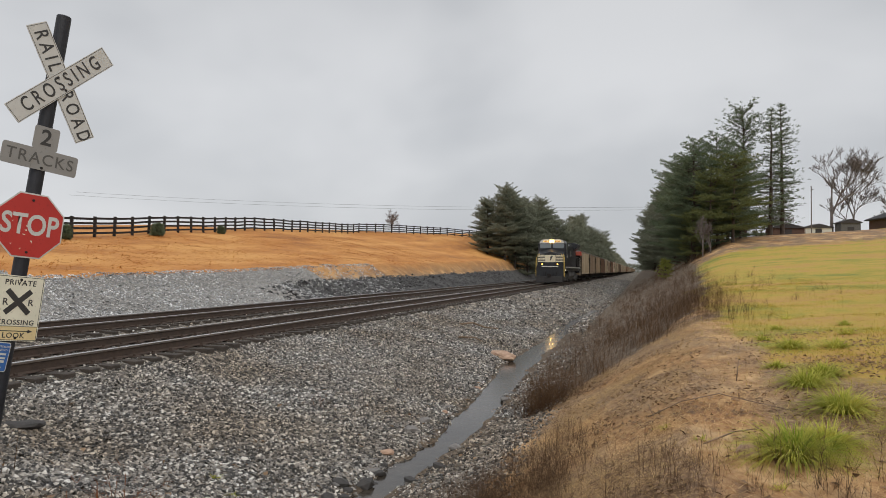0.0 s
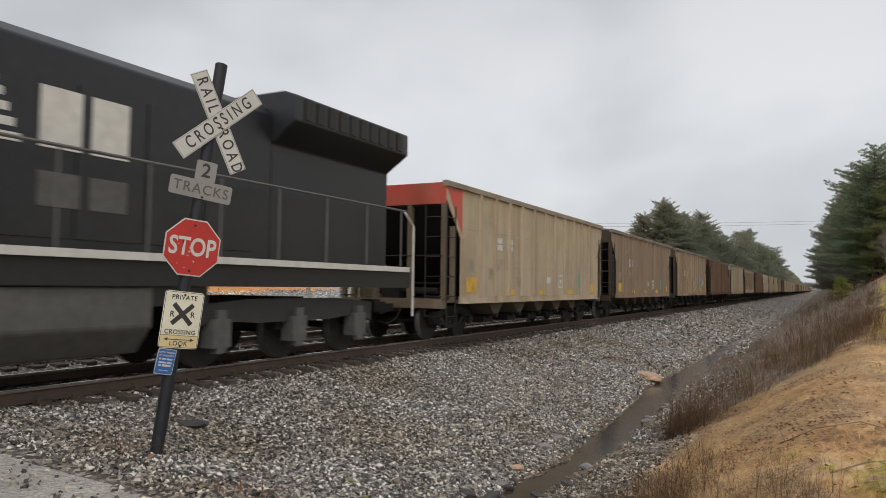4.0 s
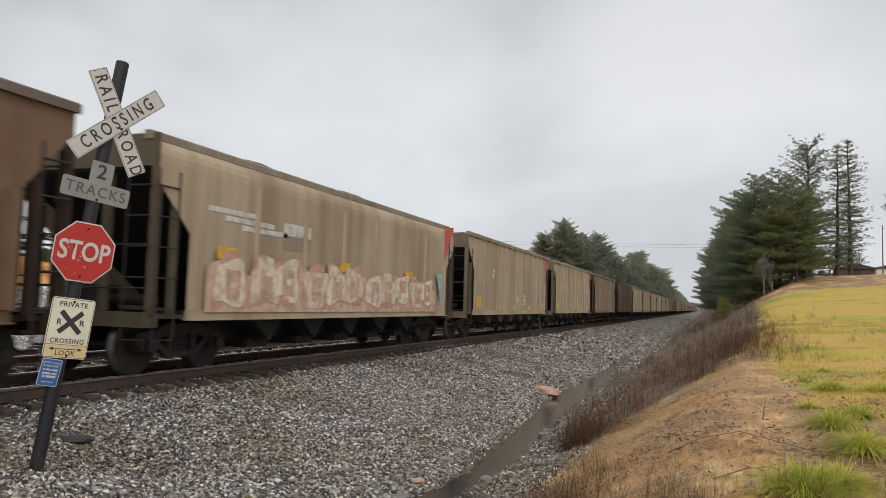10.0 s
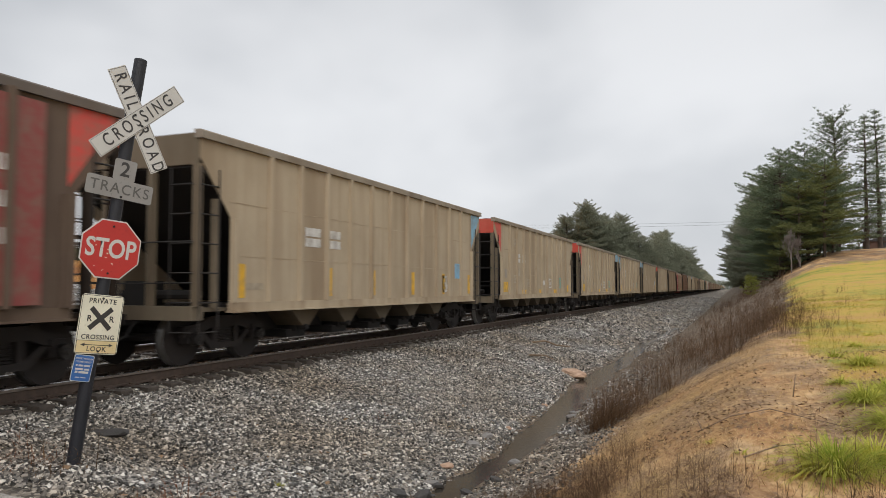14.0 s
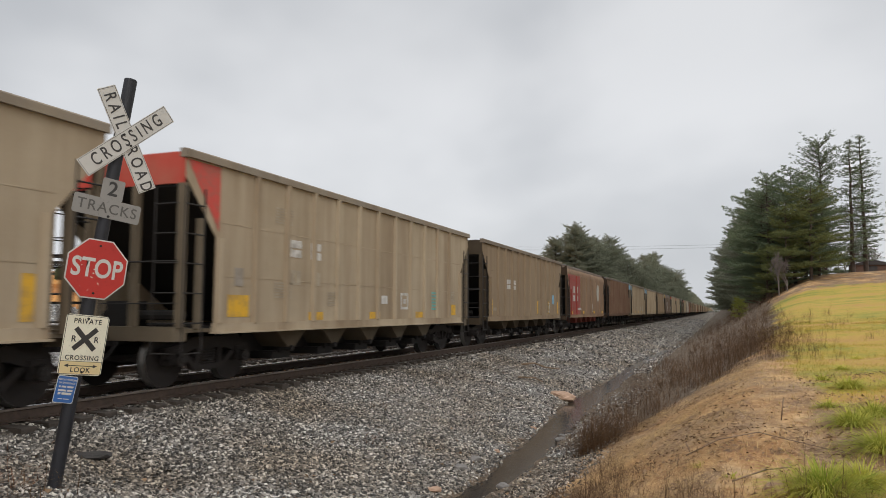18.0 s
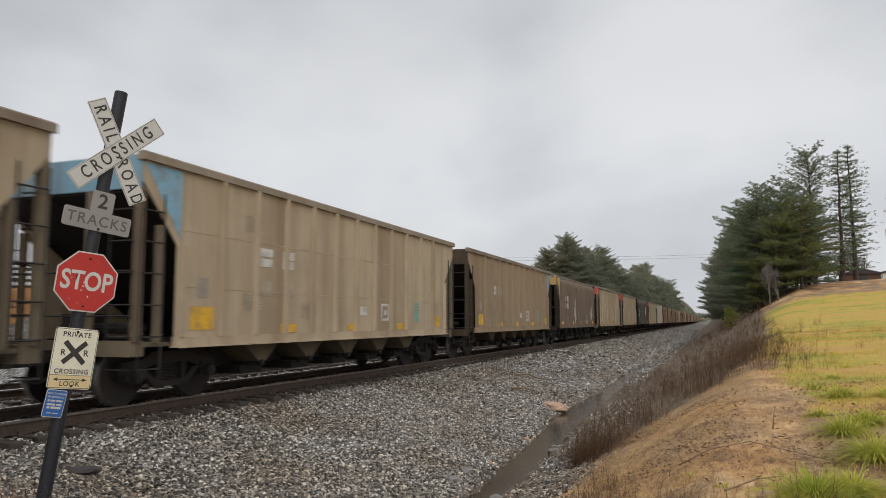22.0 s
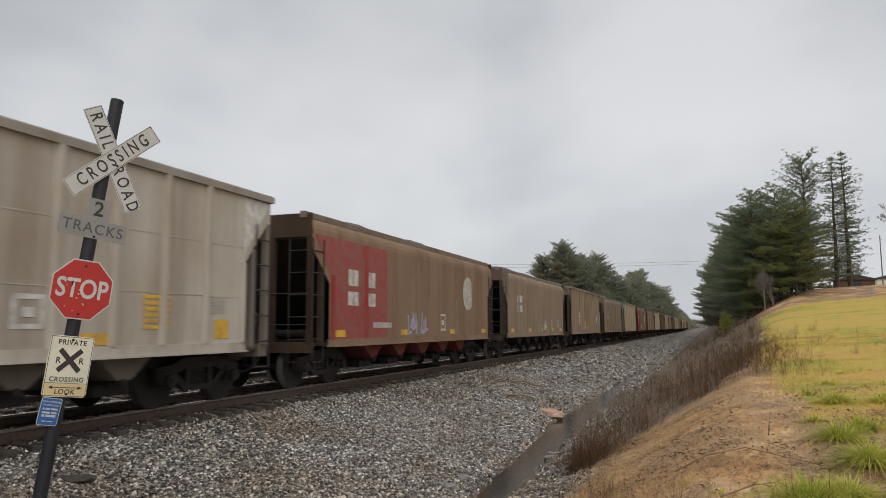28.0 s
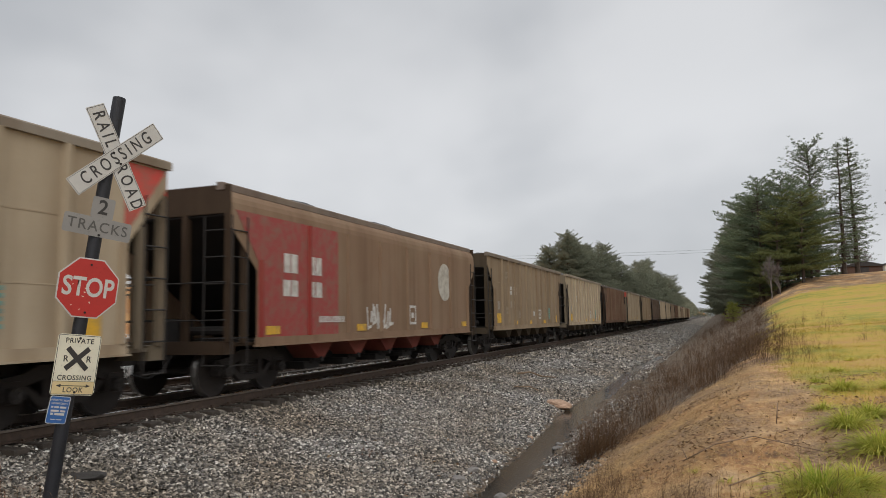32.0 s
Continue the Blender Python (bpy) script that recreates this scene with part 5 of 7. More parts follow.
def build_locomotive():
    lo = thing("diesel_locomotive", "black diesel locomotive with white nose panel and lit headlamps", "locomotive")

    def p(name, geo, mat, label="", parent=lo, **kw):
        if name not in ("bogie_frame", "fuel_tank", "tank_strap", "coupler"):
            geo.v = [(x, y, lerp([0, 1.30, 1.64, 2.0, 2.70, 3.26, 3.86, 4.58, 4.8], [0, 1.42, 1.80, 2.30, 3.10, 3.78, 4.36, 4.84, 5.0], z)) for x, y, z in geo.v]
        return part(name, geo, mat, parent, label, **kw)

    p("underframe", Geo().box(-1.42, 1.42, -10.3, 10.5, 1.22, 1.60).box(-1.30, 1.30, -4.2, 4.4, 0.95, 1.25).box(-1.52, 1.52, -10.2, 10.4, 1.58, 1.64), BLACK)
    for s in (-1, 1):
        p("sill_stripe", Geo().box(min(s * 1.525, s * 1.53), max(s * 1.525, s * 1.53), -8.6, 10.3, 1.54, 1.64), WHITE, "white stripe along the walkway edge")
    # pilot with snow plough
    p("pilot_plate", Geo().box(-1.50, 1.50, -10.42, -10.25, 0.55, 1.62), BLACK)
    plow = [(-1.55, -10.35), (-1.35, -10.75), (0, -11.0), (1.35, -10.75), (1.55, -10.35), (0, -10.5)]
    p("snow_plough", Geo().prism(plow[::-1], 0.12, 0.72, "z"), PLOUGH, "dusty steel snow plough", bevel=0.02)
    p("coupler", Geo().box(-0.12, 0.12, -11.0, -10.3, 0.78, 1.0).box(-0.2, 0.2, -11.18, -10.9, 0.74, 1.04), TRUCK)
    p("coupler", Geo().box(-0.12, 0.12, 10.4, 11.0, 0.78, 1.0).box(-0.2, 0.2, 10.9, 11.17, 0.74, 1.04), TRUCK)
    for x in (-0.7, -0.45, 0.45, 0.7):
        p("air_hose", Geo().path([(x, -10.42, 1.15), (x, -10.62, 0.95), (x * 0.9, -10.68, 0.62)], 0.03, 6), UNDER)
    for s in (-1, 1):
        st = Geo()
        for k in range(4):
            st.box(min(s * 1.05, s * 1.52), max(s * 1.05, s * 1.52), -10.42 + 0.02 * k, -10.10, 0.42 + 0.32 * k, 0.46 + 0.32 * k)
        p("step_well", st, BLACK)
        p("grab_rail", Geo().path([(s * 1.50, -10.40, 0.62), (s * 1.50, -10.48, 1.4), (s * 1.48, -10.44, 2.35), (s * 1.15, -10.2, 2.75)], 0.028, 6), YELLOW, "pale yellow grab rail")
        p("grab_rail", Geo().path([(s * 1.52, -10.05, 0.62), (s * 1.52, -10.05, 2.35), (s * 1.35, -9.8, 2.75)], 0.028, 6), YELLOW, "pale yellow grab rail")
        p("grab_rail", Geo().path([(s * 1.5, 10.5, 0.62), (s * 1.5, 10.5, 2.4), (s * 1.5, 10.1, 2.65)], 0.028, 6), WHITE, "white grab rail")
    # nose
    front, rear = [(-1.36, 1.64), (1.36, 1.64), (1.36, 2.66), (0.0, 2.98), (-1.36, 2.66)], [(-1.36, 1.64), (1.36, 1.64), (1.36, 3.10), (0.0, 3.30), (-1.36, 3.10)]
    p("nose", Geo().add([(x, -10.05, z) for x, z in front] + [(x, -8.60, z) for x, z in rear], [(0, 1, 2, 3, 4), (9, 8, 7, 6, 5)] + [(i, i + 5, (i + 1) % 5 + 5, (i + 1) % 5) for i in range(5)]), BLACK, bevel=0.06)
    p("nose_panel", Geo().box(-0.56, 0.56, -10.075, -10.062, 1.98, 2.66), CREAM, "cream nose panel with a dark emblem")
    p("emblem", Geo().prism([(-0.16, 2.12), (0.02, 2.30), (-0.02, 2.46), (0.20, 2.62), (0.26, 2.50), (0.14, 2.36), (0.06, 2.14), (-0.04, 2.24)][::-1], -10.085, -10.078, "y"), BLACK, "dark rearing emblem")
    for k in range(5):
        z = 2.00 + 0.145 * k
        for s in (-1, 1):
            p("nose_stripe", Geo().box(min(s * 0.59, s * 1.34), max(s * 0.59, s * 1.34), -10.072, -10.062, z, z + 0.080), CREAM, "cream warning stripe")
            p("nose_stripe", Geo().box(min(s * 1.365, s * 1.372), max(s * 1.365, s * 1.372), -10.0, -8.75, z, z + 0.080), CREAM, "cream warning stripe")
    p("anticlimber", Geo().box(-1.40, 1.40, -10.5, -10.05, 1.56, 1.74), BLACK)
    p("pilot_stripe", Geo().box(-0.9, 0.9, -10.51, -10.502, 1.60, 1.68), WHITE)
    for x in (-0.82, 0.82):
        d = p("ditch_light", Geo().tube((x, -10.50, 1.82), (x, -10.28, 1.82), 0.15, 0.13, 14), BLACK)
        part("lens", Geo().tube((x, -10.515, 2.05), (x, -10.502, 2.05), 0.085, 0.085, 14), LAMP_DITCH, d, "lit amber lens")
    # cab
    roof = [(-1.50, 1.64), (1.50, 1.64), (1.52, 3.75), (1.30, 4.30), (0.85, 4.58), (-0.85, 4.58), (-1.30, 4.30), (-1.52, 3.75)]
    p("cab", Geo().prism(roof, -8.65, -6.10, "y"), BLACK, bevel=0.04)
    p("cab_brow", Geo().prism([(-1.40, 3.88), (1.40, 3.88), (1.22, 4.30), (0.84, 4.54), (-0.84, 4.54), (-1.22, 4.30)], -8.70, -8.655, "y"), WHITE, "white band over the windscreen")
    for s in (-1, 1):
        p("windscreen", Geo().prism([(s * 0.10, 3.34), (s * 1.30, 3.30), (s * 1.32, 3.84), (s * 0.10, 3.86)][::s], -8.68, -8.655, "y"), GLASS, "grey windscreen pane")
        p("number_board", Geo().box(min(s * 0.30, s * 0.95), max(s * 0.30, s * 0.95), -8.73, -8.702, 4.06, 4.30), BOARD_ON, "lit number board")
        for k in range(4):
            a = s * (0.36 + 0.15 * k)
            p("figure_bar", Geo().box(min(a, a + s * 0.09), max(a, a + s * 0.09), -8.737, -8.731, 4.10, 4.26), BLACK)
        for y in (-8.15, -7.25):
            w = p("side_window", Geo().box(min(s * 1.50, s * 1.535), max(s * 1.50, s * 1.535), y, y + 0.70, 3.05, 3.85), GLASS, "cab side window")
            part("window_frame", Geo().box(min(s * 1.50, s * 1.54), max(s * 1.50, s * 1.54), y - 0.05, y, 3.0, 3.9).box(min(s * 1.50, s * 1.54), max(s * 1.50, s * 1.54), y + 0.70, y + 0.75, 3.0, 3.9), GREYP, w)
        p("awning", Geo().box(min(s * 1.50, s * 1.80), max(s * 1.50, s * 1.80), -8.3, -6.5, 3.92, 3.95), GREYP, "grey window awning")
        for k in range(4):
            y = -7.6 + 0.28 * k
            p("road_number_bar", Geo().box(min(s * 1.525, s * 1.53), max(s * 1.525, s * 1.53), y, y + 0.20, 2.42, 2.78), WHITE, "white painted bar")
    for x in (-0.13, 0.13):
        h = p("headlamp", Geo().tube((x, -8.78, 4.18), (x, -8.70, 4.18), 0.125, 0.12, 14), BLACK)
        part("lens", Geo().tube((x, -8.795, 4.573), (x, -8.782, 4.573), 0.10, 0.10, 14), LAMP_ON, h, "lit headlamp lens")
    p("horn", Geo().tube((-0.25, -6.6, 4.70), (-0.25, -7.1, 4.72), 0.05, 0.12, 10).tube((0.2, -6.6, 4.70), (0.2, -7.0, 4.72), 0.05, 0.11, 10).box(-0.3, 0.3, -6.65, -6.5, 4.56, 4.72), STEEL)
    # equipment cabin behind the cab, as wide as the cab
    cabin = p("equipment_cabin", Geo().prism([(-1.46, 1.64), (1.46, 1.64), (1.46, 3.70), (1.22, 4.02), (-1.22, 4.02), (-1.46, 3.70)], -6.10, -2.62, "y"), BLACK, bevel=0.03)
    for s in (-1, 1):
        for k in range(3):
            y = -6.0 + 1.14 * k
            p("cabin_door", Geo().box(min(s * 1.46, s * 1.475), max(s * 1.46, s * 1.475), y, y + 1.06, 1.80, 2.95), BLACK, parent=cabin)
        p("grab_rail", Geo().tube((s * 1.50, -5.9, 3.35), (s * 1.50, -2.8, 3.28), 0.02, n=6), GREYP, parent=cabin)
        p("step_light", Geo().tube((s * 1.40, -8.35, 1.28), (s * 1.47, -8.35, 1.28), 0.05, 0.05, 10), LAMP_STEP, "small lit step lamp")
    # long hood
    p("hood", Geo().prism([(-0.95, 1.64), (0.95, 1.64), (0.95, 4.05), (0.80, 4.28), (-0.80, 4.28), (-0.95, 4.05)], -6.10, 6.2, "y"), BLACK, bevel=0.03)
    for s in (-1, 1):
        for k in range(9):
            y = -4.6 + 1.15 * k
            p("hood_door", Geo().box(min(s * 0.95, s * 0.97), max(s * 0.95, s * 0.97), y, y + 1.08, 1.75, 3.55), BLACK)
        p("air_duct", Geo().box(min(s * 0.92, s * 1.30), max(s * 0.92, s * 1.30), -2.6, 0.6, 3.3, 4.15), BLACK, bevel=0.04)
        for k in range(5):
            z = 2.72 + 0.15 * k
            p("side_emblem_bar", Geo().box(min(s * 0.972, s * 0.98), max(s * 0.972, s * 0.98), 0.4, 1.5 - 0.08 * k, z, z + 0.09), WHITE, "white emblem bar")
        for k in range(2):
            p("side_emblem_block", Geo().box(min(s * 0.972, s * 0.98), max(s * 0.972, s * 0.98), 1.75 + 0.75 * k, 2.35 + 0.75 * k, 2.72, 3.42), WHITE, "white emblem block")
            p("side_emblem_block", Geo().box(min(s * 0.972, s * 0.98), max(s * 0.972, s * 0.98), 1.75 + 0.75 * k, 2.35 + 0.75 * k, 2.05, 2.45), GREYP, "faded emblem block")
    p("exhaust_stack", Geo().box(-0.35, 0.35, -0.2, 0.9, 4.28, 4.55), STEEL)
    rad = [(-0.95, 1.64), (0.95, 1.64), (0.95, 3.45), (1.50, 3.85), (1.50, 4.55), (1.2, 4.70), (-1.2, 4.70), (-1.50, 4.55), (-1.50, 3.85), (-0.95, 3.45)]
    p("radiator_housing", Geo().prism(rad, 6.2, 10.2, "y"), BLACK, bevel=0.03)
    for s in (-1, 1):
        for k in range(10):
            y = 6.45 + 0.36 * k
            p("radiator_slat", Geo().box(min(s * 1.50, s * 1.525), max(s * 1.50, s * 1.525), y, y + 0.22, 3.92, 4.50), STEEL)
    # walkway handrails
    for s in (-1, 1):
        rail = Geo().tube((s * 1.48, -2.5, 2.68), (s * 1.48, 10.2, 2.68), 0.022, n=6)
        p("handrail", rail, GREYP)
        for k in range(10):
            y = -2.45 + 1.38 * k
            p("stanchion", Geo().tube((s * 1.48, y, 1.62), (s * 1.48, y, 2.68), 0.02, n=6), GREYP)
    # fuel tank and running gear
    p("fuel_tank", Geo().prism([(-1.36, 1.32), (1.36, 1.32), (1.36, 0.75), (1.05, 0.36), (-1.05, 0.36), (-1.36, 0.75)][::-1], -3.1, 3.3, "y"), GREYP, "grey dusty fuel tank", bevel=0.04)
    p("tank_strap", Geo().box(-1.375, 1.375, -0.05, 0.05, 0.70, 1.32), STEEL)
    wheel = wheelset_mesh(LOCO_R)
    for ty in (-6.75, 6.75):
        fr = p("bogie_frame", Geo().box(-1.0, 1.0, -0.4, 0.4, 0.55, 1.15), TRUCK, m=pose(0, ty, 0))
        for s in (-1, 1):
            out = [(-2.55, 0.62), (-2.55, 1.02), (-1.3, 1.12), (1.3, 1.12), (2.55, 1.02), (2.55, 0.62), (2.1, 0.78), (1.0, 0.70), (-1.0, 0.70), (-2.1, 0.78)]
            part("bogie_side", Geo().prism(out, s * 1.06 - 0.09, s * 1.06 + 0.09), PLOUGH, fr, "grey dusty bogie side frame")
            for ax in (-1.98, 0.0, 1.98):
                part("axle_box", Geo().box(s * 1.12 - 0.14, s * 1.12 + 0.14, ax - 0.20, ax + 0.20, 0.34, 0.80).box(s * 1.2 - 0.06, s * 1.2 + 0.06, ax - 0.10, ax + 0.10, 0.25, 0.95), GREYP, fr)
        for ax in (-1.98, 0.0, 1.98):
            w = part("wheelset", wheel, TRUCK, fr, m=pose(0, ax, LOCO_R))
            roll(w, ax, LOCO_R, LOCO_R)
    return lo


train.append((build_locomotive(), -237.0))


# ---- fence on the ridge ----
FENCE = ((8, -27.0), (44.4, -29.6), (73, -33.4), (109, -34.5), (136, -28.0), (150, -22.0))


def build_fence():
    fe = thing("board_fence", "black four-board timber fence along the ridge of the field", "fence")
    pts = []
    ys = [a for a, _ in FENCE]
    xs = [b for _, b in FENCE]
    y, last = 8.0, None
    while y < 149:
        x = lerp(ys, xs, y)
        if last is None or math.hypot(x - last[0], y - last[1]) >= 2.44:
            pts.append((x, y, height(x, y)))
            last = (x, y)
        y += 0.05
    rnd = random.Random(5)
    post = Geo().box(-0.095, 0.095, -0.095, 0.095, -0.5, 1.52).mesh("post")
    for x, y, z in pts:
        part("post", post, FENCEM, fe, m=pose(x, y, z, rnd.uniform(-2, 2), rnd.uniform(-2, 2), 20))
    for (x0, y0, z0), (x1, y1, z1) in zip(pts, pts[1:]):
        for k in range(4):
            h = 0.28 + 0.36 * k + rnd.uniform(-0.02, 0.02)
            a, b = Vector((x0, y0, z0 + h)), Vector((x1, y1, z1 + h + rnd.uniform(-0.03, 0.03)))
            d = b - a
            q = d.to_track_quat("Y", "Z").to_matrix().to_4x4()
            part("board", BOARD, FENCEM, fe, m=Matrix.Translation((a + b) / 2) @ q @ pose(0.115, 0, 0) @ Matrix.Diagonal((1, d.length / 2.44, 1, 1)))
    return fe


BOARD = Geo().box(-0.016, 0.016, -1.22, 1.22, -0.082, 0.082).mesh("board")
build_fence()


# ---- trees ----
def needles(pts, dirs, rnd, size, count, slim=0.13):
    """Tufts of slim needle blades round limb points, as arrays of triangles."""
    n = len(pts)
    p = np.repeat(pts, count, 0)
    d = np.repeat(dirs, count, 0) * 0.9 + rnd.normal(0, 0.50, (n * count, 3)) * np.array([1, 1, 0.7])
    d[:, 2] += 0.18
    d /= np.linalg.norm(d, axis=1, keepdims=True)
    side = np.cross(d, rnd.normal(0, 1, d.shape))
    side /= np.linalg.norm(side, axis=1, keepdims=True) + 1e-9
    ln = size * rnd.uniform(0.6, 1.3, (n * count, 1))
    w = ln * slim * 0.5
    p = p + rnd.normal(0, size * 0.35, p.shape) * np.array([1, 1, 0.55])
    return np.stack([p - side * w, p + side * w, p + d * ln], 1)


def mesh_from(name, verts, faces_per):
    """One mesh from an array of equal polygons (n, k, 3)."""
    n, k, _ = verts.shape
    me = bpy.data.meshes.new(name)
    me.vertices.add(n * k)
    me.vertices.foreach_set("co", verts.reshape(-1).astype(np.float32))
    me.loops.add(n * k)
    me.loops.foreach_set("vertex_index", np.arange(n * k, dtype=np.int32))
    me.polygons.add(n)
    me.polygons.foreach_set("loop_start", np.arange(0, n * k, k, dtype=np.int32))
    me.update(calc_edges=True)
    return me


def pine_meshes(seed, h, base, spread, tuft, count, step=0.42, limbs=6, sparse=0.0, cone=1.0, gap=0.24, rise=0.0):
    """Trunk with limbs, and crown, of a pine h metres tall, bare up to base."""
    rnd = np.random.default_rng(seed)
    tr = Geo()
    lean = rnd.normal(0, 0.012, 2)
    prev = Vector((0, 0, -0.4))
    r0 = 0.016 * h + 0.03
    levels = 7
    for i in range(1, levels + 1):
        z = h * i / levels
        q = Vector((lean[0] * z + rnd.normal(0, 0.03), lean[1] * z + rnd.normal(0, 0.03), z))
        tr.tube(prev, q, r0 * (1 - (i - 1) / levels * 0.93), r0 * (1 - i / levels * 0.93), 7, False)
        prev = q
    P, D = [], []
    z = base
    while z < h - 0.3:
        k = (z - base) / (h - base)
        reach = spread * ((1 - k) ** (0.75 * cone) * 0.95 + 0.07) * (0.55 + 0.45 * min(1, k * 5 + 0.3))
        for j in range(limbs):
            if rnd.random() < sparse:
                continue
            a = rnd.uniform(0, 2 * math.pi)
            ln = reach * rnd.uniform(0.45, 1.25)
            up = 0.05 + rise + 0.35 * k + rnd.normal(0, 0.08)
            zz = z + rnd.uniform(-0.10, 0.10)
            q0 = np.array([lean[0] * zz, lean[1] * zz, zz])
            way = np.array([math.cos(a), math.sin(a), up])
            tip = q0 + way * ln + np.array([0, 0, -0.06 * ln * ln * 0.25])
            tr.tube(q0, tip, 0.02 + 0.008 * ln, 0.008, 3, False)
            m = max(3, int(ln / gap))
            for s in np.linspace(0.30, 1.0, m):
                P.append(q0 + (tip - q0) * s + np.array([rnd.normal(0, 0.20 * ln * s), rnd.normal(0, 0.20 * ln * s), rnd.normal(0, 0.05) + 0.10 * ln * s * s]))
                D.append(way / np.linalg.norm(way))
        z += step * rnd.uniform(0.7, 1.3)
    v = needles(np.array(P), np.array(D), rnd, tuft, count)
    return tr.mesh("trunk", True), mesh_from("crown", v, 3)


def tiered_meshes(seed, h, base, spread, tier=0.72, limbs=7, tuft=0.21, count=12, cone=0.6, droop=0.0, rough=0.12, loose=0.22):
    """A broad pine: whorls of level limbs, each a flat spray of side twigs with needle tufts."""
    rnd = np.random.default_rng(seed)
    tr = Geo()
    lean = rnd.normal(0, 0.012, 2)
    r0 = 0.015 * h + 0.03
    axis = [Vector((lean[0] * z + rnd.normal(0, 0.03), lean[1] * z + rnd.normal(0, 0.03), z)) for z in np.linspace(-0.4, h, 8)]
    for i in range(7):
        tr.tube(axis[i], axis[i + 1], r0 * (1 - i / 7 * 0.92), r0 * (1 - (i + 1) / 7 * 0.92), 7, False)
    P, D = [], []
    z = base
    while z < h - 0.25:
        k = (z - base) / (h - base)
        reach = spread * ((1 - k) ** cone * 0.95 + 0.06) * (0.62 + 0.38 * min(1.0, k * 4 + 0.25))
        turn = rnd.uniform(0, 6.28)
        reach *= rnd.uniform(1 - rough, 1 + rough)
        for j in range(limbs):
            a = turn + 6.283 * j / limbs + rnd.normal(0, loose)
            ln = reach * rnd.uniform(0.62 - loose * 0.3, 1.15 + loose * 0.25)
            rise = 0.02 + 0.45 * k * k - droop + rnd.normal(0, 0.05)
            zz = z + rnd.normal(0, 0.05 + 0.45 * loose * tier)
            q0 = np.array([lean[0] * zz, lean[1] * zz, zz])
            way = np.array([math.cos(a), math.sin(a), rise])
            flat = np.array([-math.sin(a), math.cos(a), 0.0])
            ends = [q0 + way * ln * u + np.array([0, 0, 0.11 * ln * u * u]) for u in (0.0, 0.5, 1.0)]
            tr.tube(ends[0], ends[1], 0.022 + 0.008 * ln, 0.016, 4, False)
            tr.tube(ends[1], ends[2], 0.016, 0.007, 3, False)
            m = max(3, int(ln / 0.30))
            for u in np.linspace(0.22, 1.0, m):
                c = q0 + way * ln * u + np.array([0, 0, 0.11 * ln * u * u])
                for s in (-1, 1):
                    tl = ln * (0.10 + 0.34 * (1 - abs(2 * u - 0.85))) * rnd.uniform(0.5, 1.2)
                    td = flat * s + way * 0.75
                    td = td / np.linalg.norm(td)
                    for f in np.arange(0.10, max(0.2, tl), 0.22):
                        P.append(c + td * f + np.array([0, 0, 0.10 * f + rnd.normal(0, 0.035)]))
                        D.append(td)
                P.append(c)
                D.append(way / np.linalg.norm(way))
        z += tier * rnd.uniform(0.75, 1.25) * (1 - 0.35 * k)
    v = needles(np.array(P), np.array(D), rnd, tuft, count, 0.17)
    return tr.mesh("trunk", True), mesh_from("crown", v, 3)


def bare_meshes(seed, h, spread=0.5, depth=6, thick=0.016, twig=0.02):
    """A leafless tree: forking limbs down to twigs."""
    rnd = random.Random(seed)
    g, tw = Geo(), Geo()

    def grow(p, d, ln, r, k):
        q = p + d * ln
        (g if k < 3 else tw).tube(p, q, max(r, twig), max(r * 0.68, twig * 0.7), 6 if k < 2 else 3, False)
        if k >= depth:
            return
        for _ in range(3 if k < 1 else rnd.choice((2, 3, 3, 4))):
            t = Vector((rnd.gauss(0, spread), rnd.gauss(0, spread), rnd.gauss(0.25, 0.2)))
            grow(p + d * ln * rnd.uniform(0.45, 1.0), (d + t).normalized(), ln * rnd.uniform(0.58, 0.86), r * 0.55, k + 1)

    grow(Vector((0, 0, -0.3)), Vector((0, 0, 1)), h * 0.27, h * thick, 0)
    return g.mesh("trunk", True), tw.mesh("crown")


def tree_thing(name, meshes, mats, label, group):
    t = thing(name, label, "tree", group)
    for (nm, me, mt) in zip(("trunk", "crown"), meshes, mats):
        me.materials.clear()
        me.materials.append(mt)
        part(nm, me, mt, t)
    return t


PINES = [
    (tiered_meshes(1, 9.6, 1.3, 3.4, 0.80, 7, 0.17, 15, 0.46, 0.0, 0.14, 0.5), NEEDLE, "dense dark green pine with broad layered limbs"),
    (tiered_meshes(2, 8.8, 0.6, 3.2, 0.80, 7, 0.17, 15, 0.50, 0.0, 0.14, 0.5), NEEDLE, "bushy green pine with limbs near the ground"),
    (tiered_meshes(3, 7.4, 1.3, 3.4, 0.82, 7, 0.17, 15, 0.46, 0.05, 0.16, 0.4), NEEDLE_OLD, "yellow-green pine with drooping limbs"),
    (pine_meshes(4, 12.3, 8.2, 1.9, 0.18, 22, 0.36, 9, 0.05, 0.35, 0.20, 0.40), NEEDLE, "tall slender pine with a thin crown"),
    (pine_meshes(5, 12.5, 1.2, 1.8, 0.18, 16, 0.36, 9, 0.12, 0.75, 0.20, -0.14), NEEDLE, "tall narrow conifer with a thin ragged crown"),
    (tiered_meshes(6, 13.2, 1.4, 3.9, 0.70, 8, 0.24, 9, 0.44, 0.0, 0.30, 0.7), WOODS, "grey-green pine at the edge of the wood"),
    (tiered_meshes(7, 11.8, 0.9, 4.2, 0.70, 8, 0.24, 9, 0.44, 0.0, 0.30, 0.7), WOODS, "broad grey-green pine at the edge of the wood"),
]
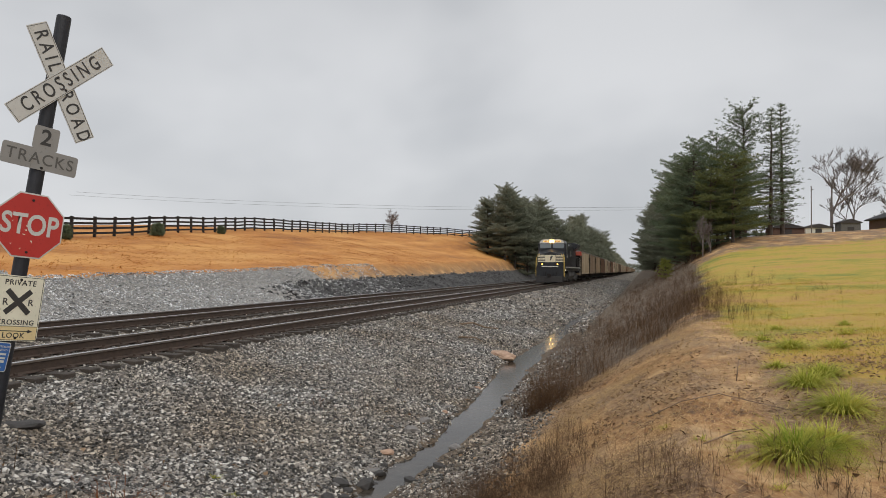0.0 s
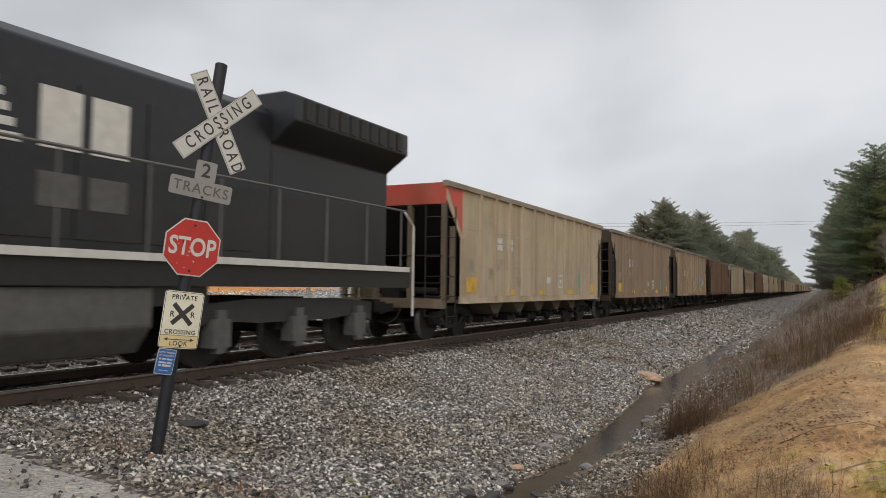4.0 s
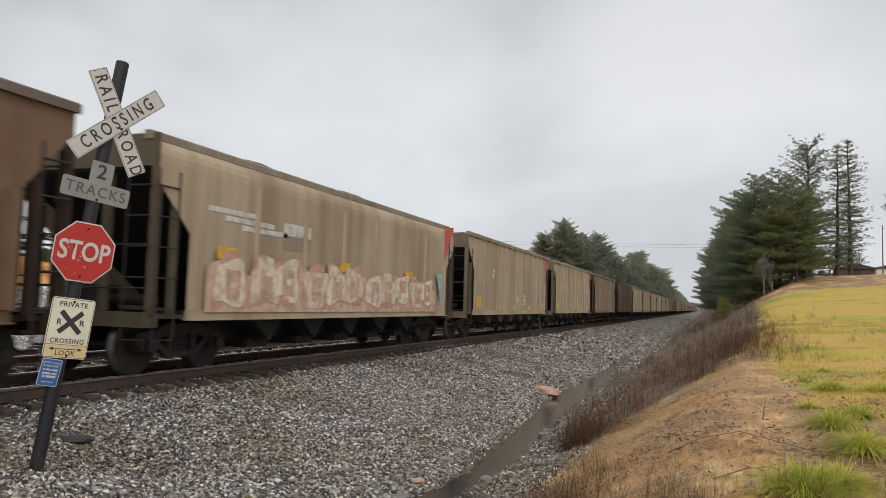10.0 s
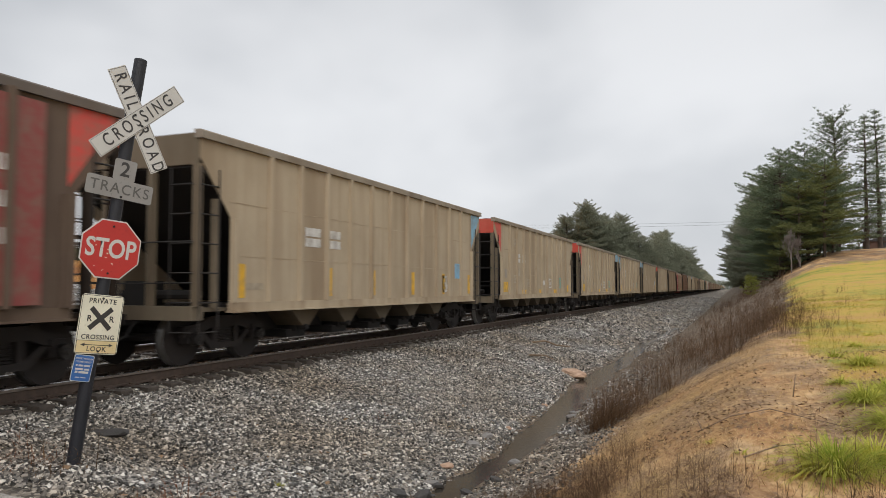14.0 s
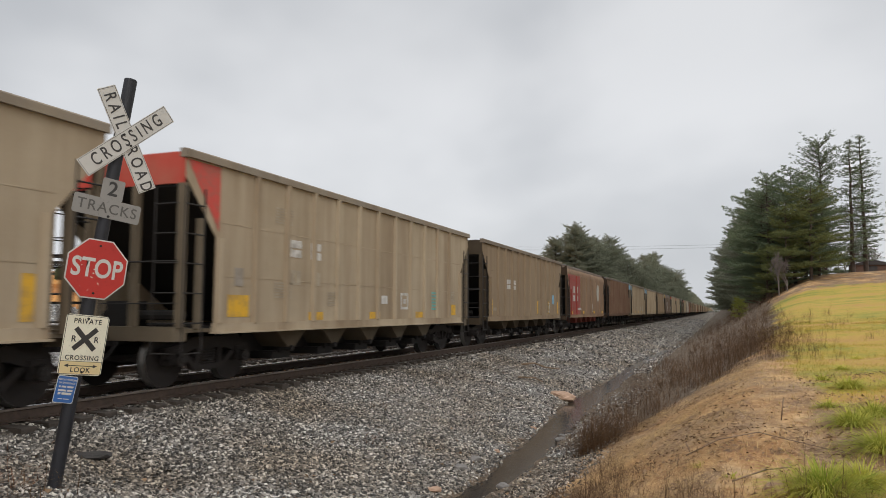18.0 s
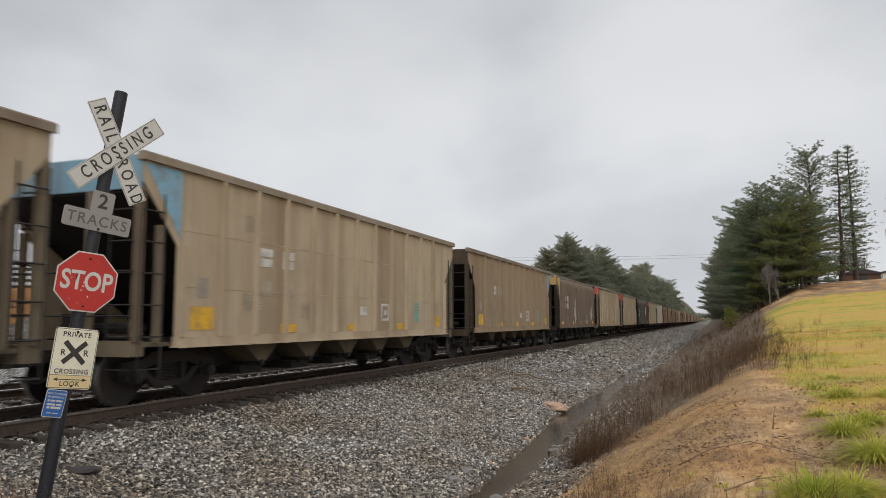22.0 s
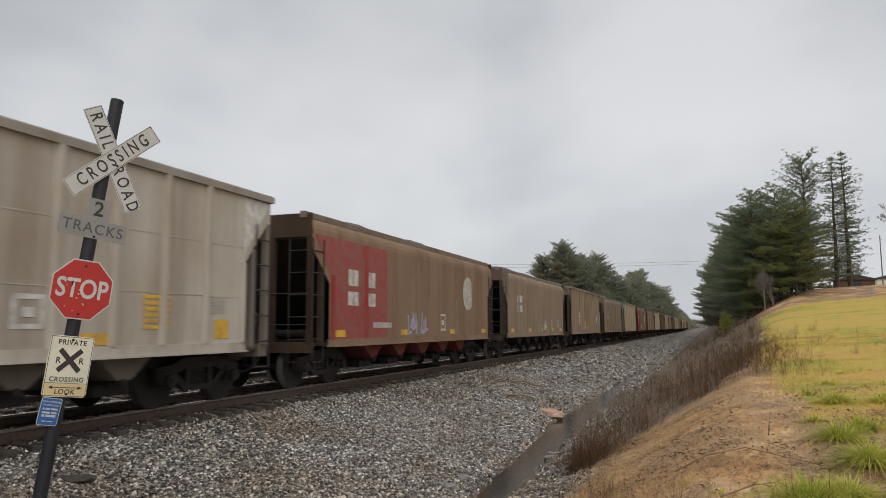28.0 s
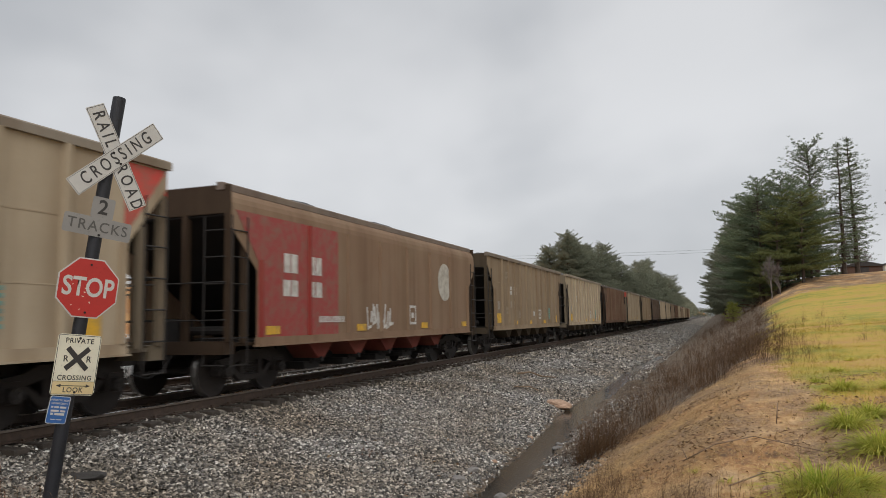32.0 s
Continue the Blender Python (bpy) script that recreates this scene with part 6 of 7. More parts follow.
BARES = [(bare_meshes(11, 13.0, 0.48, 7, 0.014, 0.013), "leafless hardwood tree with a rounded crown of twigs"), (bare_meshes(12, 10.0, 0.5, 6), "leafless grey-brown tree beside the wood"), (bare_meshes(13, 5.4, 0.30, 5, 0.010, 0.008), "slender leafless sapling before the pines")]
protos = [tree_thing("pine_tree", ms, (BARK, mt), lb, "pines") for ms, mt, lb in PINES] + [tree_thing("bare_tree", ms, (TWIG, TWIG), lb, "leafless trees") for ms, lb in BARES]
for seed, lb in ((16, "far grey-green pine along the railway"), (17, "far broad pine along the railway")):
    protos.append(tree_thing("pine_tree", tiered_meshes(seed, 12.6, 1.0, 4.2, 0.9, 7, 0.46, 3, 0.44, 0.0, 0.30, 0.7), (BARK, WOODS), lb, "pines"))
first_use = set()


def plant(i, x, y, s=1.0, turn=0.0):
    m = pose(x, y, height(x, y, False) - 0.05, 0, 0, turn)
    if i not in first_use and abs(s - 1) < 1e-6:
        first_use.add(i)
        protos[i].matrix_basis = m
        return protos[i]
    t = copy_thing(protos[i], m)
    t.scale = (s, s, s)
    return t


for i, x, y, s, turn in ((0, 13.6, 62.5, 1.0, 0), (1, 13.3, 65.5, 1.0, 40), (0, 15.6, 64.0, 0.95, 120), (2, 14.6, 60.4, 0.92, 0), (1, 14.4, 67.5, 1.12, 200), (2, 16.4, 61.0, 1.0, 90), (1, 13.0, 63.0, 0.62, 75), (1, 16.6, 66.5, 1.0, 15),
                         (0, 13.6, 71.0, 1.0, 250), (3, 18.9, 73.5, 1.0, 0), (4, 22.1, 73.0, 1.0, 0), (4, 20.6, 70.0, 0.93, 60), (1, 19.2, 76.0, 1.0, 30),
                         (1, 17.4, 64.6, 0.72, 310), (5, 13.4, 79.0, 0.8, 10), (6, 13.2, 88.0, 0.82, 70), (5, 13.4, 98.0, 0.85, 140), (6, 13.0, 110.0, 0.95, 20), (0, 12.9, 75.0, 0.8, 33), (2, 13.3, 60.6, 0.58, 10), (9, 13.9, 57.4, 1.0, 0), (9, 14.5, 57.9, 0.8, 90), (2, 19.6, 84.0, 0.5, 40), (2, 22.0, 88.0, 0.45, 140), (1, 17.6, 80.0, 0.6, 240)):
    plant(i, x, y, s, turn)
rng = random.Random(21)
for k in range(54):
    y = 76 + k * 6.4 + rng.uniform(-2, 2)
    plant((5 if y < 190 else 10) + k % 2, rng.uniform(11.6, 16.0) + 1.2 * (y < 110), y, rng.uniform(0.75, 1.1) * lerp([76, 100, 170], [0.50, 0.66, 1.0], y), rng.uniform(0, 360))
plant(5, -13.6, 125.0, 1.0, 0)
for i, x, y, s in ((6, -17.0, 126.0, 0.8), (6, -10.6, 131.0, 0.95), (8, -15.5, 130.0, 0.9), (5, -14.8, 136.0, 1.0), (6, -18.5, 134.0, 0.8)):
    plant(i, x, y, s, 50 * x)
for k in range(66):
    y = 127 + k * 4.6 + rng.uniform(-2.0, 2.0)
    x = -12.6 + rng.uniform(-4.5, 2.0) + min(2.0, k * 0.05)
    if k % 4 == 2 or k > 40 and k % 2:
        plant(8, x, y, rng.uniform(0.8, 1.1), rng.uniform(0, 360))
    else:
        plant((5 if y < 200 else 10) + k % 2, x, y, rng.uniform(0.80, 1.1) * (1 + 0.010 * k), rng.uniform(0, 360))
for i, x, y, s in ((7, 34.0, 106.6, 1.42), (7, 52.0, 118.0, 1.0), (7, 43.0, 104.0, 1.5), (8, 38.0, 112.0, 1.3), (8, 30.0, 120.0, 0.8), (8, 27.0, 118.0, 0.8), (7, 50.0, 115.0, 1.0), (8, 46.0, 120.0, 1.0), (8, -47.0, 160.0, 0.75), (8, -50.0, 168.0, 0.7)):
    plant(i, x, y, s, 47 * x)
for i, ob in enumerate(protos):
    if i not in first_use:
        for o in (*ob.children_recursive, ob):
            bpy.data.objects.remove(o)


# woods on both sides far along the line, and across its end
def far_woods(seed, n, place, label):
    rnd = np.random.default_rng(seed)
    P = np.array([place(rnd) for _ in range(n)])
    D = rnd.normal(0, 1, (n, 3)) * np.array([1, 1, 0.6])
    D /= np.linalg.norm(D, axis=1, keepdims=True)
    me = mesh_from("far_woods", needles(P, D, rnd, 1.7, 4, 0.32), 3)
    me.materials.append(WOODS)
    return tagged(new("far_woods", me), label, "woods", kind="stuff")


def wood_spot(rnd, x0, x1, y0, y1):
    x, y = rnd.uniform(x0, x1), rnd.uniform(y0, y1)
    top = 11 + 5 * noise.noise(Vector((x * 0.09, y * 0.05, 7.0)))
    return (x, y, height(x, y, False) + top * rnd.random() ** 0.7)


far_woods(91, 5200, lambda r: wood_spot(r, -26.0, -9.5, 420.0, 1010.0), "hazy grey-green woods along the far line")
far_woods(92, 5200, lambda r: wood_spot(r, 11.0, 26.0, 410.0, 1010.0), "hazy grey-green woods along the far line")
far_woods(93, 5000, lambda r: wood_spot(r, -90.0, 90.0, 1020.0, 1060.0), "distant woods across the end of the line")
SAP = tiered_meshes(15, 1.7, 0.15, 0.65, 0.30, 6, 0.16, 10, 0.8)
for me in SAP:
    me.materials.append(BARK)
SAP[1].materials[0] = SAPLING
plant_x, plant_y = 11.2, 57.0
sap = thing("pine_sapling", "small yellow-green pine sapling before the wood", "tree", "pines", m=pose(plant_x, plant_y, height(plant_x, plant_y, False)))
part("trunk", SAP[0], BARK, sap)
part("crown", SAP[1], SAPLING, sap)


# small dark cedars along the fence
def cedar_meshes(seed):
    rnd = np.random.default_rng(seed)
    a = rnd.uniform(0, 2 * math.pi, 420)
    z = rnd.uniform(0.05, 1.3, 420)
    r = 0.62 * np.sqrt(np.clip(1 - (z - 0.35) ** 2 / 1.2, 0.05, 1)) * rnd.uniform(0.3, 1.0, 420)
    P = np.stack([np.cos(a) * r, np.sin(a) * r, z], 1)
    D = np.stack([np.cos(a), np.sin(a), np.full(420, 0.5)], 1)
    return mesh_from("foliage", needles(P, D, rnd, 0.22, 12, 0.2), 3)


CEDAR = cedar_meshes(9)
CEDAR.materials.append(NEEDLE)
for y, s in ((20, 0.75), (33, 0.6), (40.5, 0.75), (52, 0.8), (64, 0.6)):
    x = lerp([a for a, _ in FENCE], [b for _, b in FENCE], y) + 0.9
    sh = thing("cedar_shrub", "small dark evergreen shrub beside the fence", "shrub", "shrubs along the fence", m=pose(x, y, height(x, y) - 0.03, 0, 0, 70 * y))
    part("foliage", CEDAR, NEEDLE, sh)
    part("stem", Geo().tube((0, 0, -0.1), (0, 0, 0.9), 0.04, 0.015, 6), BARK, sh)
    sh.scale = (s, s, s)


# ---- far house, sheds, poles and wires ----
def build_house():
    x, y = 45.0, 112.0
    h = thing("house", "small dark brown wooden house with a low roof", "house", m=pose(x, y, height(x, y, False), 0, 0, 10))
    wood, roofm = plain("brown_siding", (0.10, 0.055, 0.04), 0.8), plain("dark_shingles", (0.05, 0.045, 0.045), 0.85)
    part("wall", Geo().box(-4, 4, -3, 3, -0.6, 2.6), wood, h)
    part("roof", Geo().prism([(-4.5, 2.55), (4.5, 2.55), (4.5, 2.7), (0, 4.4), (-4.5, 2.7)], -3.4, 3.4, "y"), roofm, h)
    for wx in (-2.4, 2.2):
        w = part("window", Geo().box(wx - 0.5, wx + 0.5, -3.04, -3.0, 1.0, 2.1), GLASS, h)
        part("frame", Geo().box(wx - 0.6, wx + 0.6, -3.06, -3.0, 0.9, 1.0).box(wx - 0.6, wx + 0.6, -3.06, -3.0, 2.1, 2.2), WHITE, w)
    part("door", Geo().box(-0.5, 0.5, -3.05, -3.0, 0, 2.05), roofm, h)
    for sx, sy, w, hh, mt, lb in ((31.5, 104.0, 3.2, 1.5, WHITE, "low white shed beyond the lawn"), (35.5, 105.0, 2.4, 1.9, GREYP, "small grey shed beyond the lawn"), (24.6, 86.0, 3.4, 0.95, wood, "small brown shed among the pines")):
        s = thing("shed", lb, "shed", m=pose(sx, sy, height(sx, sy, False), 0, 0, 8))
        part("wall", Geo().box(-w / 2, w / 2, -1, 1, -0.4, hh), mt, s)
        part("roof", Geo().prism([(-w / 2 - 0.2, hh), (w / 2 + 0.2, hh), (w / 2 + 0.2, hh + 0.08), (0, hh + 0.55), (-w / 2 - 0.2, hh + 0.08)], -1.2, 1.2, "y"), roofm, s)
        part("door", Geo().box(-0.4, 0.4, -1.03, -1.0, 0, min(1.4, hh - 0.1)), roofm, s)


build_house()


def pole(x, y, h, label):
    z = height(x, y, False)
    o = thing("utility_pole", label, "utility pole", m=pose(x, y, z))
    part("pole", Geo().tube((0, 0, -0.5), (0, 0, h), 0.07, 0.05, 8), TWIG, o)
    part("insulator", Geo().tube((0.06, 0, h - 0.45), (0.22, 0, h - 0.40), 0.04, 0.03, 6), GREYP, o)


pole(28.5, 92.0, 6.0, "weathered timber utility pole beyond the field")
pole(-60.0, 62.0, 7.0, "thin far timber utility pole beyond the field")


def wire(a, b, sag):
    pts = []
    for i in range(25):
        k = i / 24
        v = Vector(a).lerp(Vector(b), k)
        v.z -= sag * 4 * k * (1 - k)
        pts.append(v)
    tagged(part("overhead_wire", Geo().path(pts, 0.020, 4), STEEL), "thin dark overhead wire crossing above the railway", "overhead wire", "overhead wires")


wire((-130, 150, 19.4), (40, 195, 17.6), 2.0)
wire((-130, 152, 20.4), (40, 197, 18.4), 2.0)


# ---- small things beside the track ----
def on_ground(x, y, dz=0.0):
    return (x, y, height(x, y) + dz)


def rock_geo(seed, sx, sy, sz, cuts=2):
    """A rounded, broken stone."""
    bm = bmesh.new()
    bmesh.ops.create_icosphere(bm, subdivisions=cuts, radius=1.0)
    for v in bm.verts:
        n = noise.noise(v.co * 1.3 + Vector((seed * 7.1, 0, 0)))
        v.co = Vector((v.co.x * sx, v.co.y * sy, v.co.z * sz)) * (1 + 0.35 * n)
    me = bpy.data.meshes.new("stone")
    bm.to_mesh(me)
    bm.free()
    return me


def sandstone():
    m = Nodes("pink_sandstone", 0.8)
    k = m.noise(6.0, m.vec((1, 1, 3)), 5.0)
    m.bump(k, 0.5, 0.02)
    return m.done(m.ramp(k, [(0.3, (0.32, 0.19, 0.12)), (0.7, (0.58, 0.40, 0.28))]))


SAND = sandstone()
slab = part("stone_slab", rock_geo(2, 0.50, 0.24, 0.13, 3), SAND, m=Matrix.Translation(on_ground(5.62, 20.7, 0.06)) @ pose(0, 0, 0, 12, 6, -35))
tagged(slab, "flat pinkish sandstone slab at the edge of the ditch", "stone")
SPOILED = plain("dark_damp_rock", (0.055, 0.050, 0.046), 0.7, 0.0, 0.4, 6.0, 0.5)
GREY_ROCK = plain("grey_field_stone", (0.20, 0.185, 0.17), 0.6, 0.0, 0.4, 6.0, 0.5)
rr = random.Random(8)
for k in range(15):
    y = 6.6 + k * 0.75 + rr.uniform(-0.3, 0.3)
    x = rr.choice((6.02, 6.05, 6.72, 6.78)) + rr.uniform(-0.12, 0.12)
    s = rr.uniform(0.05, 0.11)
    tagged(part("stone", rock_geo(k, s * 1.3, s, s * 0.55), GREY_ROCK if k % 4 else SAND, m=Matrix.Translation(on_ground(x, y, 0.015)) @ pose(0, 0, 0, 0, 0, 60 * k)), "wet grey stone at the water's edge", "stone", "stones along the ditch")
for k in range(16):
    y = 7.0 + 2.4 * rr.random()
    x = ditch_x(y) + rr.choice((-1, -1, 1)) * (ditch_half(y) + rr.uniform(-0.05, 0.22))
    s = rr.uniform(0.04, 0.10)
    tagged(part("stone", rock_geo(200 + 3 * k, s * 1.5, s, s * 0.8, 1), SPOILED, m=Matrix.Translation(on_ground(x, y, 0.02)) @ pose(0, 0, 0, rr.uniform(-15, 15), rr.uniform(-15, 15), 71 * k)), "dark wet rock at the end of the water", "stone", "dark rocks in the ditch")
tagged(part("stone", rock_geo(57, 0.26, 0.13, 0.06), SPOILED, m=Matrix.Translation(on_ground(2.5, 7.0, 0.02)) @ pose(0, 0, 0, 0, 0, 20)), "dark flat stone lying near the sign post", "stone")
tagged(part("stone", rock_geo(41, 0.10, 0.09, 0.07), SAND, m=Matrix.Translation(on_ground(10.2, 5.9, 0.03))), "rounded tan stone in the dry grass", "stone")


def stick(pts, r, label, lift=0.03):
    g = Geo()
    pp = [Vector(on_ground(x, y, lift + dz)) for x, y, dz in pts]
    for i, (a, b) in enumerate(zip(pp, pp[1:])):
        k = 1 - 0.6 * i / len(pp)
        g.tube(a, b, r * k, r * (k - 0.4 / len(pp)), 7)
    o = part("fallen_branch", g, DRIFT, smooth=True)
    return tagged(o, label, "branch")


stick([(3.1, 25.6, 0.0), (3.5, 25.9, 0.1), (3.9, 26.0, 0.03), (4.3, 26.5, 0.02)], 0.034, "bleached driftwood branch lying on the ballast")
stick([(3.9, 22.2, 0.0), (4.3, 22.6, 0.06), (4.6, 22.5, 0.02)], 0.024, "short weathered branch on the ballast")
stick([(9.5, 7.6, 0.0), (9.8, 7.45, 0.05), (10.15, 7.55, 0.06), (10.45, 7.3, 0.02), (10.8, 7.0, 0.0)], 0.007, "thin dark fallen branch in the dry grass")
stick([(9.55, 7.5, 0.0), (9.5, 7.6, 0.12)], 0.006, "upright snapped twig in the dry grass")
stick([(10.42, 8.5, 0.0), (10.45, 8.55, 0.22)], 0.007, "upright snapped twig in the lawn")
stick([(9.9, 6.1, 0.0), (10.15, 6.35, 0.03), (10.35, 6.5, 0.02)], 0.007, "pale snapped stalk in the dry grass")


# ---- plants ----
def blade_array(base, dirs, length, width, droop, seg=3):
    """Curved tapering blades as quads (n * seg, 4, 3)."""
    n = len(base)
    side = np.cross(dirs, np.array([0, 0, 1.0]))
    side /= np.linalg.norm(side, axis=1, keepdims=True) + 1e-9
    flat = dirs * np.array([1, 1, 0])
    out, prev = [], None
    for i in range(seg + 1):
        k = i / seg
        c = base + dirs * (length * k)[:, None] + flat * (droop * k * k * 0.8)[:, None]
        c[:, 2] -= droop * k * k
        w = (width * (1 - 0.9 * k) * 0.5)[:, None] * side
        cur = (c - w, c + w)
        if prev is not None:
            out.append(np.stack([prev[0], prev[1], cur[1], cur[0]], 1))
        prev = cur
    return np.concatenate(out, 0)


def ground_points(rnd, n, x0, x1, y0, y1, keep):
    pts = []
    while len(pts) < n:
        x, y = rnd.uniform(x0, x1), y0 + (y1 - y0) * rnd.random() ** 1.4
        if rnd.random() < keep(x, y):
            pts.append((x, y, height(x, y) - 0.01))
    return np.array(pts)


def grass_stuff(name, seed, n, area, keep, mat, ln, wd, droop, upright_k, label, category):
    rnd = np.random.default_rng(seed)
    b = ground_points(rnd, n, *area, keep)
    d = rnd.normal(0, 1, (n, 3)) * np.array([1, 1, 0.1])
    d[:, 2] = upright_k * rnd.uniform(0.5, 1.4, n)
    d /= np.linalg.norm(d, axis=1, keepdims=True)
    length = rnd.uniform(*ln, n)
    me = mesh_from(name, blade_array(b, d, length, rnd.uniform(*wd, n), length * droop, 2), 4)
    me.materials.append(mat)
    return tagged(new(name, me), label, category, kind="stuff")


def bank_keep(x, y):
    return smoothstep(7.9, 8.5, x) * smoothstep(-0.2, 0.3, x - brush_edge(y)) * smoothstep(13.5, 10.5, x) * (0.35 + 0.65 * smoothstep(-0.25, 0.25, noise.noise(Vector((x * 0.9, y * 0.9, 5)))))


grass_stuff("dry_grass", 31, 95000, (7.7, 13.2, 4.0, 18.0), bank_keep, STRAW, (0.07, 0.24), (0.0035, 0.008), 0.7, 0.45, "matted straw-coloured dry grass on the bank", "dry grass")
grass_stuff("lawn_grass", 32, 50000, (10.2, 18.0, 4.0, 32.0), lambda x, y: smoothstep(10.3, 11.8, x) * (0.25 + 0.75 * smoothstep(-0.1, 0.3, noise.noise(Vector((x * 0.5, y * 0.5, 2))))), LAWN, (0.05, 0.16), (0.005, 0.010), 0.4, 1.2, "patchy green and yellow lawn grass", "grass")
grass_stuff("field_grass", 33, 42000, (-30.0, -13.4, 14.0, 95.0), lambda x, y: 0.25 + 0.75 * smoothstep(-0.25, 0.2, noise.noise(Vector((x * 0.25, y * 0.12, 3)))), SEDGE, (0.12, 0.34), (0.03, 0.07), 0.8, 0.5, "tall orange broomsedge grass on the field", "dry grass")


def green_tuft(x, y, r, n, seed, mat, label):
    rnd = np.random.default_rng(seed)
    a, k = rnd.uniform(0, 2 * math.pi, n), rnd.uniform(0, 1, n) ** 0.7
    b = np.stack([np.cos(a) * k * r * 0.32, np.sin(a) * k * r * 0.32, np.full(n, -0.02)], 1)
    d = np.stack([np.cos(a) * k * 0.85 + rnd.normal(0, 0.15, n), np.sin(a) * k * 0.85 + rnd.normal(0, 0.15, n), rnd.uniform(0.7, 1.2, n)], 1)
    d /= np.linalg.norm(d, axis=1, keepdims=True)
    ln = r * rnd.uniform(0.6, 1.25, n)
    me = mesh_from("grass_tuft", blade_array(b, d, ln, rnd.uniform(0.007, 0.015, n), ln * rnd.uniform(0.35, 0.95, n), 4), 4)
    me.materials.append(mat)
    return place_tuft(me, x, y, label)


def place_tuft(me, x, y, label):
    o = new("grass_tuft", me)
    o.location = on_ground(x, y, 0.0)
    return tagged(o, label, "grass tuft", "grass tufts")


for k, (x, y, r, n) in enumerate(((10.52, 5.95, 0.46, 1100), (10.80, 6.25, 0.34, 600), (11.12, 7.15, 0.38, 700), (11.04, 8.15, 0.36, 600), (11.32, 8.75, 0.34, 500), (11.5, 11.5, 0.36, 420), (11.0, 9.6, 0.22, 240), (12.4, 9.6, 0.34, 260), (12.1, 11.6, 0.34, 260), (11.5, 6.5, 0.34, 260), (12.0, 7.2, 0.30, 240), (12.6, 7.9, 0.32, 240), (12.9, 10.7, 0.30, 200), (13.3, 9.3, 0.30, 200), (11.3, 12.6, 0.26, 160), (12.7, 13.4, 0.28, 160), (13.6, 12.0, 0.28, 160), (11.9, 15.0, 0.26, 140), (13.2, 15.6, 0.26, 140), (12.5, 17.4, 0.26, 120))):
    green_tuft(x, y, r, n, 50 + k, GRASS, "bright green clump of long arching grass" if k < 3 else "yellow-green clump of coarse grass")
for k, (x, y) in enumerate(((9.9, 6.3), (10.3, 5.2), (9.65, 6.9), (4.9, 7.2), (5.3, 6.9))):
    green_tuft(x, y, 0.10, 60, 180 + k, GRASS, "small low green weed in the dry grass")


def brush_mesh(seed, h, stems, wild=1.5):
    """Dead weed clump: arching stems that lean every way, with crooked side twigs."""
    rnd = np.random.default_rng(seed)
    B, Dv, L, W, R = [], [], [], [], []
    for _ in range(stems):
        a, lean = rnd.uniform(0, 2 * math.pi), wild * rnd.random() ** 1.3 + 0.05
        d = np.array([math.cos(a) * lean, math.sin(a) * lean, 1.0])
        d /= np.linalg.norm(d)
        b = np.array([rnd.normal(0, 0.16), rnd.normal(0, 0.16), -0.03])
        ln = h * rnd.uniform(0.35, 1.10)
        B.append(b), Dv.append(d), L.append(ln), W.append(0.008), R.append(ln * rnd.uniform(-0.1, 0.3))
        for _ in range(6):
            k = rnd.uniform(0.15, 0.95)
            t = d + rnd.normal(0, 0.85, 3)
            t[2] = abs(t[2]) * 0.7
            t /= np.linalg.norm(t)
            B.append(b + d * ln * k), Dv.append(t), L.append(ln * 0.40 * rnd.uniform(0.4, 1.3)), W.append(0.0055), R.append(0.03)
    return blade_array(np.array(B), np.array(Dv), np.array(L), np.array(W), np.array(R), 2)


def brush_stuff(name, seed, spots, hs, stems, mat, label):
    rnd = np.random.default_rng(seed)
    kinds = [brush_mesh(seed + i, 1.0, stems) for i in range(6)]
    out = []
    for x, y in spots:
        v = kinds[rnd.integers(6)]
        a, s = rnd.uniform(0, 2 * math.pi), rnd.uniform(*hs)
        c, sn = math.cos(a), math.sin(a)
        m = np.array([[c, -sn, 0], [sn, c, 0], [0, 0, 1]]) * s
        out.append(v @ m.T + np.array(on_ground(x, y)))
    me = mesh_from(name, np.concatenate(out, 0), 4)
    me.materials.append(mat)
    return tagged(new(name, me), label, "dead brush", kind="stuff")


WEED_DARK = leaf_mat("brown_weed_stems", (0.052, 0.032, 0.020), (0.19, 0.115, 0.066), 1.0)
WEED = leaf_mat("tan_weed_stems", (0.10, 0.068, 0.036), (0.34, 0.24, 0.12), 1.0)
rb = random.Random(77)
for name, seed, n, mat, hs, label in (("dead_brush", 60, 620, DEAD, (0.22, 0.75), "thicket of dead brown weeds on the ditch bank"), ("dead_brush", 61, 420, WEED_DARK, (0.35, 1.0), "dry brown twiggy brush on the ditch bank")):
    spots = []
    while len(spots) < n:
        y = 12.0 + 78 * rb.random() ** 1.7
        lo, hi = min(ditch_x(y), 6.9) + ditch_half(y) + 0.35 + 0.5 * smoothstep(22, 14, y), brush_edge(y) + 0.1
        x = lo + (hi - lo) * rb.random() ** 0.6 + rb.gauss(0, 0.15)
        if x > 7.1 and rb.random() < 0.22 + 0.78 * smoothstep(-0.15, 0.30, noise.noise(Vector((x * 0.75, y * 0.45, 1)))) * smoothstep(11.5, 14, y):
            spots.append((x, y))
    brush_stuff(name, seed, spots, hs, 14, mat, label)
spots = [(rb.gauss(8.25, 0.36), rb.gauss(6.9, 0.9)) for _ in range(230)] + [(rb.gauss(9.3, 0.5), rb.gauss(5.5, 0.35)) for _ in range(34)] + [(rb.gauss(10.6, 0.5), rb.gauss(5.0, 0.3)) for _ in range(10)]
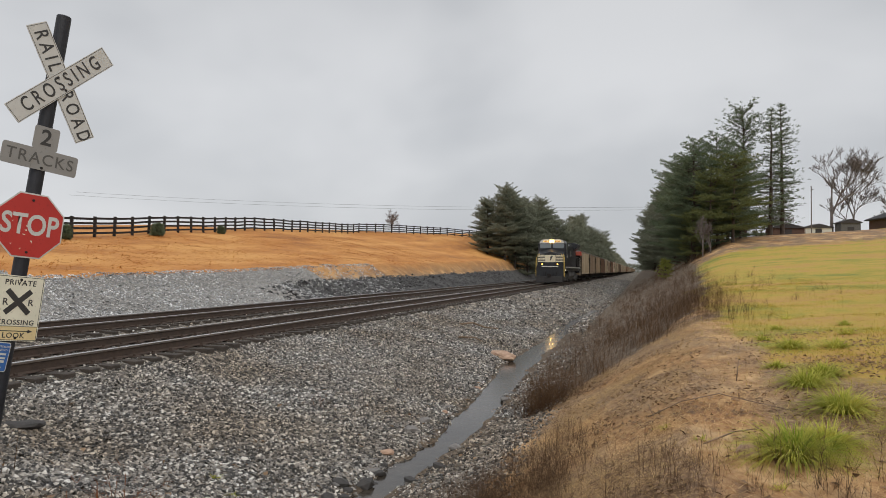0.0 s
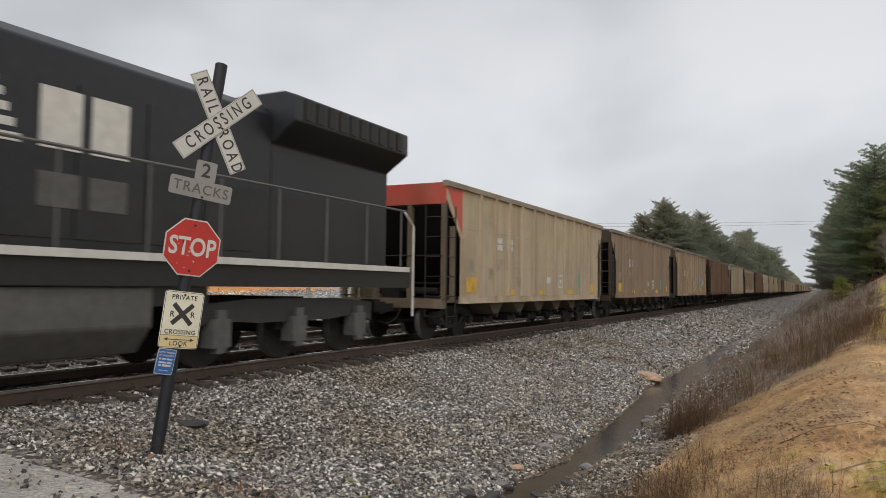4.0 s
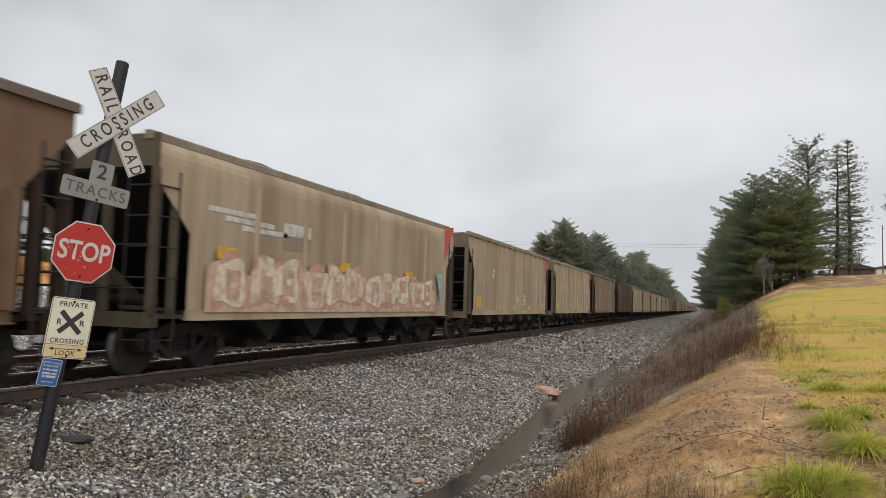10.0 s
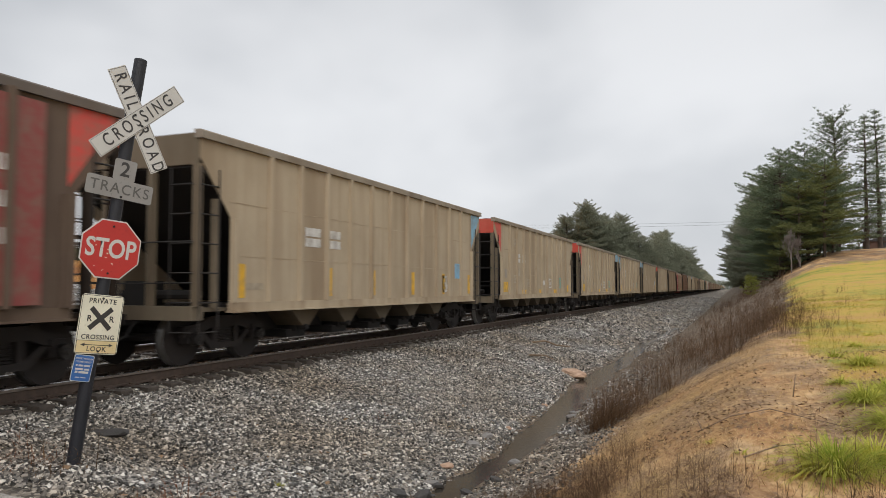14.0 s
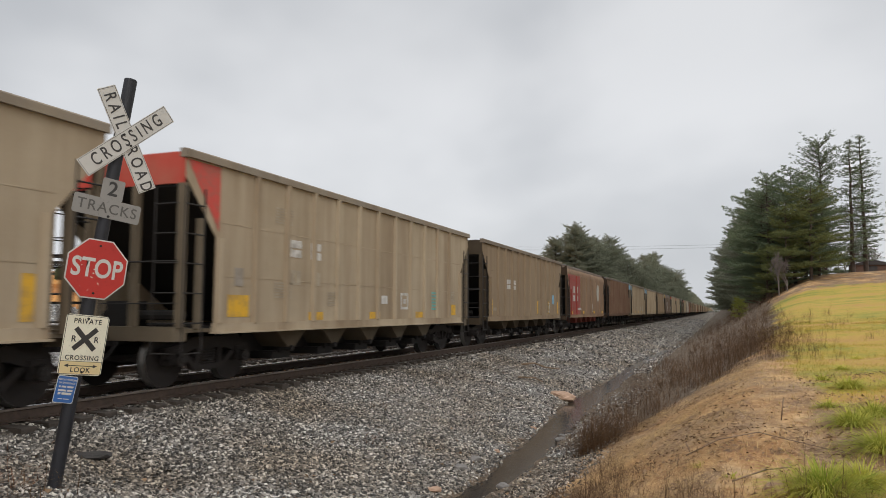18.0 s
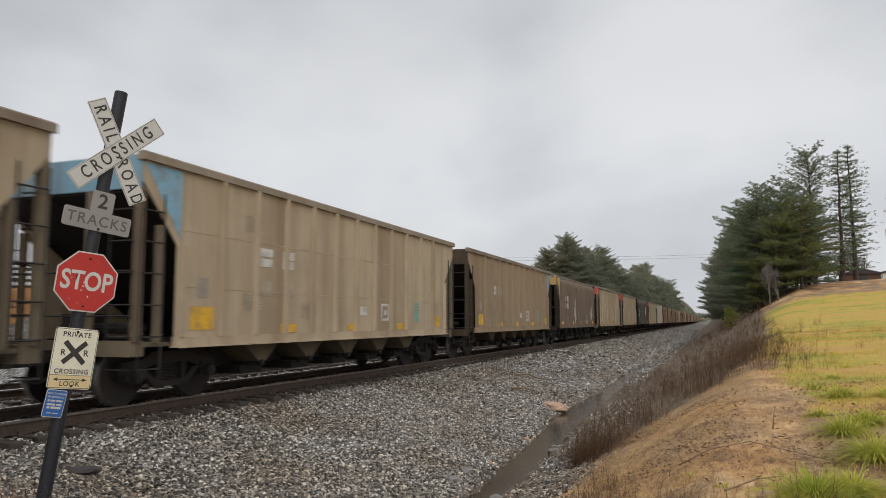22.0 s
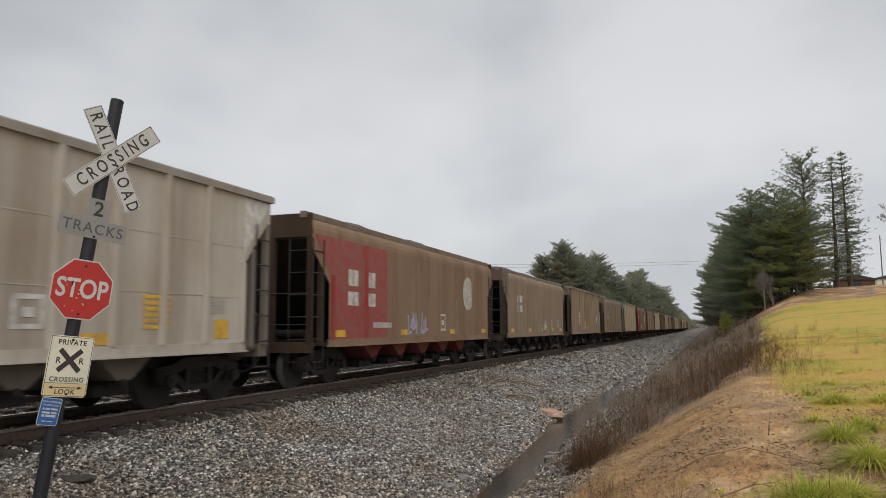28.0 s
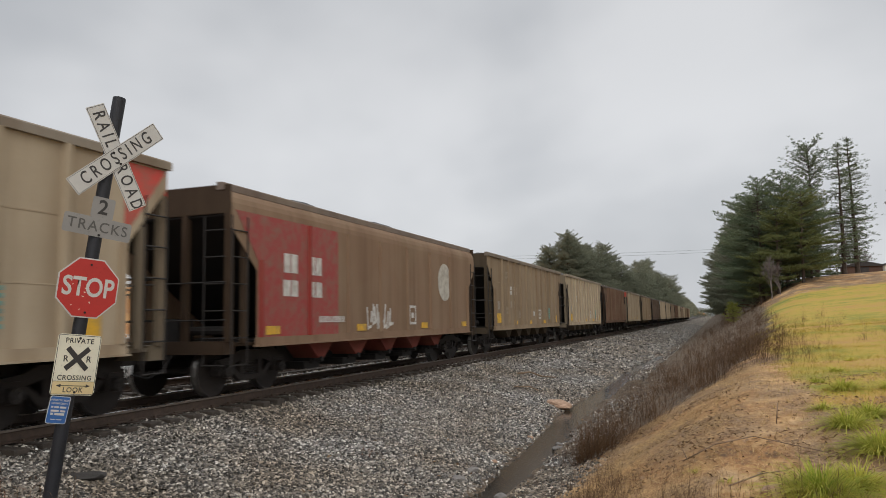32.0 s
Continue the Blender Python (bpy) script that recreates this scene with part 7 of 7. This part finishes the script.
spots = [(x, y) for x, y in spots if y > 4.3 and 7.2 < x < 12]
brush_stuff("dead_weeds", 66, spots, (0.18, 0.46), 16, WEED_DARK, "low dead brown weeds at the foot of the bank")
spots = [(rb.gauss(10.9, 0.65), rb.uniform(17.0, 25)) for _ in range(230)] + [(rb.uniform(12.0, 15.0), rb.uniform(22, 36)) for _ in range(40)]
brush_stuff("dry_weeds", 67, spots, (0.25, 0.6), 14, WEED_DARK, "dry brown weeds at the edge of the lawn")
RUSTY = leaf_mat("rusty_dock_stems", (0.14, 0.05, 0.025), (0.30, 0.12, 0.05), 2.0)
for k, (x, y, h) in enumerate(((4.25, 4.75, 0.42), (4.35, 4.6, 0.34), (5.62, 4.62, 0.36), (5.72, 4.7, 0.30), (4.35, 10.9, 0.34), (5.9, 7.2, 0.2), (3.2, 13.5, 0.3), (3.86, 4.66, 0.58), (3.72, 4.82, 0.42))):
    me = mesh_from("dead_weed", brush_mesh(90 + k, h, 11), 4)
    me.materials.append(RUSTY if k in (2, 3, 4, 7, 8) else DEAD)
    o = new("dead_weed", me)
    o.location = on_ground(x, y)
    tagged(o, "dead rusty weed stalk standing in the ballast", "weed", "weeds in the ballast", "stuff")


# ---- ballast stones ----
def stones(name, seed, n, area, keep, size, label, mat, chunky=False):
    rnd = np.random.default_rng(seed)
    if chunky:
        # broken block: a wide foot and a smaller, tilted top face
        corner = np.array([(1, 0.1, -0.6), (0, 1, -0.6), (-1, 0, -0.6), (0.1, -1, -0.6), (0.7, 0.2, 0.6), (-0.1, 0.75, 0.75), (-0.7, -0.1, 0.6), (0, -0.7, 0.7)], float)
        tri = np.array([(0, 1, 5), (0, 5, 4), (1, 2, 6), (1, 6, 5), (2, 3, 7), (2, 7, 6), (3, 0, 4), (3, 4, 7), (4, 5, 6), (4, 6, 7)])
    else:
        corner = np.array([(1, 0, -0.3), (0, 1, -0.3), (-1, 0, -0.3), (0, -1, -0.3), (0.2, 0, 0.9)], float)
        tri = np.array([(0, 1, 4), (1, 2, 4), (2, 3, 4), (3, 0, 4)])
    nv, nf = len(corner), len(tri)
    pts = ground_points(rnd, n, *area, keep)
    s = size[0] + (size[1] - size[0]) * rnd.random(n) ** 2
    v = corner[None] * (1 + rnd.uniform(-0.30, 0.40, (n, nv, 1))) * np.stack([s * rnd.uniform(0.8, 1.4, n), s * rnd.uniform(0.7, 1.1, n), s * rnd.uniform(0.45, 0.85, n)], 1)[:, None]
    v += rnd.normal(0, 0.13, (n, nv, 3)) * s[:, None, None]
    q = rnd.normal(0, 1, (n, 4)) * np.array([1, 0.28, 0.28, 1])
    q /= np.linalg.norm(q, axis=1, keepdims=True)
    w, x, y, z = q.T
    R = np.stack([1 - 2 * (y * y + z * z), 2 * (x * y - z * w), 2 * (x * z + y * w), 2 * (x * y + z * w), 1 - 2 * (x * x + z * z), 2 * (y * z - x * w), 2 * (x * z - y * w), 2 * (y * z + x * w), 1 - 2 * (x * x + y * y)], 1).reshape(n, 3, 3)
    v = np.einsum("nij,nkj->nki", R, v) + pts[:, None] + np.array([0, 0, 0.012])
    me = bpy.data.meshes.new(name)
    me.vertices.add(n * nv)
    me.vertices.foreach_set("co", v.reshape(-1).astype(np.float32))
    f = (tri[None] + (np.arange(n) * nv)[:, None, None]).reshape(-1)
    me.loops.add(len(f))
    me.loops.foreach_set("vertex_index", f.astype(np.int32))
    me.polygons.add(n * nf)
    me.polygons.foreach_set("loop_start", np.arange(0, n * nf * 3, 3, dtype=np.int32))
    me.update(calc_edges=True)
    me.materials.append(mat)
    return tagged(new(name, me), label, "ballast", kind="stuff")


def ballast_keep(x, y):
    if y < 4.3 - 0.02 * x and x > 1.6:
        return 0.04
    if x > 5.6:
        c = ditch_x(y)
        hw = ditch_half(y)
        return (1 - 0.97 * smoothstep(c - hw - 0.15, c - hw + 0.06, x)) if x < c else 0.02 + 0.75 * smoothstep(c + hw - 0.02, c + hw + 0.3, x) * smoothstep(8.3, 7.6, x) * smoothstep(24, 14, y)
    return 1.0


stones("ballast", 41, 66000, (1.30, 8.2, 3.6, 17.0), ballast_keep, (0.013, 0.034), "loose grey crushed-stone ballast beside the track", STONE, True)
stones("ballast", 45, 46000, (1.30, 8.0, 15.0, 34.0), ballast_keep, (0.020, 0.046), "loose grey crushed-stone ballast beside the track", STONE)
stones("far_ballast", 42, 44000, (1.35, 7.2, 30.0, 190.0), lambda x, y: 1.0, (0.035, 0.085), "grey crushed-stone ballast along the track", STONE)
stones("gravel_heaps", 43, 30000, (-14.0, -6.3, 11.0, 60.0), lambda x, y: 1.0, (0.03, 0.075), "heaped pale crushed stone beyond the tracks", PALE_STONE)
stones("track_ballast", 44, 46000, (-6.4, 1.4, 4.0, 46.0), lambda x, y: 1.0 if min(abs(x - c) for c in TRACK_X) > 1.2 else 0.6, (0.020, 0.042), "grey ballast between the ties", STONE)


SPOIL = plain("dark_broken_rock", (0.075, 0.072, 0.070), 0.75, 0.0, 0.6, 1.5, 0.6)
stones("spoil_rocks", 46, 5000, (-12.2, -8.4, 34.0, 120.0), lambda x, y: smoothstep(35, 46, y) * (0.3 + 0.7 * smoothstep(-0.2, 0.3, noise.noise(Vector((x * 0.4, y * 0.2, 4))))), (0.05, 0.17), "dark broken rock heaped beyond the tracks", SPOIL, True)
stones("spoil_rocks", 47, 2600, (-15.2, -10.0, 12.0, 18.0), lambda x, y: 1.0 if math.hypot(x + 12.6, y - 14.6) < 2.6 else 0.0, (0.03, 0.09), "dark broken rock on the gravel heap", SPOIL, True)


# ---- ties ----
rt = random.Random(4)
for n, (tr, x) in enumerate(zip(rail_track, TRACK_X)):
    rest = Geo()
    for k in range(0, 640):
        y = -6.0 + k * 0.50 + rt.uniform(-0.03, 0.03)
        turn, dx = rt.uniform(-1.2, 1.2), rt.uniform(-0.06, 0.06)
        if 0 < k <= (150 if n == 0 else 130):
            part("tie", TIES[rt.randrange(4)], TIE, tr, m=pose(dx, y, 0, 0, 0, turn))
        else:
            rest.box(-1.3 + dx, 1.3 + dx, y - 0.115, y + 0.115, -0.38, -0.19)
    tagged(part("far_ties", rest, TIE, tr, "weathered timber ties"), kind="stuff")
    spikes = Geo()
    for k in range(0, 110):
        y = -2.0 + k * 0.50
        for s in (-1, 1):
            spikes.box(0.7535 * s - 0.17, 0.7535 * s + 0.17, y - 0.09, y + 0.09, -0.19, -0.176)
            for a in (-0.10, 0.10):
                spikes.box(0.7535 * s + a - 0.02, 0.7535 * s + a + 0.02, y - 0.05, y - 0.01, -0.176, -0.145)
    tagged(part("tie_plates", spikes, RAIL_SIDE, tr, "rusty tie plates and spikes"), kind="stuff")


# ---- fallen leaves and crumbs on the bank ----
def litter(name, seed, n, area, keep, size, mat, label):
    rnd = np.random.default_rng(seed)
    p = ground_points(rnd, n, *area, keep) + np.array([0, 0, 0.025])
    a = rnd.normal(0, 1, (n, 3)) * np.array([1, 1, 0.35])
    a /= np.linalg.norm(a, axis=1, keepdims=True)
    b = np.cross(a, rnd.normal(0, 0.3, (n, 3)) + np.array([0, 0, 1.0]))
    s = rnd.uniform(*size, (n, 1))
    me = mesh_from(name, np.stack([p - a * s, p + b * s * 0.6 + np.array([0, 0, 0.006]), p + a * s, p - b * s * 0.55 + np.array([0, 0, 0.012])], 1), 4)
    me.materials.append(mat)
    return tagged(new(name, me), label, "fallen leaves", kind="stuff")


LITTER = leaf_mat("brown_fallen_leaves", (0.09, 0.050, 0.028), (0.50, 0.34, 0.21), 3.0)
litter("leaf_litter", 71, 4200, (8.2, 13.0, 3.6, 14.0), lambda x, y: smoothstep(-0.1, 0.4, noise.noise(Vector((x * 0.8, y * 0.8, 12)))) * 0.9 + 0.1, (0.014, 0.036), LITTER, "brown fallen leaves scattered over the dry grass")
litter("leaf_litter", 72, 260, (2.0, 7.4, 4.4, 20.0), lambda x, y: 0.2 + 0.8 * smoothstep(4.5, 6.8, x), (0.02, 0.055), LITTER, "few brown fallen leaves on the ballast")


# ---- motion ----
TIMES = [0, 0.5, 1, 1.5, 2, 3, 4, 6, 8, 10, 12, 14, 16, 18, 20, 22, 24, 26, 28, 30, 31, 32]


def motions():
    for place, (car, first) in enumerate(train):
        walk(car, [(t, pose(0, first - travelled(t), 0)) for t in TIMES])


motions()
